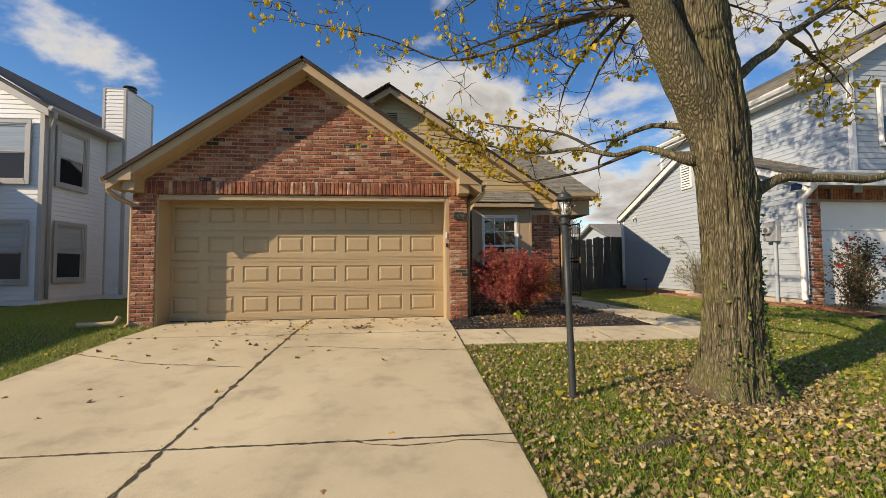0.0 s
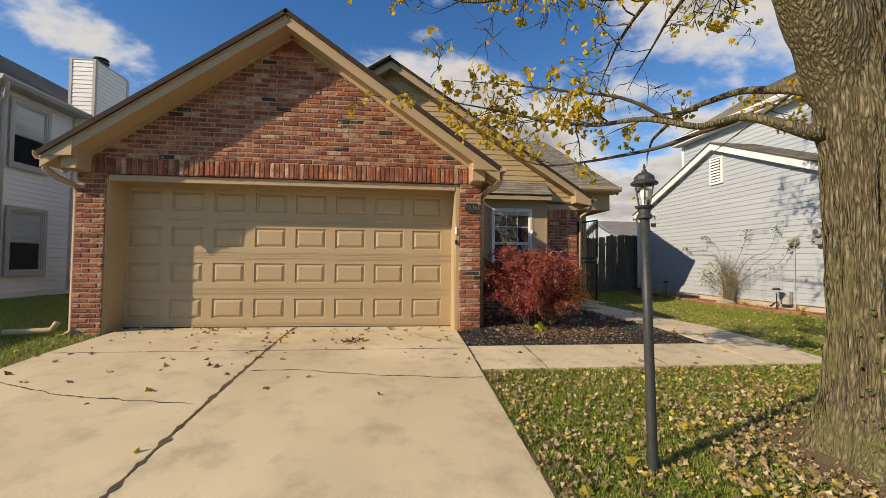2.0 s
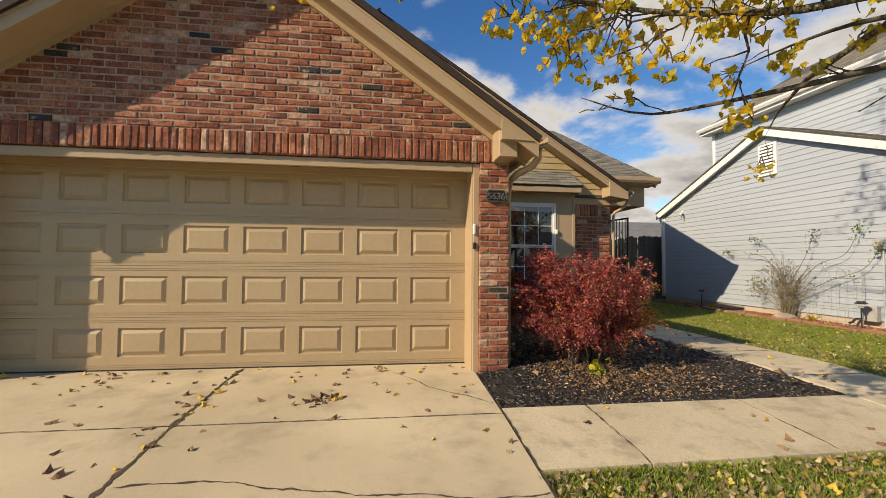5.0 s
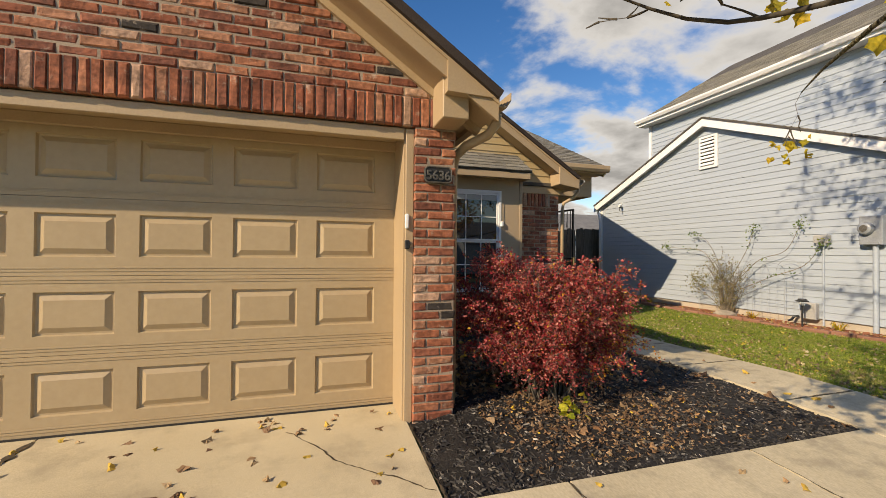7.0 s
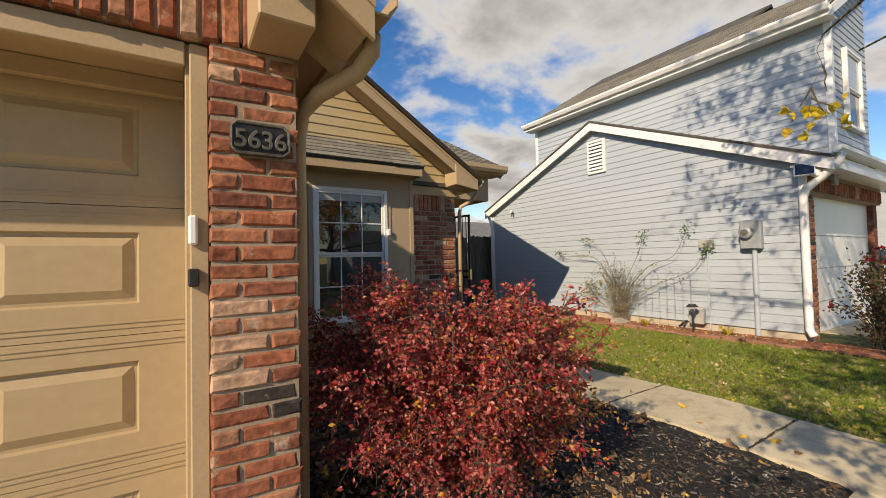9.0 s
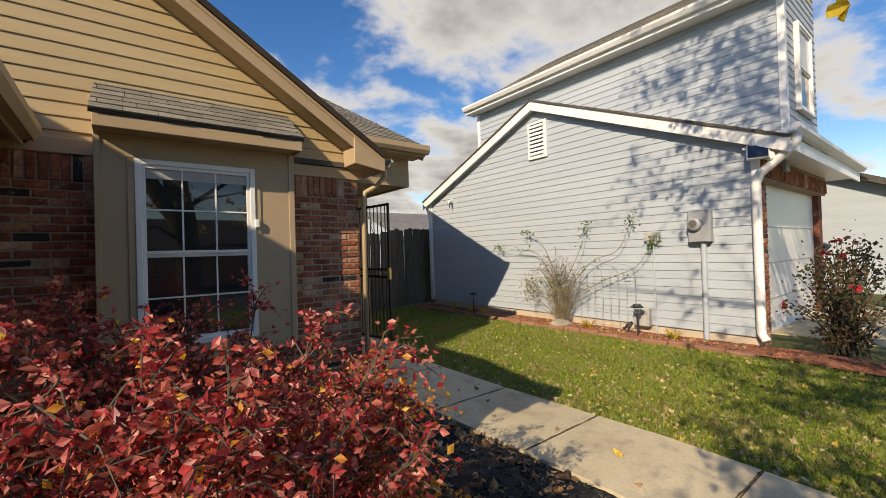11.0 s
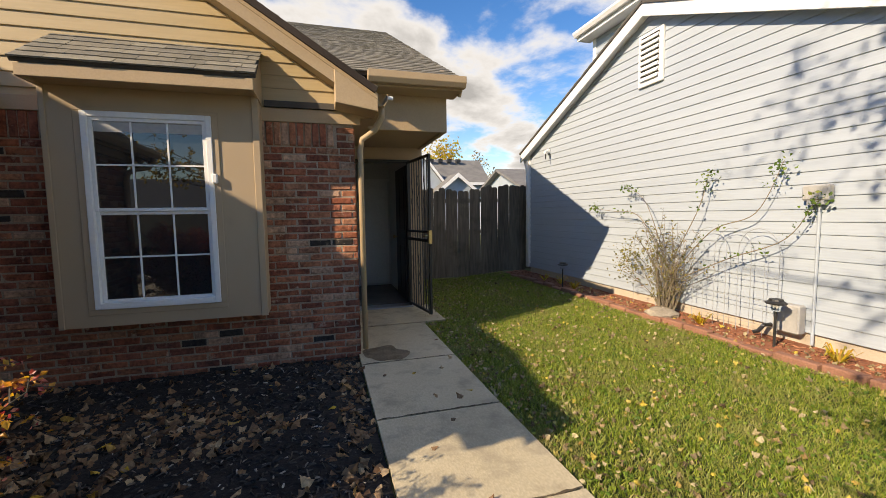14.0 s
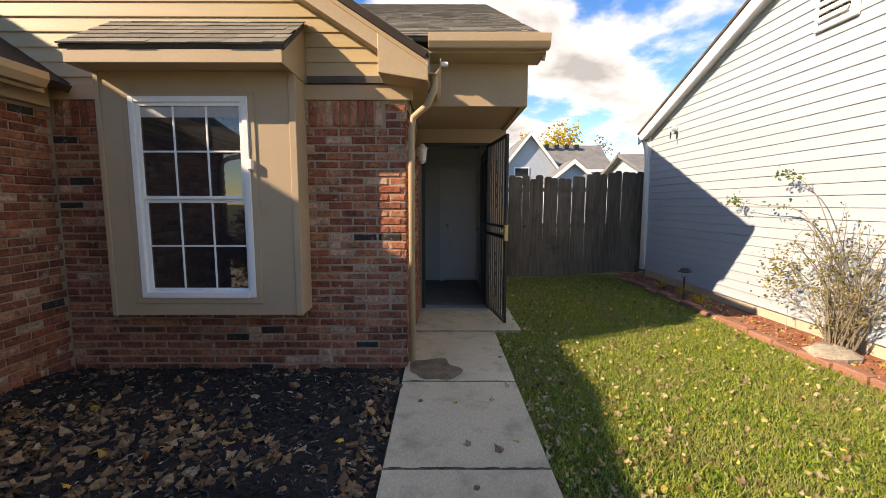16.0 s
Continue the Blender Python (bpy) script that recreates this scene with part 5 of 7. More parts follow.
Shape().lathe(-9.6, 11.6, [(0.14, LZ + 0.3), (0.14, LZ + 0.55), (0.05, LZ + 0.6)], 10).ob("roof_vent", M["iron"], lh)

# ---- leaves and blades ----
MAPLE = [(0, 0), (0.20, 0.08), (0.44, 0.10), (0.42, 0.30), (0.52, 0.52), (0.32, 0.62), (0.14, 0.78), (0.0, 1.0), (-0.16, 0.76), (-0.30, 0.64), (-0.50, 0.50), (-0.40, 0.28), (-0.46, 0.10), (-0.18, 0.07)]
CRUMPLED = [(0, 0), (0.25, 0.05), (0.42, 0.22), (0.37, 0.42), (0.45, 0.55), (0.27, 0.72), (0.13, 0.80), (0.0, 0.97), (-0.2, 0.78), (-0.3, 0.64), (-0.44, 0.5), (-0.35, 0.32), (-0.4, 0.15), (-0.2, 0.05)]
SMALL = [(0, 0), (0.30, 0.48), (0.0, 1.0), (-0.30, 0.48)]
OVAL = [(0, 0), (0.26, 0.25), (0.30, 0.55), (0.0, 1.0), (-0.30, 0.55), (-0.26, 0.25)]


def leaf_shape(outline, size, curl, seed):
    """A leaf on its stem at the origin, spread along y, curled across and along."""
    r = random.Random(seed)
    vs = [(0, 0.42 * size, 0)]
    for x, y in outline:
        z = -curl * abs(x) * 1.2 + curl * 0.6 * (y - 0.4) ** 2 * r.uniform(-2, 1.5) + r.uniform(-0.5, 0.5) * curl * 0.3
        vs.append((x * size, y * size, z * size))
    n = len(outline)
    return vs, [(0, 1 + i, 1 + (i + 1) % n) for i in range(n)]


def turned(seed_r, tilt):
    return Euler((seed_r.uniform(-tilt, tilt), seed_r.uniform(-tilt, tilt), seed_r.uniform(0, 6.283))).to_matrix().to_4x4()


def strew(name, material, spots, outline, size, parent=None, tilt=0.5, curl=0.35, label=""):
    """Many leaves in one mesh: spots are (x, y, z)."""
    s = Shape()
    kinds = [leaf_shape(outline, 1.0, curl * rnd.uniform(0.4, 1.5), k) for k in range(9)]
    for p in spots:
        vs, fs = kinds[rnd.randrange(9)]
        m = Matrix.Translation(p) @ turned(rnd, tilt) @ Matrix.Scale(size * rnd.uniform(0.6, 1.3), 4)
        s.add([m @ Vector(v) for v in vs], fs)
    o = s.ob(name, material, parent, label)
    o["kind"] = "stuff"
    return o


# ---- the maple in the lawn ----
tree = thing("tree", 3.0, 3.6, 0.33, "maple tree with furrowed mossy bark and thinning yellow autumn leaves", "tree")
tree_leaf_spots = []


def wander(a, b, n, amount, sag=0.0):
    a, b = Vector(a), Vector(b)
    out = []
    for i in range(n + 1):
        t = i / n
        k = math.sin(math.pi * t)
        out.append(a.lerp(b, t) + Vector((rnd.uniform(-1, 1), rnd.uniform(-1, 1), rnd.uniform(-1, 1))) * amount * k + Vector((0, 0, -sag * k)))
    return out


def rough_tube(pts, radii, sides, name, material, parent, ridge=0.08):
    """A limb with furrowed bark: its rings swell and sink along the length."""
    s = Shape()
    s.tube(pts, radii, sides)
    n = len(pts)
    for i in range(n):
        c = Vector(pts[i])
        for k in range(sides):
            v = Vector(s.v[i * sides + k])
            d = v - c
            q = noise.noise(Vector((math.cos(6.283 * k / sides) * 2.2, math.sin(6.283 * k / sides) * 2.2, i * 0.12)) * 1.7) * 1.0 \
                + 0.6 * noise.noise(Vector((math.cos(6.283 * k / sides) * 7, math.sin(6.283 * k / sides) * 7, i * 0.25)))
            s.v[i * sides + k] = tuple(c + d * (1 + ridge * q))
    return s.ob(name, material, parent, smooth=True)


def smooth_path(keys, step):
    """A soft line through (x, y, z, r) keys."""
    out, rad = [], []
    K = [np.array(k, float) for k in keys]
    for i in range(len(K) - 1):
        p0, p1, p2, p3 = K[max(i - 1, 0)], K[i], K[i + 1], K[min(i + 2, len(K) - 1)]
        n = max(2, int(np.linalg.norm((p2 - p1)[:3]) / step))
        for j in range(n):
            t = j / n
            q = 0.5 * (2 * p1 + (p2 - p0) * t + (2 * p0 - 5 * p1 + 4 * p2 - p3) * t * t + (3 * p1 - p0 - 3 * p2 + p3) * t ** 3)
            out.append(tuple(q[:3])); rad.append(max(0.003, q[3]))
    out.append(tuple(K[-1][:3])); rad.append(K[-1][3])
    return out, rad


# trunk with its root flare
tp, trad = smooth_path([(3.00, 3.60, 0.20, 0.60), (3.01, 3.60, 0.36, 0.46), (3.02, 3.60, 0.60, 0.345), (3.04, 3.60, 1.0, 0.285), (3.04, 3.60, 1.6, 0.268), (3.02, 3.60, 2.1, 0.275), (2.99, 3.60, 2.5, 0.275),
                        (2.945, 3.60, 2.95, 0.285), (2.87, 3.60, 3.25, 0.315), (2.84, 3.59, 3.55, 0.28), (2.81, 3.58, 3.95, 0.25)], 0.035)
trunk = Shape()
sides = 160
for p, r in zip(tp, trad):
    p = (p[0] + 0.035, p[1], p[2])
    r *= 0.80
    for k in range(sides):
        a = 6.2832 * k / sides
        lobes = 1 + max(0, (0.75 - p[2]) / 0.55) * (0.16 * math.sin(5 * a + 0.7) + 0.10 * math.sin(3 * a + 2))
        f = noise.noise(Vector((math.cos(a) * 5.5, math.sin(a) * 5.5, p[2] * 1.1)))
        f2 = noise.noise(Vector((math.cos(a) * 17, math.sin(a) * 17, p[2] * 3.4)))
        furrow = 0.030 * (0.6 - 2.2 * abs(f2)) + 0.02 * f + 0.012 * noise.noise(Vector((math.cos(a) * 2, math.sin(a) * 2, p[2] * 5)))
        burl = sum(h * math.exp(-(((a - ba + math.pi) % (2 * math.pi) - math.pi) ** 2 / 0.10 + (p[2] - bz) ** 2 / 0.02)) for ba, bz, h in ((4.1, 2.58, 0.06), (5.9, 2.2, 0.07), (4.75, 1.75, 0.03), (3.9, 1.35, 0.03)))
        rr = r * lobes + furrow + burl
        trunk.v.append((p[0] + rr * math.cos(a), p[1] + rr * math.sin(a), p[2]))
nr = len(tp)
trunk.f = [(i * sides + k, i * sides + (k + 1) % sides, (i + 1) * sides + (k + 1) % sides, (i + 1) * sides + k) for i in range(nr - 1) for k in range(sides)]
trunk.f.append(tuple(range((nr - 1) * sides, nr * sides)))
trunk.ob("trunk", M["bark"], tree, "thick furrowed trunk with green algae", smooth=True)

twig_mesh = Shape()


def twigs(pts, rad, every, length, leafy, start=0.25):
    """Side shoots along a limb, each with smaller shoots and leaves near the tips."""
    n = len(pts)
    for i in range(int(n * start), n):
        if rnd.random() > every:
            continue
        p = Vector(pts[i])
        d = (Vector(pts[min(i + 1, n - 1)]) - Vector(pts[max(i - 1, 0)])).normalized()
        side = Vector((rnd.uniform(-1, 1), rnd.uniform(-1, 1), rnd.uniform(-0.7, 0.8))).normalized()
        v = (d * 0.7 + side).normalized()
        L = length * rnd.uniform(0.5, 1.2)
        q = wander(p, p + v * L + Vector((0, 0, rnd.uniform(-0.15, 0.12) * L)), 5, 0.07 * L)
        r0 = min(rad[i] * 0.55, 0.013)
        twig_mesh.tube(q, [r0, r0 * .8, r0 * .65, r0 * .5, r0 * .4, 0.0025], 5, False)
        for j in range(2, 6):
            for _ in range(2):
                if rnd.random() < 0.7:
                    w = (v * 0.6 + Vector((rnd.uniform(-1, 1), rnd.uniform(-1, 1), rnd.uniform(-0.8, 0.7)))).normalized()
                    l2 = L * rnd.uniform(0.18, 0.45)
                    e = q[j] + w * l2
                    twig_mesh.tube(wander(q[j], e, 3, 0.06 * l2), [0.005, 0.004, 0.003, 0.002], 4, False)
                    if rnd.random() < leafy:
                        for _ in range(rnd.randint(1, 4)):
                            tree_leaf_spots.append(e + Vector((rnd.uniform(-1, 1), rnd.uniform(-1, 1), rnd.uniform(-1.2, 0.4))) * 0.065)
        if rnd.random() < leafy:
            for _ in range(rnd.randint(1, 4)):
                tree_leaf_spots.append(q[-1] + Vector((rnd.uniform(-1, 1), rnd.uniform(-1, 1), rnd.uniform(-1.2, 0.3))) * 0.08)


def limb(keys, every=0.3, length=0.6, leafy=0.5, start=0.25, name="limb", sides=14):
    keys = [(a, b, c, d * (0.85 if keys[0][3] > 0.15 else 0.62)) for a, b, c, d in keys]
    pts, rad = smooth_path(keys, 0.09)
    pts = [tuple(Vector(p) + Vector((noise.noise(Vector(p) * 3.1), noise.noise(Vector(p) * 3.3 + Vector((9, 0, 0))), noise.noise(Vector(p) * 2.9 + Vector((0, 9, 0))))) * min(0.05, 0.9 * r)) for p, r in zip(pts, rad)]
    rough_tube(pts, rad, sides if keys[1][3] < 0.15 else 40, name, M["bark"] if keys[0][3] > 0.025 else M["twig"], tree, 0.10 if keys[1][3] < 0.15 else 0.06)
    twigs(pts, rad, every, length, leafy, start)
    return pts


# two leaders above the fork
limb([(2.97, 3.60, 2.55, 0.16), (2.88, 3.60, 2.90, 0.24), (2.66, 3.55, 3.22, 0.22), (2.43, 3.50, 3.60, 0.195), (2.20, 3.46, 4.05, 0.17), (1.85, 3.45, 5.0, 0.13), (1.5, 3.7, 6.4, 0.08), (1.2, 4.3, 8.0, 0.03)], 0.2, 0.9, 0.35, 0.5)
limb([(2.85, 3.60, 3.60, 0.27), (2.845, 3.59, 4.0, 0.265), (2.90, 3.58, 4.4, 0.225), (3.1, 3.7, 5.4, 0.15), (3.3, 4.0, 7.0, 0.08), (3.3, 4.4, 9.0, 0.03)], 0.2, 0.9, 0.35, 0.5)
# low branches over the lawn and path
limb([(2.84, 3.68, 2.52, 0.10), (2.62, 3.80, 2.62, 0.062), (2.45, 4.0, 2.72, 0.045), (2.25, 4.1, 2.66, 0.040), (1.95, 4.35, 2.80, 0.034), (1.55, 4.6, 2.82, 0.026), (1.1, 4.9, 2.98, 0.018), (0.6, 5.05, 3.12, 0.012), (0.05, 5.0, 3.18, 0.005)], 0.75, 0.42, 1.0, 0.40)
limb([(2.45, 4.0, 2.70, 0.035), (2.2, 4.4, 2.62, 0.028), (1.8, 4.8, 2.58, 0.020), (1.45, 5.3, 2.62, 0.012), (1.1, 5.5, 2.78, 0.005)], 0.22, 0.35, 0.3, 0.35)
limb([(2.1, 4.25, 2.76, 0.028), (1.75, 4.4, 3.0, 0.022), (1.3, 4.6, 3.12, 0.016), (0.9, 4.95, 3.3, 0.010), (0.45, 5.15, 3.4, 0.004)], 0.75, 0.42, 1.0, 0.25)
limb([(2.95, 3.82, 2.85, 0.07), (2.85, 4.3, 3.08, 0.05), (2.75, 4.9, 3.12, 0.038), (2.75, 5.4, 3.04, 0.026), (2.9, 5.8, 2.96, 0.016), (3.08, 6.1, 2.88, 0.005)], 0.5, 0.32, 0.8, 0.5)
limb([(2.78, 4.8, 3.1, 0.03), (2.55, 5.05, 3.12, 0.02), (2.35, 5.25, 3.08, 0.012), (2.15, 5.4, 3.0, 0.005)], 0.3, 0.22, 0.6, 0.4)
limb([(2.35, 3.62, 3.95, 0.06), (1.8, 4.0, 4.05, 0.042), (1.2, 4.5, 4.0, 0.030), (0.5, 4.9, 4.05, 0.02), (-0.3, 4.8, 4.25, 0.012), (-1.3, 4.4, 4.15, 0.004)], 0.6, 0.5, 0.6, 0.2)
limb([(2.3, 3.65, 4.1, 0.05), (2.1, 4.3, 3.95, 0.035), (2.1, 5.0, 3.85, 0.022), (2.3, 5.8, 3.75, 0.008)], 0.55, 0.5, 0.7, 0.3)
limb([(3.30, 3.60, 2.20, 0.12), (3.50, 3.58, 2.28, 0.075), (3.8, 3.55, 2.34, 0.068), (4.2, 3.5, 2.30, 0.062), (4.7, 3.5, 2.36, 0.052), (5.4, 3.6, 2.5, 0.03), (6.2, 3.7, 2.7, 0.008)], 0.2, 0.5, 0.5, 0.5)
limb([(3.05, 3.60, 3.15, 0.10), (3.40, 3.65, 3.45, 0.075), (3.95, 3.75, 3.85, 0.062), (4.5, 3.9, 4.2, 0.05), (5.2, 4.2, 4.5, 0.03), (6.0, 4.6, 4.6, 0.008)], 0.4, 0.6, 0.8, 0.3)
limb([(3.95, 3.75, 3.85, 0.05), (4.4, 4.0, 3.86, 0.036), (4.9, 4.2, 3.75, 0.022), (5.3, 4.3, 3.5, 0.006)], 0.7, 0.4, 1.0, 0.3)
limb([(3.3, 3.7, 3.35, 0.05), (3.7, 4.3, 3.4, 0.034), (4.0, 5.2, 3.35, 0.022), (4.1, 6.2, 3.12, 0.008)], 0.6, 0.42, 1.0, 0.3)
for e, z in (((0.6, 4.2), 4.5), ((1.2, 4.9), 4.4), ((-0.6, 3.9), 4.9), ((1.7, 5.4), 4.6), ((3.6, 5.3), 4.3), ((4.6, 4.6), 4.6), ((0.2, 4.9), 3.9), ((2.4, 5.4), 3.5)):
    limb([(2.3, 3.65, 4.0, 0.035), ((2.3 + e[0]) / 2, (3.65 + e[1]) / 2, (4.0 + z) / 2 + 0.12, 0.024), (*e, z, 0.005)], 0.8, 0.55, 0.28, 0.15, sides=7)
# higher crown
for k in range(13):
    a = rnd.uniform(0, 6.283)
    z0 = rnd.uniform(4.6, 7.2)
    bx = 1.9 - (z0 - 5) * 0.3 if k % 2 else 3.15
    reach = rnd.uniform(2.2, 3.6)
    limb([(bx, 3.7, z0, 0.06), (bx + reach * 0.4 * math.cos(a), 3.9 + reach * 0.4 * math.sin(a), z0 + 0.5, 0.035), (bx + reach * math.cos(a), 4.2 + reach * math.sin(a), z0 + rnd.uniform(0.5, 1.3), 0.006)], 0.45, 0.8, 0.55, 0.25, sides=7)
for k in range(7):
    y = 4.3 + 0.33 * k
    limb([(2.6, 3.9, 4.8 + 0.3 * (k % 3), 0.05), (2.7, 4.8, 5.6 + 0.3 * (k % 4), 0.03), (2.4 + 0.35 * k, y + 0.6, 5.4 + 0.35 * ((k * 2) % 5), 0.006)], 0.42, 0.7, 0.55, 0.3, sides=7)
# unseen limbs, added to cast tree shadow on the upper white wall
for k in range(8):
    limb([(3.2, 3.9, 6.0 + 0.25 * k, 0.05), (3.1, 4.8, 7.2 + 0.2 * k, 0.03), (2.2 + 0.28 * k, 5.5 + 0.22 * ((k * 3) % 8), 7.9 + 0.3 * ((k * 5) % 7), 0.006)], 0.6, 0.75, 0.8, 0.3, sides=7)
o = twig_mesh.ob("twig_growth", M["twig"], tree)
o["kind"] = "stuff"
# leaves hang from the shoots; the lowest ones are single
lm = []
for k in range(6):
    vs, fs = leaf_shape(MAPLE, 1.0, 0.95, 100 + k)
    lm.append(Shape().add(vs, fs).mesh("leaf", leaf_material("yellow_leaf_%s" % "abcdef"[k], [(0.0, ((0.70, 0.44, 0.03), (0.78, 0.60, 0.05), (0.50, 0.47, 0.07), (0.62, 0.36, 0.03), (0.34, 0.38, 0.06), (0.75, 0.54, 0.04))[k]), (1.0, (0.66, 0.50, 0.05))], 0.55, 0.5)))
low = sorted((p for p in tree_leaf_spots if p.z < 3.5 and p.y > 4.0), key=lambda p: p.z)[:280]
chosen = set(id(p) for p in low)
for p in low:
    child("leaf", rnd.choice(lm), tree, Matrix.Translation(p) @ Euler((rnd.uniform(-2.4, -0.9), rnd.uniform(-0.7, 0.7), rnd.uniform(0, 6.28))).to_matrix().to_4x4() @ Matrix.Scale(0.052 * rnd.uniform(0.6, 1.35), 4))
rest = Shape()
kinds = [leaf_shape(MAPLE, 1.0, 0.35 * rnd.uniform(0.4, 1.5), k) for k in range(9)]
for p in tree_leaf_spots:
    if id(p) in chosen:
        continue
    vs, fs = kinds[rnd.randrange(9)]
    m = Matrix.Translation(p) @ Euler((rnd.uniform(-2.4, -0.9), rnd.uniform(-0.7, 0.7), rnd.uniform(0, 6.28))).to_matrix().to_4x4() @ Matrix.Scale(0.060 * rnd.uniform(0.6, 1.35), 4)
    rest.add([m @ Vector(v) for v in vs], fs)
o = rest.ob("crown", M["maple"], tree, "sparse yellow autumn foliage")
o["kind"] = "stuff"
# creeper on the bark
ivy = []
for k in range(520):
    a = rnd.choice((rnd.gauss(5.75, 0.3), rnd.gauss(5.6, 0.3), rnd.gauss(4.5, 0.5)))
    z = 0.36 + abs(rnd.gauss(0, 0.45)) * (1.4 if a > 5.3 else 0.8)
    r = np.interp(z, [0.36, 0.6, 1.0, 3], [0.44, 0.30, 0.245, 0.24]) + 0.012
    ivy.append(Vector((3.06 + r * math.cos(a), 3.6 + r * math.sin(a), z)))
strew("creeper", M["green"], ivy, OVAL, 0.036, tree, 1.5, label="small green creeper leaves on the bark")

# ---- lamp post ----
lamp = thing("lamp_post", 1.51, 3.6, 0.34, "black painted garden lamp post with a glazed lantern", "lamp post")
lean = Vector((-0.036, 0.02, 1.62))
base = Vector((1.51, 3.6, 0.32))
Shape().tube([base + lean * t for t in (0, 0.02, 0.5, 0.98)], [0.036, 0.031, 0.029, 0.029], 20).ob("post", M["post_metal"], lamp, smooth=True)
top = base + lean * 0.98
lx, ly, lz = top.x, top.y, top.z
Shape().lathe(lx, ly, [(0.034, lz - 0.02), (0.046, lz - 0.015), (0.046, lz + 0.005), (0.036, lz + 0.012), (0.036, lz + 0.04), (0.052, lz + 0.05), (0.058, lz + 0.062), (0.03, lz + 0.068)], 20).ob("collar", M["post_metal"], lamp, smooth=False)
Shape().tube([(lx + 0.03, ly - 0.02, lz - 0.06), (lx + 0.055, ly - 0.035, lz - 0.06)], 0.012, 8).ob("light_sensor", M["iron"], lamp)
b0, b1, z0, z1 = 0.036, 0.060, lz + 0.068, lz + 0.205
cage = Shape()
for k in range(6):
    a = 6.2832 * k / 6
    cage.tube([(lx + b0 * math.cos(a), ly + b0 * math.sin(a), z0), (lx + b1 * math.cos(a), ly + b1 * math.sin(a), z1)], 0.005, 5)
cage.ob("cage", M["post_metal"], lamp)
for k in range(6):
    a, b = 6.2832 * k / 6, 6.2832 * (k + 1) / 6
    po = Shape().add([(lx + b0 * math.cos(a), ly + b0 * math.sin(a), z0), (lx + b0 * math.cos(b), ly + b0 * math.sin(b), z0), (lx + b1 * math.cos(b), ly + b1 * math.sin(b), z1), (lx + b1 * math.cos(a), ly + b1 * math.sin(a), z1)], [(0, 1, 2, 3)]).ob("pane", M["clear"], lamp)
    po.visible_shadow = False
Shape().lathe(lx, ly, [(0.012, z0), (0.012, z0 + 0.03), (0.022, z0 + 0.05), (0.026, z0 + 0.08), (0.012, z0 + 0.11)], 10).ob("bulb", M["white"], lamp)
Shape().lathe(lx, ly, [(0.080, z1 - 0.006), (0.082, z1 + 0.004), (0.062, z1 + 0.022), (0.058, z1 + 0.045), (0.035, z1 + 0.066), (0.018, z1 + 0.074), (0.014, z1 + 0.088), (0.006, z1 + 0.094), (0.009, z1 + 0.108), (0.003, z1 + 0.128)], 18).ob("roof", M["post_metal"], lamp, smooth=False)

# ---- barberry by the garage ----
bush = thing("bush", 2.14, 7.5, 0.58, "rounded red barberry bush with bare woody stems at its foot", "bush")
red_spots, backlit_spots = [], []
BC, BF = Vector((2.06, 7.55, 0.58)), Vector((2.10, 7.42, 0.56))
shoots = Shape()
for k in range(150):
    a, el = rnd.uniform(0, 6.283), math.asin(rnd.uniform(0.02, 1.0))
    reach = rnd.uniform(0.66, 1.0)
    flat = math.cos(el) ** 0.5
    e = BC + Vector((0.78 * math.cos(a) * flat, 0.82 * math.sin(a) * flat, 0.44 + 0.92 * math.sin(el) ** 0.75)) * reach
    long_shoot = rnd.random() < 0.14
    if long_shoot:
        e += (e - BC - Vector((0, 0, 0.3))).normalized() * rnd.uniform(0.10, 0.28)
    e.x = max(e.x, 1.24)
    s0 = BF + Vector((rnd.gauss(0, 0.09), rnd.gauss(0, 0.10), 0))
    midp = s0.lerp(e, 0.5) + Vector((0, 0, 0.16)) - (e - BC) * 0.10
    pts, rad = smooth_path([(*s0, 0.010), (*midp, 0.006), (*e, 0.0022)], 0.07)
    Shape().tube(pts, rad, 5, False).ob("stem", M["twig"], bush)
    first = int(len(pts) * (0.62 if rnd.random() < 0.6 else 0.45))
    for i in range(first, len(pts)):
        p = Vector(pts[i])
        out = (p - BC - Vector((0, 0, 0.45))).normalized()
        for _ in range(1 if long_shoot and i > len(pts) - 4 else 4):
            v = (out * 0.7 + Vector((rnd.uniform(-1, 1), rnd.uniform(-1, 1), rnd.uniform(-0.8, 0.8)))).normalized() * rnd.uniform(0.07, 0.21)
            q = p + v - Vector((0, 0, v.length * 0.25))
            if q.z < 0.82 - 0.24 * rnd.random() ** 2 or q.x < 1.2:
                continue
            bend = p + v * 0.55 + Vector((0, 0, 0.012))
            shoots.tube([p, bend, q], [0.003, 0.002, 0.0012], 3, False)
            for j in range(rnd.randint(10, 17)):
                t = rnd.uniform(0.15, 1.05)
                w = (p.lerp(bend, t / 0.55) if t < 0.55 else bend.lerp(q, (t - 0.55) / 0.45)) + Vector((rnd.gauss(0, 1), rnd.gauss(0, 1), rnd.gauss(0, 1))) * 0.011
                # sun glowing through the far side is put into leaf colour
                backlit = (w.x - BC.x - 0.24) * 1.8 - (w.z - 1.15) * 0.7
                (backlit_spots if rnd.random() < max(0.04, min(0.7, backlit)) else red_spots).append(w)
shoots.ob("shoot_growth", M["twig"], bush, "thin grey-brown shoots")["kind"] = "stuff"
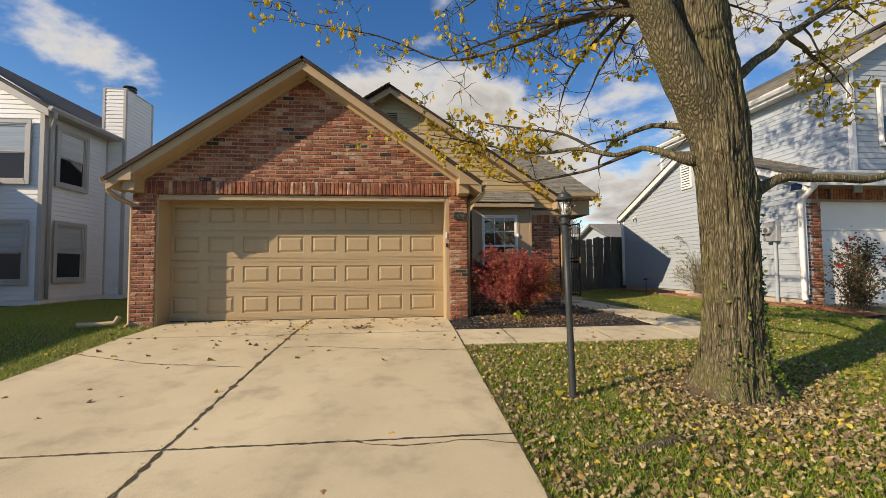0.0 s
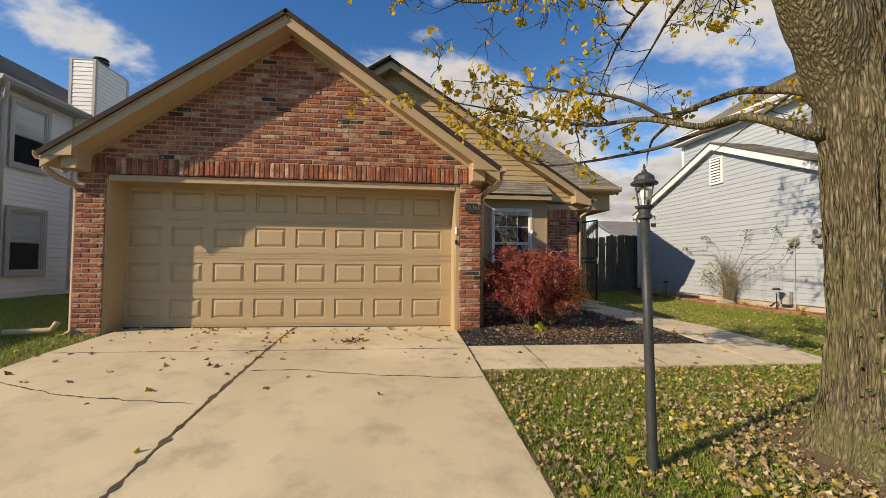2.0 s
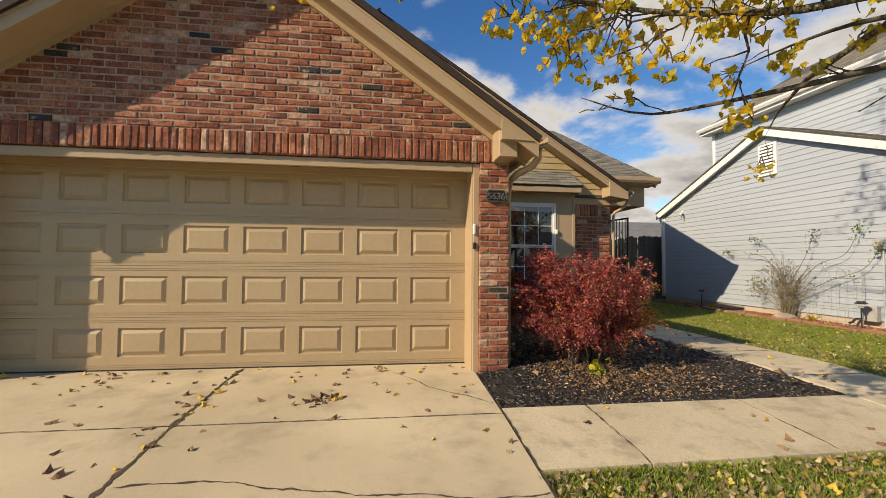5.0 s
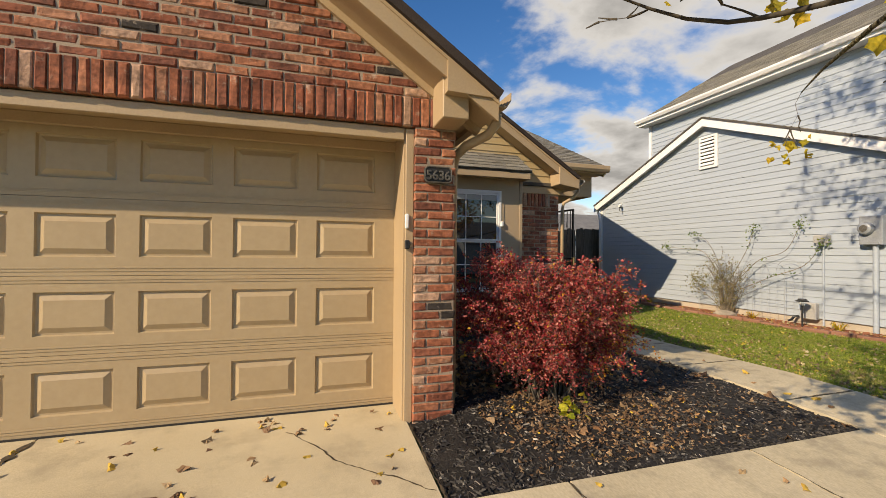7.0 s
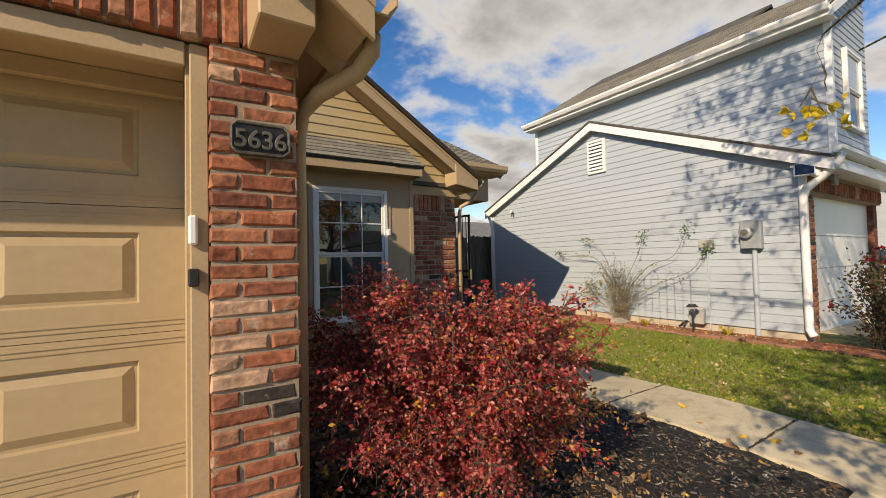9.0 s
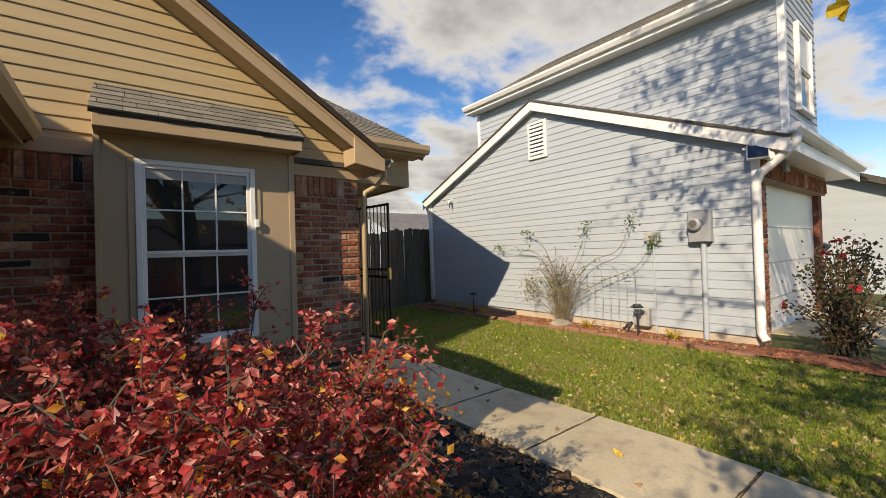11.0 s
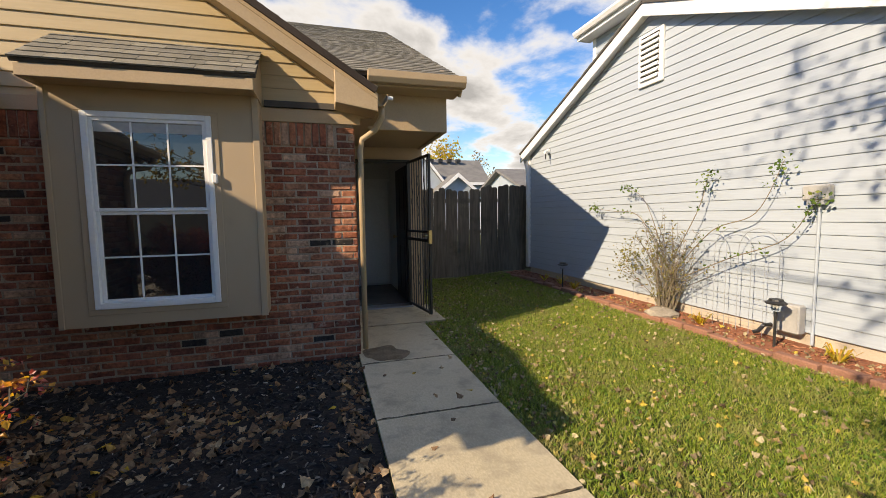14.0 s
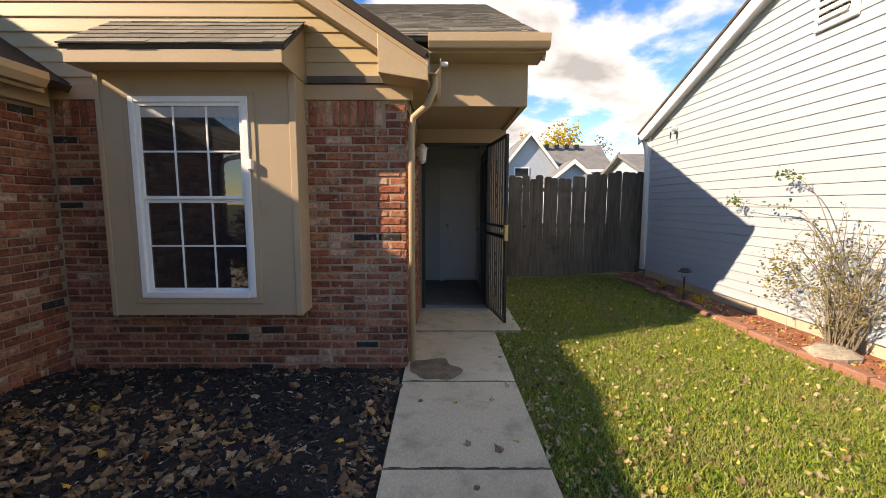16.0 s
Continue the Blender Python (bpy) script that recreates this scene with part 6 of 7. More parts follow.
M["barberry_gold"] = leaf_material("orange_leaf", [(0.0, (0.66, 0.26, 0.05)), (0.5, (0.72, 0.42, 0.06)), (0.8, (0.60, 0.18, 0.06)), (1.0, (0.70, 0.52, 0.09))], 0.45, 0.45, shine=(1.2, 1.3, 0.6))
strew("red_leaves", M["barberry"], red_spots, SMALL, 0.025, bush, 3.0)
strew("orange_leaves", M["barberry_gold"], backlit_spots, SMALL, 0.026, bush, 3.0, label="leaves coloured gold as if backlit, on the side away from the sun")
weed = thing("weed", 2.02, 6.98, 0.58, "small yellow-green weed at the foot of the red bush", "plant")
M["weed"] = leaf_material("weed_leaf", [(0.0, (0.34, 0.40, 0.04)), (0.5, (0.55, 0.56, 0.06)), (1.0, (0.66, 0.55, 0.05))], 0.5, 0.45)
strew("leaves", M["weed"], [Vector((2.02 + rnd.gauss(0, 0.05), 6.98 + rnd.gauss(0, 0.05), 0.62 + abs(rnd.gauss(0, 0.08)))) for _ in range(22)], MAPLE, 0.06, weed, 1.2)
Shape().tube([(2.02, 6.98, 0.57), (2.02, 6.98, 0.72)], 0.004, 5).ob("stem", M["green"], weed)

# ---- planting bed ----
bed = Shape()
bxs, bys = np.linspace(0.815, 4.07, 42), np.linspace(6.31, 10.44, 56)
X, Y = np.meshgrid(bxs, bys)
edge = np.minimum(np.minimum(X - 0.815, 4.07 - X), np.minimum(Y - 6.31, 10.44 - Y))
Zb = ground(X, Y) - 0.02 + 0.05 * np.clip(edge / 0.3, 0, 1) + nrs.normal(0, 0.006, X.shape)
bed.v = list(zip(X.ravel().tolist(), Y.ravel().tolist(), Zb.ravel().tolist()))
bed.f = [(j * 42 + i, j * 42 + i + 1, (j + 1) * 42 + i + 1, (j + 1) * 42 + i) for j in range(55) for i in range(41)]
bed_ob = tagged(bed.ob("planting_bed", M["mulch"], smooth=True), "planting bed of black mulch littered with leaves", "flower bed", kind="structure")


def bed_z(x, y):
    e = min(x - 0.815, 4.07 - x, y - 6.31, 10.44 - y)
    return float(ground(x, y)) - 0.02 + 0.05 * min(1, max(0, e / 0.3))


def chips(name, material, spots, size, parent=None):
    s = Shape()
    for p in spots:
        L, w, t = size * rnd.uniform(0.5, 1.6), size * rnd.uniform(0.2, 0.45), size * rnd.uniform(0.12, 0.3)
        m = Matrix.Translation(p) @ turned(rnd, 0.5)
        s.add([m @ Vector(v) for v in ((-L / 2, -w / 2, 0), (L / 2, -w / 3, 0), (L / 2, w / 2, 0), (-L / 2, w / 3, 0), (-L / 3, 0, t), (L / 3, 0, t))],
              [(0, 1, 5, 4), (1, 2, 5), (2, 3, 4, 5), (3, 0, 4)])
    o = s.ob(name, material, parent)
    o["kind"] = "stuff"
    return o


M["chip_black"] = leaf_material("black_chip", [(0, (0.006, 0.006, 0.006)), (0.5, (0.020, 0.018, 0.018)), (0.85, (0.06, 0.055, 0.05)), (0.96, (0.15, 0.135, 0.12)), (1, (0.42, 0.40, 0.36))], 0.7, 0.0)
M["chip_red"] = leaf_material("red_chip", [(0, (0.20, 0.07, 0.04)), (0.6, (0.33, 0.13, 0.07)), (1, (0.40, 0.19, 0.11))], 0.9, 0.0)
spots = []
while len(spots) < 15000:
    x, y = rnd.uniform(0.83, 4.05), 6.33 + 4.1 * rnd.random() ** 1.3
    spots.append((x, y, bed_z(x, y)))
tagged(chips("mulch_chips", M["chip_black"], spots, 0.035), "black bark chips on the planting bed", "mulch")


def scatter(x0, x1, y0, y1, n, lift, avoid=None, cluster=None):
    out = []
    while len(out) < n:
        x, y = rnd.uniform(x0, x1), rnd.uniform(y0, y1)
        if avoid and avoid(x, y):
            continue
        if cluster and rnd.random() > cluster(x, y):
            continue
        out.append((x, y, float(ground(x, y)) + lift))
    return out


litter = [(x, y, bed_z(x, y) + 0.012) for x, y, z in scatter(1.2, 4.04, 6.35, 10.3, 2700, 0, cluster=lambda x, y: 0.95 if 7.6 < y < 9.7 and x < 3.1 + 0.5 * math.sin(y * 5) else 0.9 if abs(x - 4.05) < 0.2 else 0.5 if math.hypot(x - 2.3, y - 7.1) < 0.8 else 0.12)]
small = [(x, y, bed_z(x, y) + 0.012) for x, y, z in scatter(1.3, 3.9, 6.4, 7.7, 2300, 0, cluster=lambda x, y: math.exp(-((x - 2.2) ** 2 + (y - 6.95) ** 2) / 0.5) + 0.07)]
tagged(strew("leaf_litter", M["bed_leaf"], small, OVAL, 0.030, None, 0.7, 0.6), "small dry brown leaves under the red bush", "leaves")
litter = [p for p in litter if p[1] > 7.5 or rnd.random() < 0.2]
tagged(strew("leaf_litter", M["bed_leaf"], litter, CRUMPLED, 0.066, None, 0.75, 1.2), "dry brown and yellow leaves lying on black mulch", "leaves")

# red mulch bed along the white house
rb = sheet("planting_bed", np.linspace(7.72, 8.24, 8), np.linspace(6.2, 14.9, 60), 0.0, M["mulch_red"], None, 0.006)
tagged(rb, "narrow bed of red mulch along the white house", "flower bed", kind="structure")
chips("mulch_chips", M["chip_red"], [(x, y, z) for x, y, z in scatter(7.72, 8.18, 6.3, 14.8, 2600, 0.0)], 0.04, rb)
edging = thing("edging", 7.7, 11, 0.65, "broken red concrete edging strips beside the mulch", "edging")
y = 7.6
while y < 14.2:
    L = rnd.uniform(0.28, 0.36)
    x = 7.70 + rnd.uniform(-0.02, 0.02)
    Shape().box(x - 0.05, x + 0.05, y, y + L, float(ground(x, y)) - 0.06, float(ground(x, y)) + 0.035 + rnd.uniform(-0.02, 0.02)).ob("edging_stone", M["edging"], edging, bevel=0.012)
    y += L + 0.012
rock = Shape().lathe(0, 0, [(0.10, -0.03), (0.21, 0.0), (0.22, 0.05), (0.16, 0.09), (0.05, 0.105)], 11)
rock.v = [(x * 0.95 + rnd.uniform(-.02, .02), y * 0.85 + rnd.uniform(-.015, .015), z + rnd.uniform(-.012, .012)) for x, y, z in rock.v]
ro = rock.ob("rock", M["stone"], None, smooth=False)
ro.location = (7.84, 10.42, 0.66)
tagged(ro, "flat pale boulder in the red mulch", "rock")

# rambling rose on wire hoops
rose = thing("rose_bush", 7.98, 10.3, 0.67, "straggly climbing rose with few leaves on a white wall", "bush")
rs = Shape()
rose_leaves, tip_leaves = [], []
for k in range(50):
    a = rnd.uniform(-1, 1) * rnd.random() ** 0.25
    h = rnd.uniform(0.55, 1.25) * (1 - 0.25 * abs(a))
    foot = (7.98 + rnd.uniform(-.06, .06), 10.5 + rnd.uniform(-.09, .09), 0.66)
    e = Vector((8.0 + rnd.uniform(-0.36, 0.10), 10.5 + a * rnd.uniform(0.5, 0.95), 0.66 + h))
    mid = (foot[0] + rnd.uniform(-0.05, 0.03), foot[1] + (e.y - foot[1]) * 0.36 + rnd.gauss(0, 0.04), 0.66 + h * 0.52)
    p, r = smooth_path([(*foot, 0.006), (*mid, 0.0042), (*e, 0.0018)], 0.07)
    rs.tube(p, r, 5, False)
    for i in range(3, len(p)):
        for _ in range(1):
            if rnd.random() < 0.8:
                v = Vector((rnd.uniform(-0.8, 0.4), rnd.uniform(-1, 1), rnd.uniform(-0.2, 0.9))).normalized() * rnd.uniform(0.06, 0.22)
                q = Vector(p[i]) + v
                rs.tube([p[i], Vector(p[i]) + v * 0.5 + Vector((0, 0, 0.01)), q], [0.0024, 0.0018, 0.001], 3, False)
                for _ in range(rnd.choice((0, 1, 2, 4)) + (3 if a > 0.35 else 0)):
                    rose_leaves.append(Vector(p[i]) + v * rnd.uniform(0.5, 1.1) + Vector((rnd.gauss(0, 0.014), rnd.gauss(0, 0.014), rnd.gauss(0, 0.014))))
for keys in ([(7.98, 10.4, 1.2, .007), (8.0, 9.9, 1.75, .006), (8.05, 9.45, 1.95, .005), (8.05, 9.2, 2.45, .003)], [(7.98, 10.4, 1.1, .007), (8.0, 9.7, 1.45, .006), (8.05, 9.15, 1.7, .005), (8.05, 8.9, 2.1, .003)],
             [(7.98, 10.5, 1.2, .007), (8.0, 11.0, 1.9, .006), (8.0, 11.6, 2.0, .004), (8.0, 12.1, 2.05, .003)], [(7.98, 10.4, 1.4, .006), (8.02, 10.1, 2.0, .005), (8.05, 10.0, 2.42, .003)], [(7.98, 10.5, 1.3, .006), (8.0, 10.9, 2.1, .004), (8.0, 11.3, 2.35, .003)]):
    p, r = smooth_path(keys, 0.07)
    rs.tube(p, r, 5, False)
    for q in p[-4:]:
        for _ in range(11):
            tip_leaves.append(Vector(q) + Vector((rnd.gauss(0, 0.035), rnd.gauss(0, 0.05), rnd.gauss(0, 0.04))))
    for q in p[8:-4]:
        if rnd.random() < 0.35:
            tip_leaves += [Vector(q) + Vector((rnd.gauss(0, 0.02), rnd.gauss(0, 0.03), rnd.gauss(0, 0.03))) for _ in range(3)]
for _ in range(340):
    rose_leaves.append(Vector((7.92 + rnd.gauss(0, 0.06), 11.12 + rnd.gauss(0, 0.12), 1.30 + rnd.gauss(0, 0.12))))
M["cane"] = material("dry_cane", (0.15, 0.12, 0.085), (0.28, 0.235, 0.17), 0.85, 60, 6, 0.5)
rs.ob("cane_growth", M["cane"], rose)["kind"] = "stuff"
M["rose_leaf"] = leaf_material("rose_leaf", [(0, (0.14, 0.15, 0.05)), (0.5, (0.27, 0.26, 0.08)), (0.85, (0.40, 0.34, 0.10)), (1, (0.20, 0.09, 0.05))])
strew("leaves", M["rose_leaf"], rose_leaves, OVAL, 0.030, rose, 3.0)
strew("tip_leaves", M["green"], tip_leaves, OVAL, 0.038, rose, 3.0, label="dark green leaves at the cane tips")
hoops = thing("trellis", 8.05, 9.6, 0.66, "wire hoop trellis standing before the white siding", "trellis")
for y0 in (9.20, 9.48, 9.76, 10.75):
    pts = [(8.06, y0, 0.62), (8.06, y0, 1.55)] + [(8.06, y0 + 0.21 - 0.21 * math.cos(t), 1.55 + 0.24 * math.sin(t)) for t in np.linspace(0.25, 2.9, 11)] + [(8.06, y0 + 0.42, 1.55), (8.06, y0 + 0.42, 0.62)]
    Shape().tube(pts, 0.0032, 5).ob("wire", M["grey_metal"], hoops)
for z in (0.80, 1.05, 1.30, 1.52):
    Shape().tube([(8.06, 9.20, z), (8.06, 10.18, z)], 0.0022, 5).ob("wire", M["grey_metal"], hoops)
for y0 in (9.34, 9.62, 9.90, 10.04):
    Shape().tube([(8.06, y0, 0.62), (8.06, y0, 1.60)], 0.0022, 5).ob("wire", M["grey_metal"], hoops)
# dark rose shrub by the neighbour's garage
shrub = thing("bush", 8.45, 6.95, 0.62, "dark leafy rose shrub with a few red flowers", "bush")
ss, sl_, fl = Shape(), [], []
for k in range(46):
    a, el = rnd.uniform(0, 6.283), rnd.uniform(0.35, 1.5)
    e = Vector((8.5 + 0.75 * math.cos(a) * math.cos(el), 6.95 + 0.6 * math.sin(a) * math.cos(el), 0.66 + 0.15 + 1.15 * math.sin(el) * rnd.uniform(0.8, 1.05)))
    p, r = smooth_path([(8.45 + rnd.gauss(0, .07), 6.95 + rnd.gauss(0, .07), 0.60, 0.008), (*(Vector((8.45, 6.95, 0.6)).lerp(e, 0.5) + Vector((0, 0, 0.15))), 0.006), (*e, 0.003)], 0.08)
    ss.tube(p, r, 5, False)
    for q in p[3:]:
        for _ in range(5):
            sl_.append(Vector(q) + Vector((rnd.gauss(0, 0.075), rnd.gauss(0, 0.075), rnd.gauss(0, 0.075))))
    if k % 7 == 0:
        fl += [e + Vector((rnd.gauss(0, .016), rnd.gauss(0, .016), rnd.gauss(0, .016))) for _ in range(14)]
ss.ob("cane_growth", M["twig"], shrub)["kind"] = "stuff"
M["dark_leaf"] = leaf_material("dark_leaf", [(0, (0.06, 0.075, 0.03)), (0.6, (0.12, 0.11, 0.05)), (1, (0.22, 0.09, 0.06))])
strew("leaves", M["dark_leaf"], sl_, OVAL, 0.05, shrub, 3.0)
strew("flowers", M["rose"], fl, OVAL, 0.055, shrub, 3.0, label="red rose blooms")
# small yellowing plants in the red bed
for k, (x, y) in enumerate(((7.93, 9.95), (7.9, 12.4), (7.95, 12.9), (7.9, 13.4), (7.92, 8.6))):
    pl = thing("plant", x, y, 0.66, "low yellowing plant in red mulch", "plant", "plants in the red bed")
    bl = Shape()
    for _ in range(34):
        a, L = rnd.uniform(0, 6.28), rnd.uniform(0.08, 0.22)
        v = Vector((math.cos(a) * rnd.uniform(0.3, 0.8), math.sin(a) * rnd.uniform(0.3, 0.8), 0.7))
        w = Vector((-math.sin(a), math.cos(a), 0)) * 0.008
        b = Vector((x, y, 0.66))
        t = b + v * L
        bl.add([b - w, b + w, t + w * 0.8 + Vector((0, 0, 0)), t - w * 0.8, t + v * L * 0.3 - Vector((0, 0, L * 0.45))], [(0, 1, 2, 3), (3, 2, 4)])
    bl.ob("foliage", M["maple"], pl)["kind"] = "stuff"

# ---- fittings on the white wall ----
W = NX - 0.018
meter = thing("electric_meter", W, 8.3, 2.25, "grey electric meter box with round glass dial on white siding", "meter")
Shape().box(W - 0.11, W, 8.16, 8.44, 2.02, 2.46).ob("box", M["grey_metal"], meter, bevel=0.01)
dial = Shape().lathe(0, 0, [(0.095, 0), (0.095, 0.03), (0.085, 0.07), (0.06, 0.085), (0.0, 0.09)], 20).ob("dial", M["grey_metal"], meter)
dial.matrix_basis = Matrix.Translation((W - 0.11, 8.34, 2.27)) @ pose(0, 0, 0, 0, -90)
dial.matrix_parent_inverse = meter.matrix_basis.inverted()
face = Shape().lathe(0, 0, [(0.05, 0.08), (0.05, 0.094), (0.0, 0.096)], 16).ob("face", M["pewter"], meter)
face.matrix_basis = Matrix.Translation((W - 0.11, 8.34, 2.27)) @ pose(0, 0, 0, 0, -90)
face.matrix_parent_inverse = meter.matrix_basis.inverted()
Shape().tube([(W - 0.045, 8.27, 2.02), (W - 0.045, 8.27, 0.70)], 0.035, 12).ob("conduit", M["siding_white"], meter, "white painted conduit")
Shape().box(W - 0.13, W - 0.11, 8.2, 8.4, 2.03, 2.07).ob("lip", M["grey_metal"], meter)
tb = thing("telephone_box", W, 8.97, 2.13, "grey plastic telephone box with a cable to the ground", "utility box")
Shape().box(W - 0.08, W, 8.85, 9.07, 2.06, 2.20).ob("box", M["grey_trim"], tb, bevel=0.012)
Shape().box(W - 0.07, W, 8.89, 9.03, 2.02, 2.06).ob("lower_lip", M["grey_metal"], tb)
Shape().tube([(W - 0.02, 8.95, 2.03), (W - 0.02, 8.95, 0.70)], 0.014, 8).ob("cable", M["siding_white"], tb)
wb = thing("utility_box", W, 9.12, 0.9, "pale grey plastic box low on white siding", "utility box")
Shape().box(W - 0.10, W, 9.02, 9.26, 0.78, 1.06).ob("box", M["grey_trim"], wb, bevel=0.012)
tapo = thing("hose_tap", W - 0.1, 9.3, 0.78, "dark garden tap and hose end near the ground", "tap")
Shape().tube([(W, 9.34, 0.80), (W - 0.1, 9.34, 0.80), (W - 0.14, 9.36, 0.74), (W - 0.16, 9.4, 0.72)], 0.02, 8).ob("spout", M["iron"], tapo)
solar = thing("solar_floodlight", W, 7.62, 3.08, "white solar floodlight with a dark panel under the eave", "flood light")
Shape().box(W - 0.10, W, 7.58, 7.62, 3.02, 3.07).ob("bracket", M["white"], solar)
so = Shape().box(-0.012, 0.012, -0.10, 0.10, -0.085, 0.085).ob("panel", M["glass"], solar, "dark solar panel")
so.matrix_basis = Matrix.Translation((W - 0.16, 7.60, 3.10)) @ pose(0, 0, 0, 0, 25, 15)
so.matrix_parent_inverse = solar.matrix_basis.inverted()
sf = Shape().box(-0.02, 0.02, -0.115, 0.115, -0.10, 0.10).ob("frame", M["white"], solar, bevel=0.005)
sf.matrix_basis = Matrix.Translation((W - 0.137, 7.606, 3.095)) @ pose(0, 0, 0, 0, 25, 15)
sf.matrix_parent_inverse = solar.matrix_basis.inverted()
Shape().lathe(W - 0.08, 7.50, [(0.03, 2.98), (0.05, 3.0), (0.05, 3.06), (0.03, 3.08)], 12).ob("lamp_head", M["white"], solar)
cctv = thing("security_camera", W, 13.7, 3.2, "small white security camera on the siding", "camera")
Shape().box(W - 0.05, W, 13.68, 13.76, 3.18, 3.26).ob("base", M["white"], cctv, bevel=0.006)
Shape().tube([(W - 0.04, 13.70, 3.22), (W - 0.16, 13.62, 3.18)], 0.028, 10).ob("body", M["white"], cctv)
Shape().tube([(W - 0.14, 13.62, 3.18), (W - 0.14, 13.62, 3.05)], 0.010, 6).ob("cable", M["iron"], cctv)
path_light = thing("path_light", 7.88, 9.09, 0.66, "black stake solar path light in red mulch", "path light", "path lights in the red bed")
Shape().lathe(7.88, 9.09, [(0.012, 0.60), (0.012, 1.02)], 8).ob("stake", M["iron"], path_light)
Shape().lathe(7.88, 9.09, [(0.035, 1.02), (0.045, 1.09)], 10).ob("lens", M["clear"], path_light)
Shape().lathe(7.88, 9.09, [(0.085, 1.088), (0.09, 1.10), (0.06, 1.118), (0.055, 1.135), (0.01, 1.14)], 14).ob("cap", M["iron"], path_light)
copy_thing(path_light, pose(7.80, 12.6, 0.64))

M["stain"] = material("damp_concrete", (0.095, 0.07, 0.042), (0.27, 0.21, 0.135), 0.7, 60, 9, 0.4)
# ---- what lies on the paving ----
def crack(name, pts, width, parent):
    p, _ = smooth_path([(x, y, 0, 0.01) for x, y in pts], 0.022)
    vs, n = [], len(p)
    for i, (x, y, _) in enumerate(p):
        d = Vector(p[min(i + 1, n - 1)]) - Vector(p[max(i - 1, 0)])
        o = Vector((-d.y, d.x, 0)).normalized()
        w = width * (0.15 + 1.9 * abs(noise.noise(Vector((x * 11, y * 11, 1))))) * (0.3 + 0.7 * min(1, min(i, n - 1 - i) / 3)) + 0.001
        c = Vector((x, y, 0)) + o * ((0.012 if name == "dirt_seam" else 0.03) * noise.noise(Vector((x * 6, y * 6, 5))) + 0.010 * noise.noise(Vector((x * 25, y * 25, 2))))
        for s in (-1, 1):
            q = c + o * w * s
            vs.append((q.x, q.y, float(ground(-1.6, q.y)) + 0.0035))
    s = Shape().add(vs, [(2 * i, 2 * i + 1, 2 * i + 3, 2 * i + 2) for i in range(n - 1)])
    return s.ob(name, M["joint"], parent)


crack("crack", [(-1.55, 5.50), (-1.1, 5.50), (-0.5, 5.36), (0.1, 5.26), (0.40, 5.20), (0.78, 5.20)], 0.007, driveway)
crack("crack", [(-3.95, 5.45), (-3.4, 5.2), (-2.8, 4.95), (-2.2, 4.82), (-1.7, 4.72)], 0.008, driveway)
crack("crack", [(-0.05, 7.3), (0.15, 7.05), (0.32, 6.80), (0.52, 6.62), (0.78, 6.42)], 0.005, driveway)
crack("crack", [(-0.4, 2.99), (0.0, 2.87), (0.4, 2.90), (0.79, 2.84)], 0.006, driveway)
crack("dirt_seam", [(-1.6, -0.5), (-1.61, 1), (-1.59, 2.5), (-1.6, 3.5), (-1.61, 5), (-1.6, 6.3), (-1.6, 7.6)], 0.022, driveway)
crack("dirt_seam", [(-3.9, 2.97), (-3, 2.97), (-2.2, 2.97), (-1.6, 2.97)], 0.010, driveway)
crack("dirt_seam", [(-1.6, 2.97), (-0.6, 2.97), (0.2, 2.97), (0.79, 2.97)], 0.009, driveway)
crack("dirt_seam", [(-3.9, 6.2), (-2.5, 6.2), (-1.0, 6.2), (0.0, 6.2), (0.79, 6.2)], 0.0045, driveway)
for x in (1.5225, 2.9025):
    crack("dirt_seam", [(x, 5.44), (x, 5.8), (x, 6.29)], 0.006, pavement)
for y in (6.854, 7.974, 9.017, 10.127, 11.447):
    crack("dirt_seam", [(4.09, y), (4.4, y), (4.7, y), (4.99, y)], 0.008, pavement)
crack("dirt_seam", [(0.80, 0.0), (0.795, 2), (0.80, 4), (0.80, 5.4), (0.80, 6.3), (0.80, 7.2)], 0.009, driveway)
for name_, x, y, a, b in (("stain", 4.31, 10.36, 0.215, 0.25),):
    st = Shape()
    st.v = [(x, y, float(ground(x, y)) + 0.0032)] + [(x + a * math.cos(t) * (1 + 0.5 * noise.noise(Vector((math.cos(t) * 1.5, math.sin(t) * 1.5, x)))), y + b * math.sin(t) * (1 + 0.5 * noise.noise(Vector((math.cos(t) * 1.5, math.sin(t) * 1.5, x)))), 0) for t in np.linspace(0, 6.2832, 31)[:-1]]
    st.v = [(u, v, float(ground(x, v)) + 0.0032) for u, v, w in st.v]
    st.f = [(0, 1 + i, 1 + (i + 1) % 30) for i in range(30)]
    st.ob(name_, M["stain"], pavement)
drive_leaf = [Shape().add(*leaf_shape(MAPLE, 1.0, 0.7, 200 + k)).mesh("fallen_leaf", material("dry_leaf_%s" % "abcde"[k], *(((0.10, 0.05, 0.03), (0.2, 0.11, 0.06)), ((0.24, 0.14, 0.07), (0.36, 0.23, 0.12)), ((0.3, 0.2, 0.1), (0.45, 0.32, 0.18)), ((0.16, 0.09, 0.05), (0.28, 0.17, 0.09)), ((0.45, 0.28, 0.05), (0.6, 0.4, 0.07)))[k], 0.8, 60, 20, 0.3)) for k in range(5)]
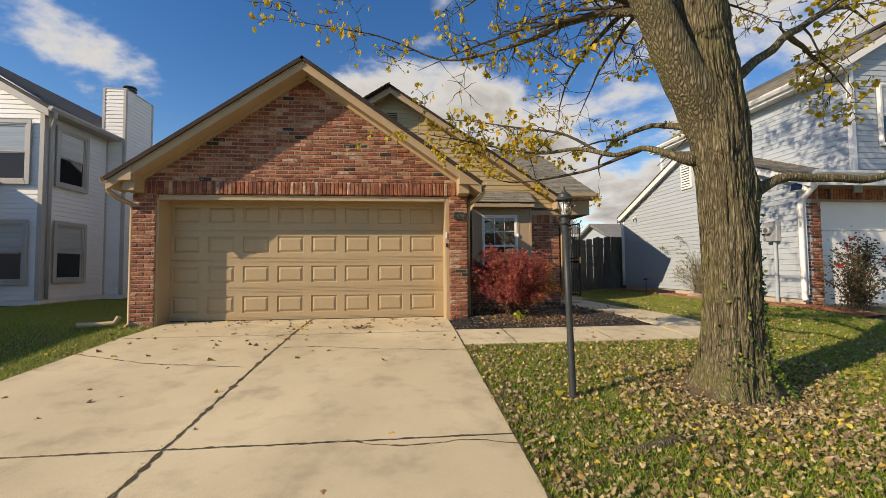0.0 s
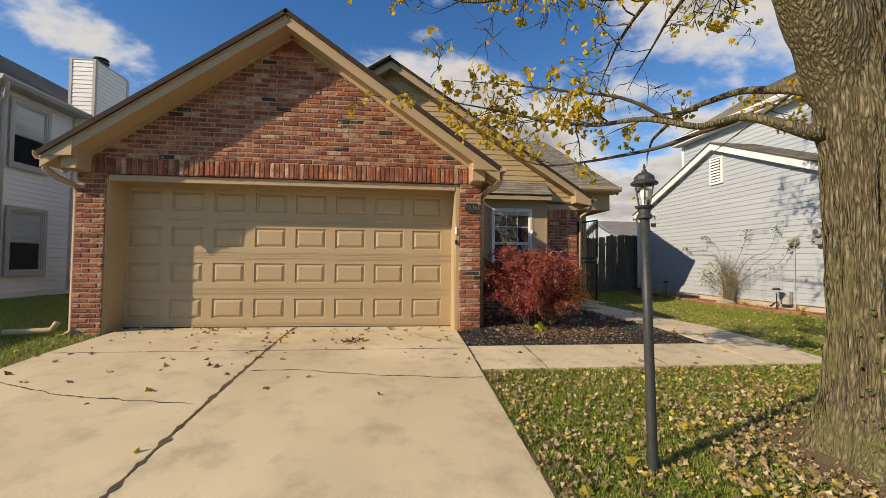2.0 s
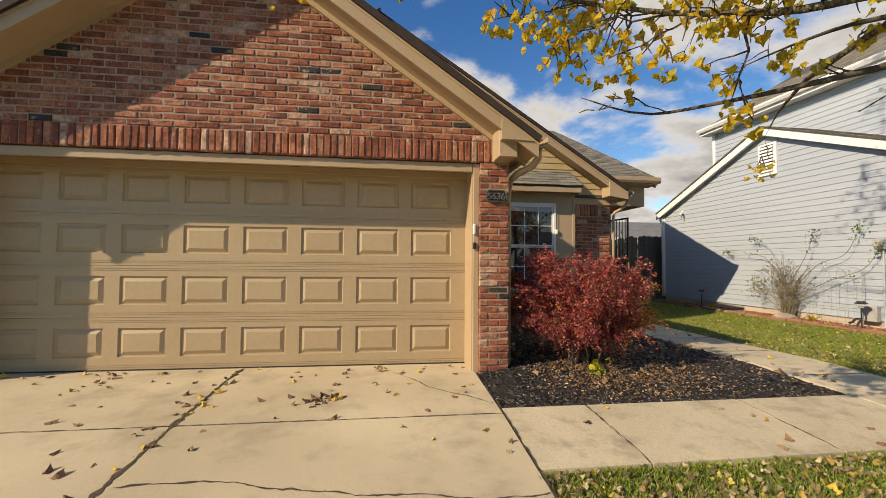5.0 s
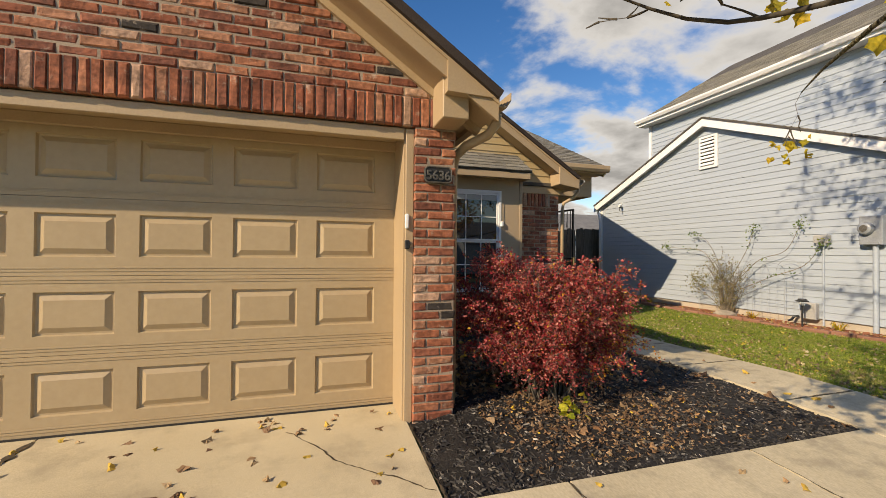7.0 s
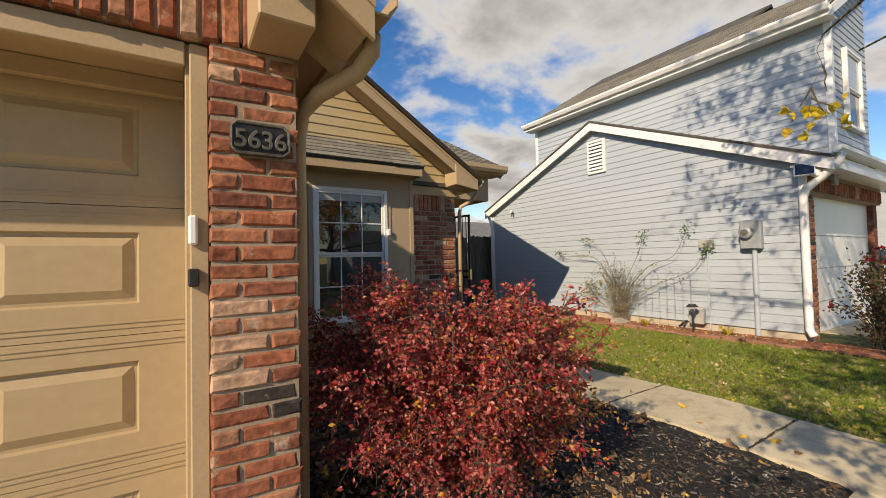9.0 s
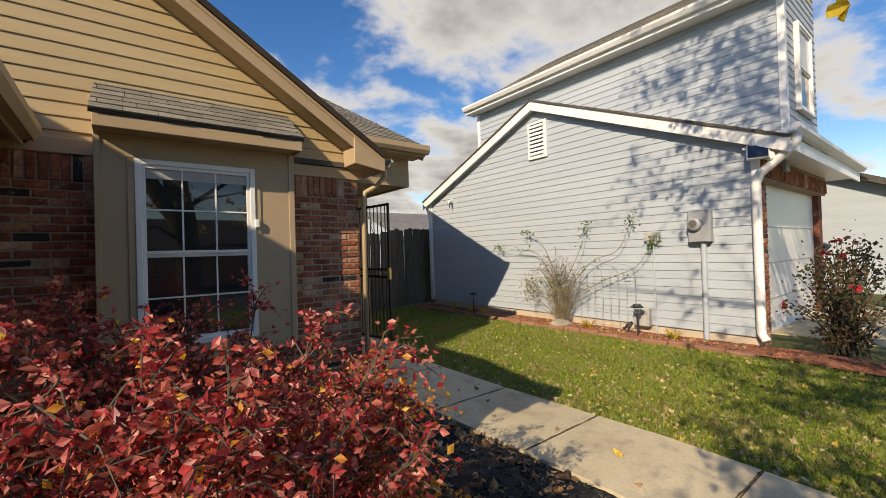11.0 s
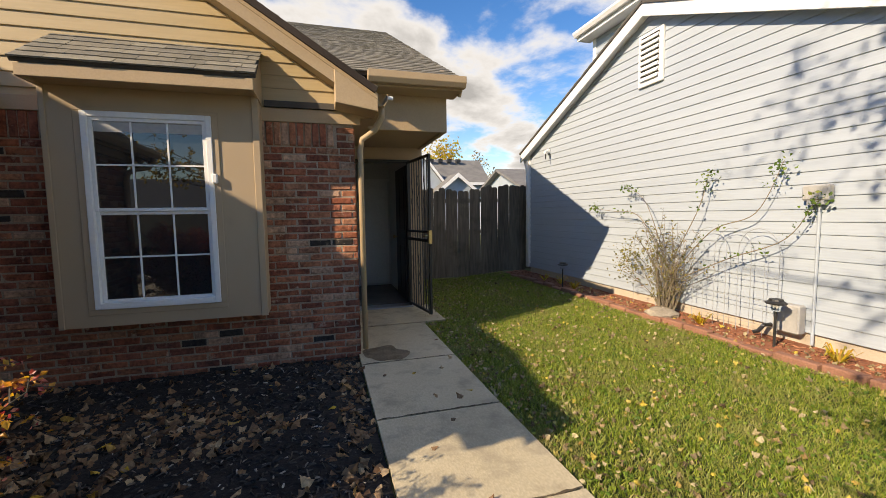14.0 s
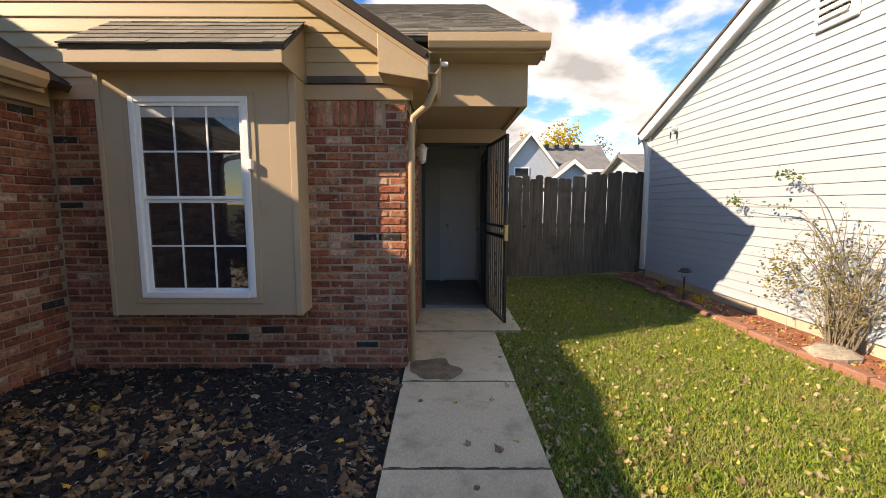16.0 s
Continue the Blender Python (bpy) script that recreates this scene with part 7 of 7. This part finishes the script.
places = [(rnd.uniform(-4.0, 0.75), 7.55 - 2.3 * rnd.random() ** 2.2) for _ in range(125)] + [(rnd.uniform(-3.8, 0.7), rnd.uniform(0.5, 6)) for _ in range(34)] \
    + [(-0.62 + rnd.gauss(0, 0.12), 6.62 + rnd.gauss(0, 0.06)) for _ in range(26)] + [(-1.62 + rnd.gauss(0, 0.05), rnd.uniform(5.9, 7.3)) for _ in range(16)] + [(rnd.uniform(4.12, 4.95), rnd.uniform(6.5, 11.5)) for _ in range(16)] + [(rnd.uniform(1.0, 4.0), rnd.uniform(5.5, 6.25)) for _ in range(10)]
for x, y in places:
    lf = new("fallen_leaf", rnd.choice(drive_leaf))
    lf.matrix_basis = Matrix.Translation((x, y, float(ground(x, y)) + 0.016)) @ turned(rnd, 0.45) @ Matrix.Scale(rnd.uniform(0.03, 0.085), 4)
    tagged(lf, "dry curled leaf lying on pale concrete", "leaf", "leaves on the paving")

spout = thing("downspout_extension", -4.65, 7.15, 0.6, "pale tan downspout extension lying on the grass", "downspout")
Shape().tube([(-4.56, 7.17, float(ground(-4.56, 7.17)) + 0.16), (-4.62, 7.15, float(ground(-4.6, 7.15)) + 0.06), (-4.85, 7.1, float(ground(-4.85, 7.1)) + 0.045), (-5.1, 7.05, float(ground(-5.1, 7.05)) + 0.04)], 0.038, 10).ob("pipe", M["siding_tan"], spout)
# ---- grass and lawn litter ----
def lawn(name, areas, per_m2, hole=None):
    pts = []
    for x0, x1, y0, y1 in areas:
        n = int((x1 - x0) * (y1 - y0) * per_m2)
        pts.append(np.stack([nrs.uniform(x0, x1, n), nrs.uniform(y0, y1, n)], 1))
    P = np.concatenate(pts)
    if hole is not None:
        P = P[~hole(P[:, 0], P[:, 1])]
    n = len(P)
    z = ground(P[:, 0], P[:, 1]) - 0.03
    a = nrs.uniform(0, 6.283, n)
    h = nrs.uniform(0.010, 0.032, n) + 0.018
    lean_ = nrs.uniform(0.008, 0.042, n)
    b = nrs.uniform(0, 6.283, n)
    w = nrs.uniform(0.0025, 0.0050, n)
    V = np.empty((n, 3, 3))
    V[:, 0] = np.stack([P[:, 0] - np.cos(a) * w, P[:, 1] - np.sin(a) * w, z], 1)
    V[:, 1] = np.stack([P[:, 0] + np.cos(a) * w, P[:, 1] + np.sin(a) * w, z], 1)
    V[:, 2] = np.stack([P[:, 0] + np.cos(b) * lean_, P[:, 1] + np.sin(b) * lean_, z + h], 1)
    me = bpy.data.meshes.new(name)
    me.vertices.add(3 * n); me.loops.add(3 * n); me.polygons.add(n)
    me.vertices.foreach_set("co", V.ravel())
    me.loops.foreach_set("vertex_index", np.arange(3 * n, dtype=np.int32))
    me.polygons.foreach_set("loop_start", np.arange(0, 3 * n, 3, dtype=np.int32))
    me.update(); me.validate()
    me.materials.append(M["grass"])
    return tagged(new(name, me), "short green lawn grass", "grass", kind="stuff")


tree_ring = lambda x, y: (np.hypot(x - 3.0, y - 3.6) < 0.75) & (nrs.uniform(0, 1, len(x)) < 0.75)
lawn("grass", [(0.81, 4.9, -0.5, 5.42), (4.9, 9.25, 0.5, 5.42)], 5200, tree_ring)
lawn("grass", [(5.01, 7.70, 5.42, 15.0)], 7600, lambda x, y: (x < 5.32) & (y > 11.45) & (y < 12.5))
lawn("grass", [(-9.5, -3.96, 3.0, 7.2), (-9.0, -4.5, 7.2, 12.5)], 2600)
lawn("grass", [(13.6, 18.0, -4.0, 5.4)], 900)
lawn("grass", [(0.81, 9.25, -6.0, -0.5), (4.9, 9.25, -0.5, 0.5), (-9.5, -3.96, -3.0, 3.0)], 1500)
lawn("grass", [(-1.625, -1.575, 0.3, 1.2), (-1.625, -1.575, 2.2, 3.3), (-1.62, -1.58, 4.3, 4.9), (-1.62, -1.58, 5.7, 6.4)], 5200)
edge_rag = lambda x, y: np.sin(y * 9 + 2 * np.sin(y * 23)) + np.sin(x * 11) < 0.1
lawn("grass", [(4.950, 5.02, 5.43, 11.4), (0.755, 0.83, -0.5, 5.42)], 9000, edge_rag)
lawn("grass", [(0.83, 4.95, 5.38, 5.46)], 9000, edge_rag)
spots = scatter(0.85, 8.5, 0.3, 5.4, 9500, 0.008, cluster=lambda x, y: 1.0 if x < 4.6 else 0.45)
spots += scatter(1.9, 4.3, 2.3, 4.9, 1300, 0.024, avoid=lambda x, y: math.hypot(x - 3, y - 3.6) < 0.40, cluster=lambda x, y: math.exp(-((x - 3.0) ** 2 + (y - 3.35) ** 2) / 1.1))
spots += scatter(0.80, 1.05, 0.2, 5.4, 420, 0.012)
spots += scatter(5.02, 7.7, 5.5, 14.8, 3000, 0.006, cluster=lambda x, y: 1.0 if x < 5.3 else 0.6 if x < 5.8 else 0.32)
spots += scatter(-4.4, -3.9, 3.5, 7.2, 120, 0.01)
spots += scatter(7.66, 8.1, 7.8, 12.5, 300, 0.02)
tagged(strew("leaf_litter", M["fallen"], spots, CRUMPLED, 0.036, None, 0.9, 1.1), "dry tan and yellow leaves scattered over the grass", "leaves")
bright = [Shape().add(*leaf_shape(MAPLE, 1.0, 0.4, 300 + k)).mesh("yellow_leaf", M["maple"]) for k in range(4)]
for x, y, z in scatter(0.9, 5.5, 0.6, 5.2, 85, 0.02):
    lf = new("yellow_leaf", rnd.choice(bright))
    lf.matrix_basis = Matrix.Translation((x, y, z)) @ turned(rnd, 0.4) @ Matrix.Scale(rnd.uniform(0.06, 0.10), 4)
    tagged(lf, "fresh yellow maple leaf lying on the grass", "leaf", "yellow leaves on the lawn")
# bare earth round the trunk
ring = Shape()
ring.v = [(3.02, 3.6, 0.362)] + [(3.02 + (0.66 + 0.3 * noise.noise(Vector((math.cos(a) * 2, math.sin(a) * 2, 3)))) * k * math.cos(a), 3.6 + (0.62 + 0.3 * noise.noise(Vector((math.cos(a) * 2, math.sin(a) * 2, 3)))) * k * math.sin(a), 0.0) for k in (0.5, 1.0) for a in np.linspace(0, 6.2832, 41)[:-1]]
ring.v = [(x, y, float(ground(x, y)) + (0.02 if 0 < i <= 40 else 0.03 if i == 0 else -0.028)) for i, (x, y, z) in enumerate(ring.v)]
ring.f = [(0, 1 + i, 1 + (i + 1) % 40) for i in range(40)] + [(1 + i, 41 + i, 41 + (i + 1) % 40, 1 + (i + 1) % 40) for i in range(40)]
tagged(ring.ob("bare_soil", M["dirt"], smooth=True), "bare brown earth round the tree trunk", "soil", kind="structure")
M["clover"] = leaf_material("clover_leaf", [(0.0, (0.09, 0.19, 0.025)), (0.6, (0.20, 0.33, 0.04)), (1.0, (0.38, 0.45, 0.08))], 0.5, 0.4)
cl = scatter(0.83, 5.5, 0.4, 5.4, 15000, -0.002) + scatter(5.02, 7.68, 5.5, 12, 9000, -0.002)
tagged(strew("clover", M["clover"], cl, OVAL, 0.028, None, 0.7, 0.3), "small broad weed leaves in the lawn", "grass", kind="stuff")
# surface root
Shape().tube([(1.45, 2.66, 0.25), (1.62, 2.70, 0.265), (1.85, 2.76, 0.275), (2.1, 2.86, 0.26)], [0.015, 0.035, 0.04, 0.03], 10).ob("root", M["bark"], tree, smooth=True)

# ---- beyond the fence and along the street ----
def far_house(x0, x1, y0, y1, z0, wall_top, ridge, along, label, wall_mt, roof_mt, windows=()):
    h = thing("house", (x0 + x1) / 2, (y0 + y1) / 2, z0, label, "house")
    Shape().box(x0, x1, y0, y1, z0 - 0.4, wall_top).ob("wall", wall_mt, h)
    e = 0.35
    if along == "y":
        c = (x0 + x1) / 2
        Shape().prism([(x0, wall_top), (x1, wall_top), (c, ridge - 0.1)], y0 + 0.004, y1 - 0.004).ob("gable_wall", wall_mt, h)
        for s, xe in ((-1, x0 - e), (1, x1 + e)):
            zz = wall_top - e * (ridge - wall_top) / (c - x0)
            roof_slab([(xe, y0 - e, zz), (xe, y1 + e, zz), (c, y1 + e, ridge), (c, y0 - e, ridge)], 0.15, "roof", roof_mt, h)
            Shape().prism([(xe, zz), (c, ridge), (c, ridge - 0.3), (xe, zz - 0.25)][::s], y0 - e - 0.02, y0 - e + 0.01).ob("rake_board", M["white"], h)
    else:
        c = (y0 + y1) / 2
        Shape().prism([(y0, wall_top), (y1, wall_top), (c, ridge - 0.1)], x0 + 0.004, x1 - 0.004, "x").ob("gable_wall", wall_mt, h)
        for ye in (y0 - e, y1 + e):
            zz = wall_top - e * (ridge - wall_top) / (c - y0)
            roof_slab([(x0 - e, ye, zz), (x1 + e, ye, zz), (x1 + e, c, ridge), (x0 - e, c, ridge)], 0.15, "roof", roof_mt, h)
        Shape().box(x0 - e, x1 + e, y0 - e - 0.06, y0 - e, wall_top - 0.3, wall_top - 0.08).ob("gutter", M["white"], h)
    for wx, wz, ww, wh in windows:
        w = new("window"); w.parent = h; w.matrix_parent_inverse = h.matrix_basis.inverted()
        Shape().box(wx - 0.08, wx + ww + 0.08, y0 - 0.05, y0 - 0.01, wz - 0.08, wz + wh + 0.08).ob("window_frame", M["white"], w)
        Shape().box(wx, wx + ww, y0 - 0.06, y0 - 0.02, wz, wz + wh).ob("pane", M["glass"], w)
        Shape().box(wx, wx + ww, y0 - 0.07, y0 - 0.02, wz + wh / 2 - 0.03, wz + wh / 2 + 0.03).ob("window_bar", M["white"], w)
    return h


M["roof_grey"] = material("roof_grey", (0.13, 0.13, 0.13), (0.22, 0.215, 0.205), 0.95, 30, 2, 0.5)
fh = far_house(8.6, 12.4, 36, 44, 0.5, 4.6, 7.0, "y", "distant white-sided gabled house beyond the fence", M["siding_white"], M["roof_grey"], ((9.5, 3.3, 0.9, 1.2),))
far_house(12.2, 17.0, 38.5, 44, 0.5, 4.7, 6.8, "x", "distant white house wing with grey shingle roof", M["siding_white"], M["roof_grey"])
far_house(11.2, 14.6, 34, 38, 0.5, 3.5, 4.9, "y", "low white gabled house beyond the fence", M["siding_white"], M["roof_grey"])
far_house(13.8, 23, 25, 32, 0.5, 3.25, 4.6, "x", "low pale house with brown-grey roof behind the fence", M["siding_white"], M["roof_grey"])
for k in range(4):
    Shape().box(12.6 + k * 0.8, 12.95 + k * 0.8, 40.4, 40.8, 6.5, 6.75).ob("roof_vent", M["iron"], fh)
far_house(16.2, 25, 7.2, 18, 0.4, 3.4, 5.8, "x", "pale-sided house with dark roof across the next driveway", M["siding_white"], M["shingle_dark"], ())
slab(thing("driveway", 11, 4, 0.4, "pale concrete driveway of the white house", "driveway", kind="structure"), 9.3, 13.5, -9, 8.3, -0.02)


def far_tree(x, y, z0, h, spread, mt, label, leaves=900):
    t = thing("tree", x, y, z0, label, "tree")
    tr, sp = Shape(), []
    tr.tube([(x, y, z0 - 0.3), (x + 0.1, y, z0 + h * 0.3), (x, y, z0 + h * 0.75)], [0.22, 0.16, 0.05], 7)
    for k in range(30):
        a, el = rnd.uniform(0, 6.283), rnd.uniform(0.1, 1.45)
        s0 = Vector((x, y, z0 + h * rnd.uniform(0.3, 0.7)))
        e = Vector((x + spread * math.cos(a) * math.cos(el), y + spread * math.sin(a) * math.cos(el), z0 + h * 0.5 + h * 0.5 * math.sin(el))) * 1.0
        tr.tube(wander(s0, e, 4, 0.2), [0.06, 0.05, 0.035, 0.02, 0.01], 4, False)
        for _ in range(leaves // 30):
            q = s0.lerp(e, rnd.uniform(0.4, 1.1))
            sp.append(q + Vector((rnd.gauss(0, 0.3), rnd.gauss(0, 0.3), rnd.gauss(0, 0.3))))
    tr.ob("trunk", M["twig"], t)
    if leaves > 60:
        strew("crown", mt, sp, OVAL, 0.30, t, 3.0)
    return t


far_tree(16.6, 50, 0.5, 9.4, 2.6, M["maple"], "distant tree in bright yellow autumn leaf", 1500)
far_tree(13.0, 52, 0.5, 8.4, 2.6, M["barberry_gold"], "distant tree in russet autumn leaf", 1200)
far_tree(9.6, 53, 0.5, 8.2, 2.6, M["maple"], "distant small yellow tree", 900)
far_tree(22.5, 56, 0.5, 9.0, 2.6, M["fallen"], "distant bare brown tree", 300)

# unseen houses and trees across the street, added for window reflections
far_house(-14, -3, -36, -27, 0.0, 3.2, 5.8, "x", "unseen low tan house added across the street for reflections", M["tan"], M["roof_grey"])
far_house(1, 12, -37, -28, 0.0, 3.2, 6.0, "x", "unseen low brick-red house added across the street for reflections", M["edging"], M["shingle_dark"])
far_house(16, 27, -36, -27, 0.0, 3.2, 5.8, "x", "unseen low pale house added across the street for reflections", M["siding_white"], M["roof_grey"])
far_tree(-1, -25, 0.0, 8.5, 3.0, M["maple"], "unseen yellow tree added across the road for reflections", 1500)
far_tree(13.5, -26, 0.0, 9.0, 3.2, M["barberry_gold"], "unseen russet tree added across the road for reflections", 1500)
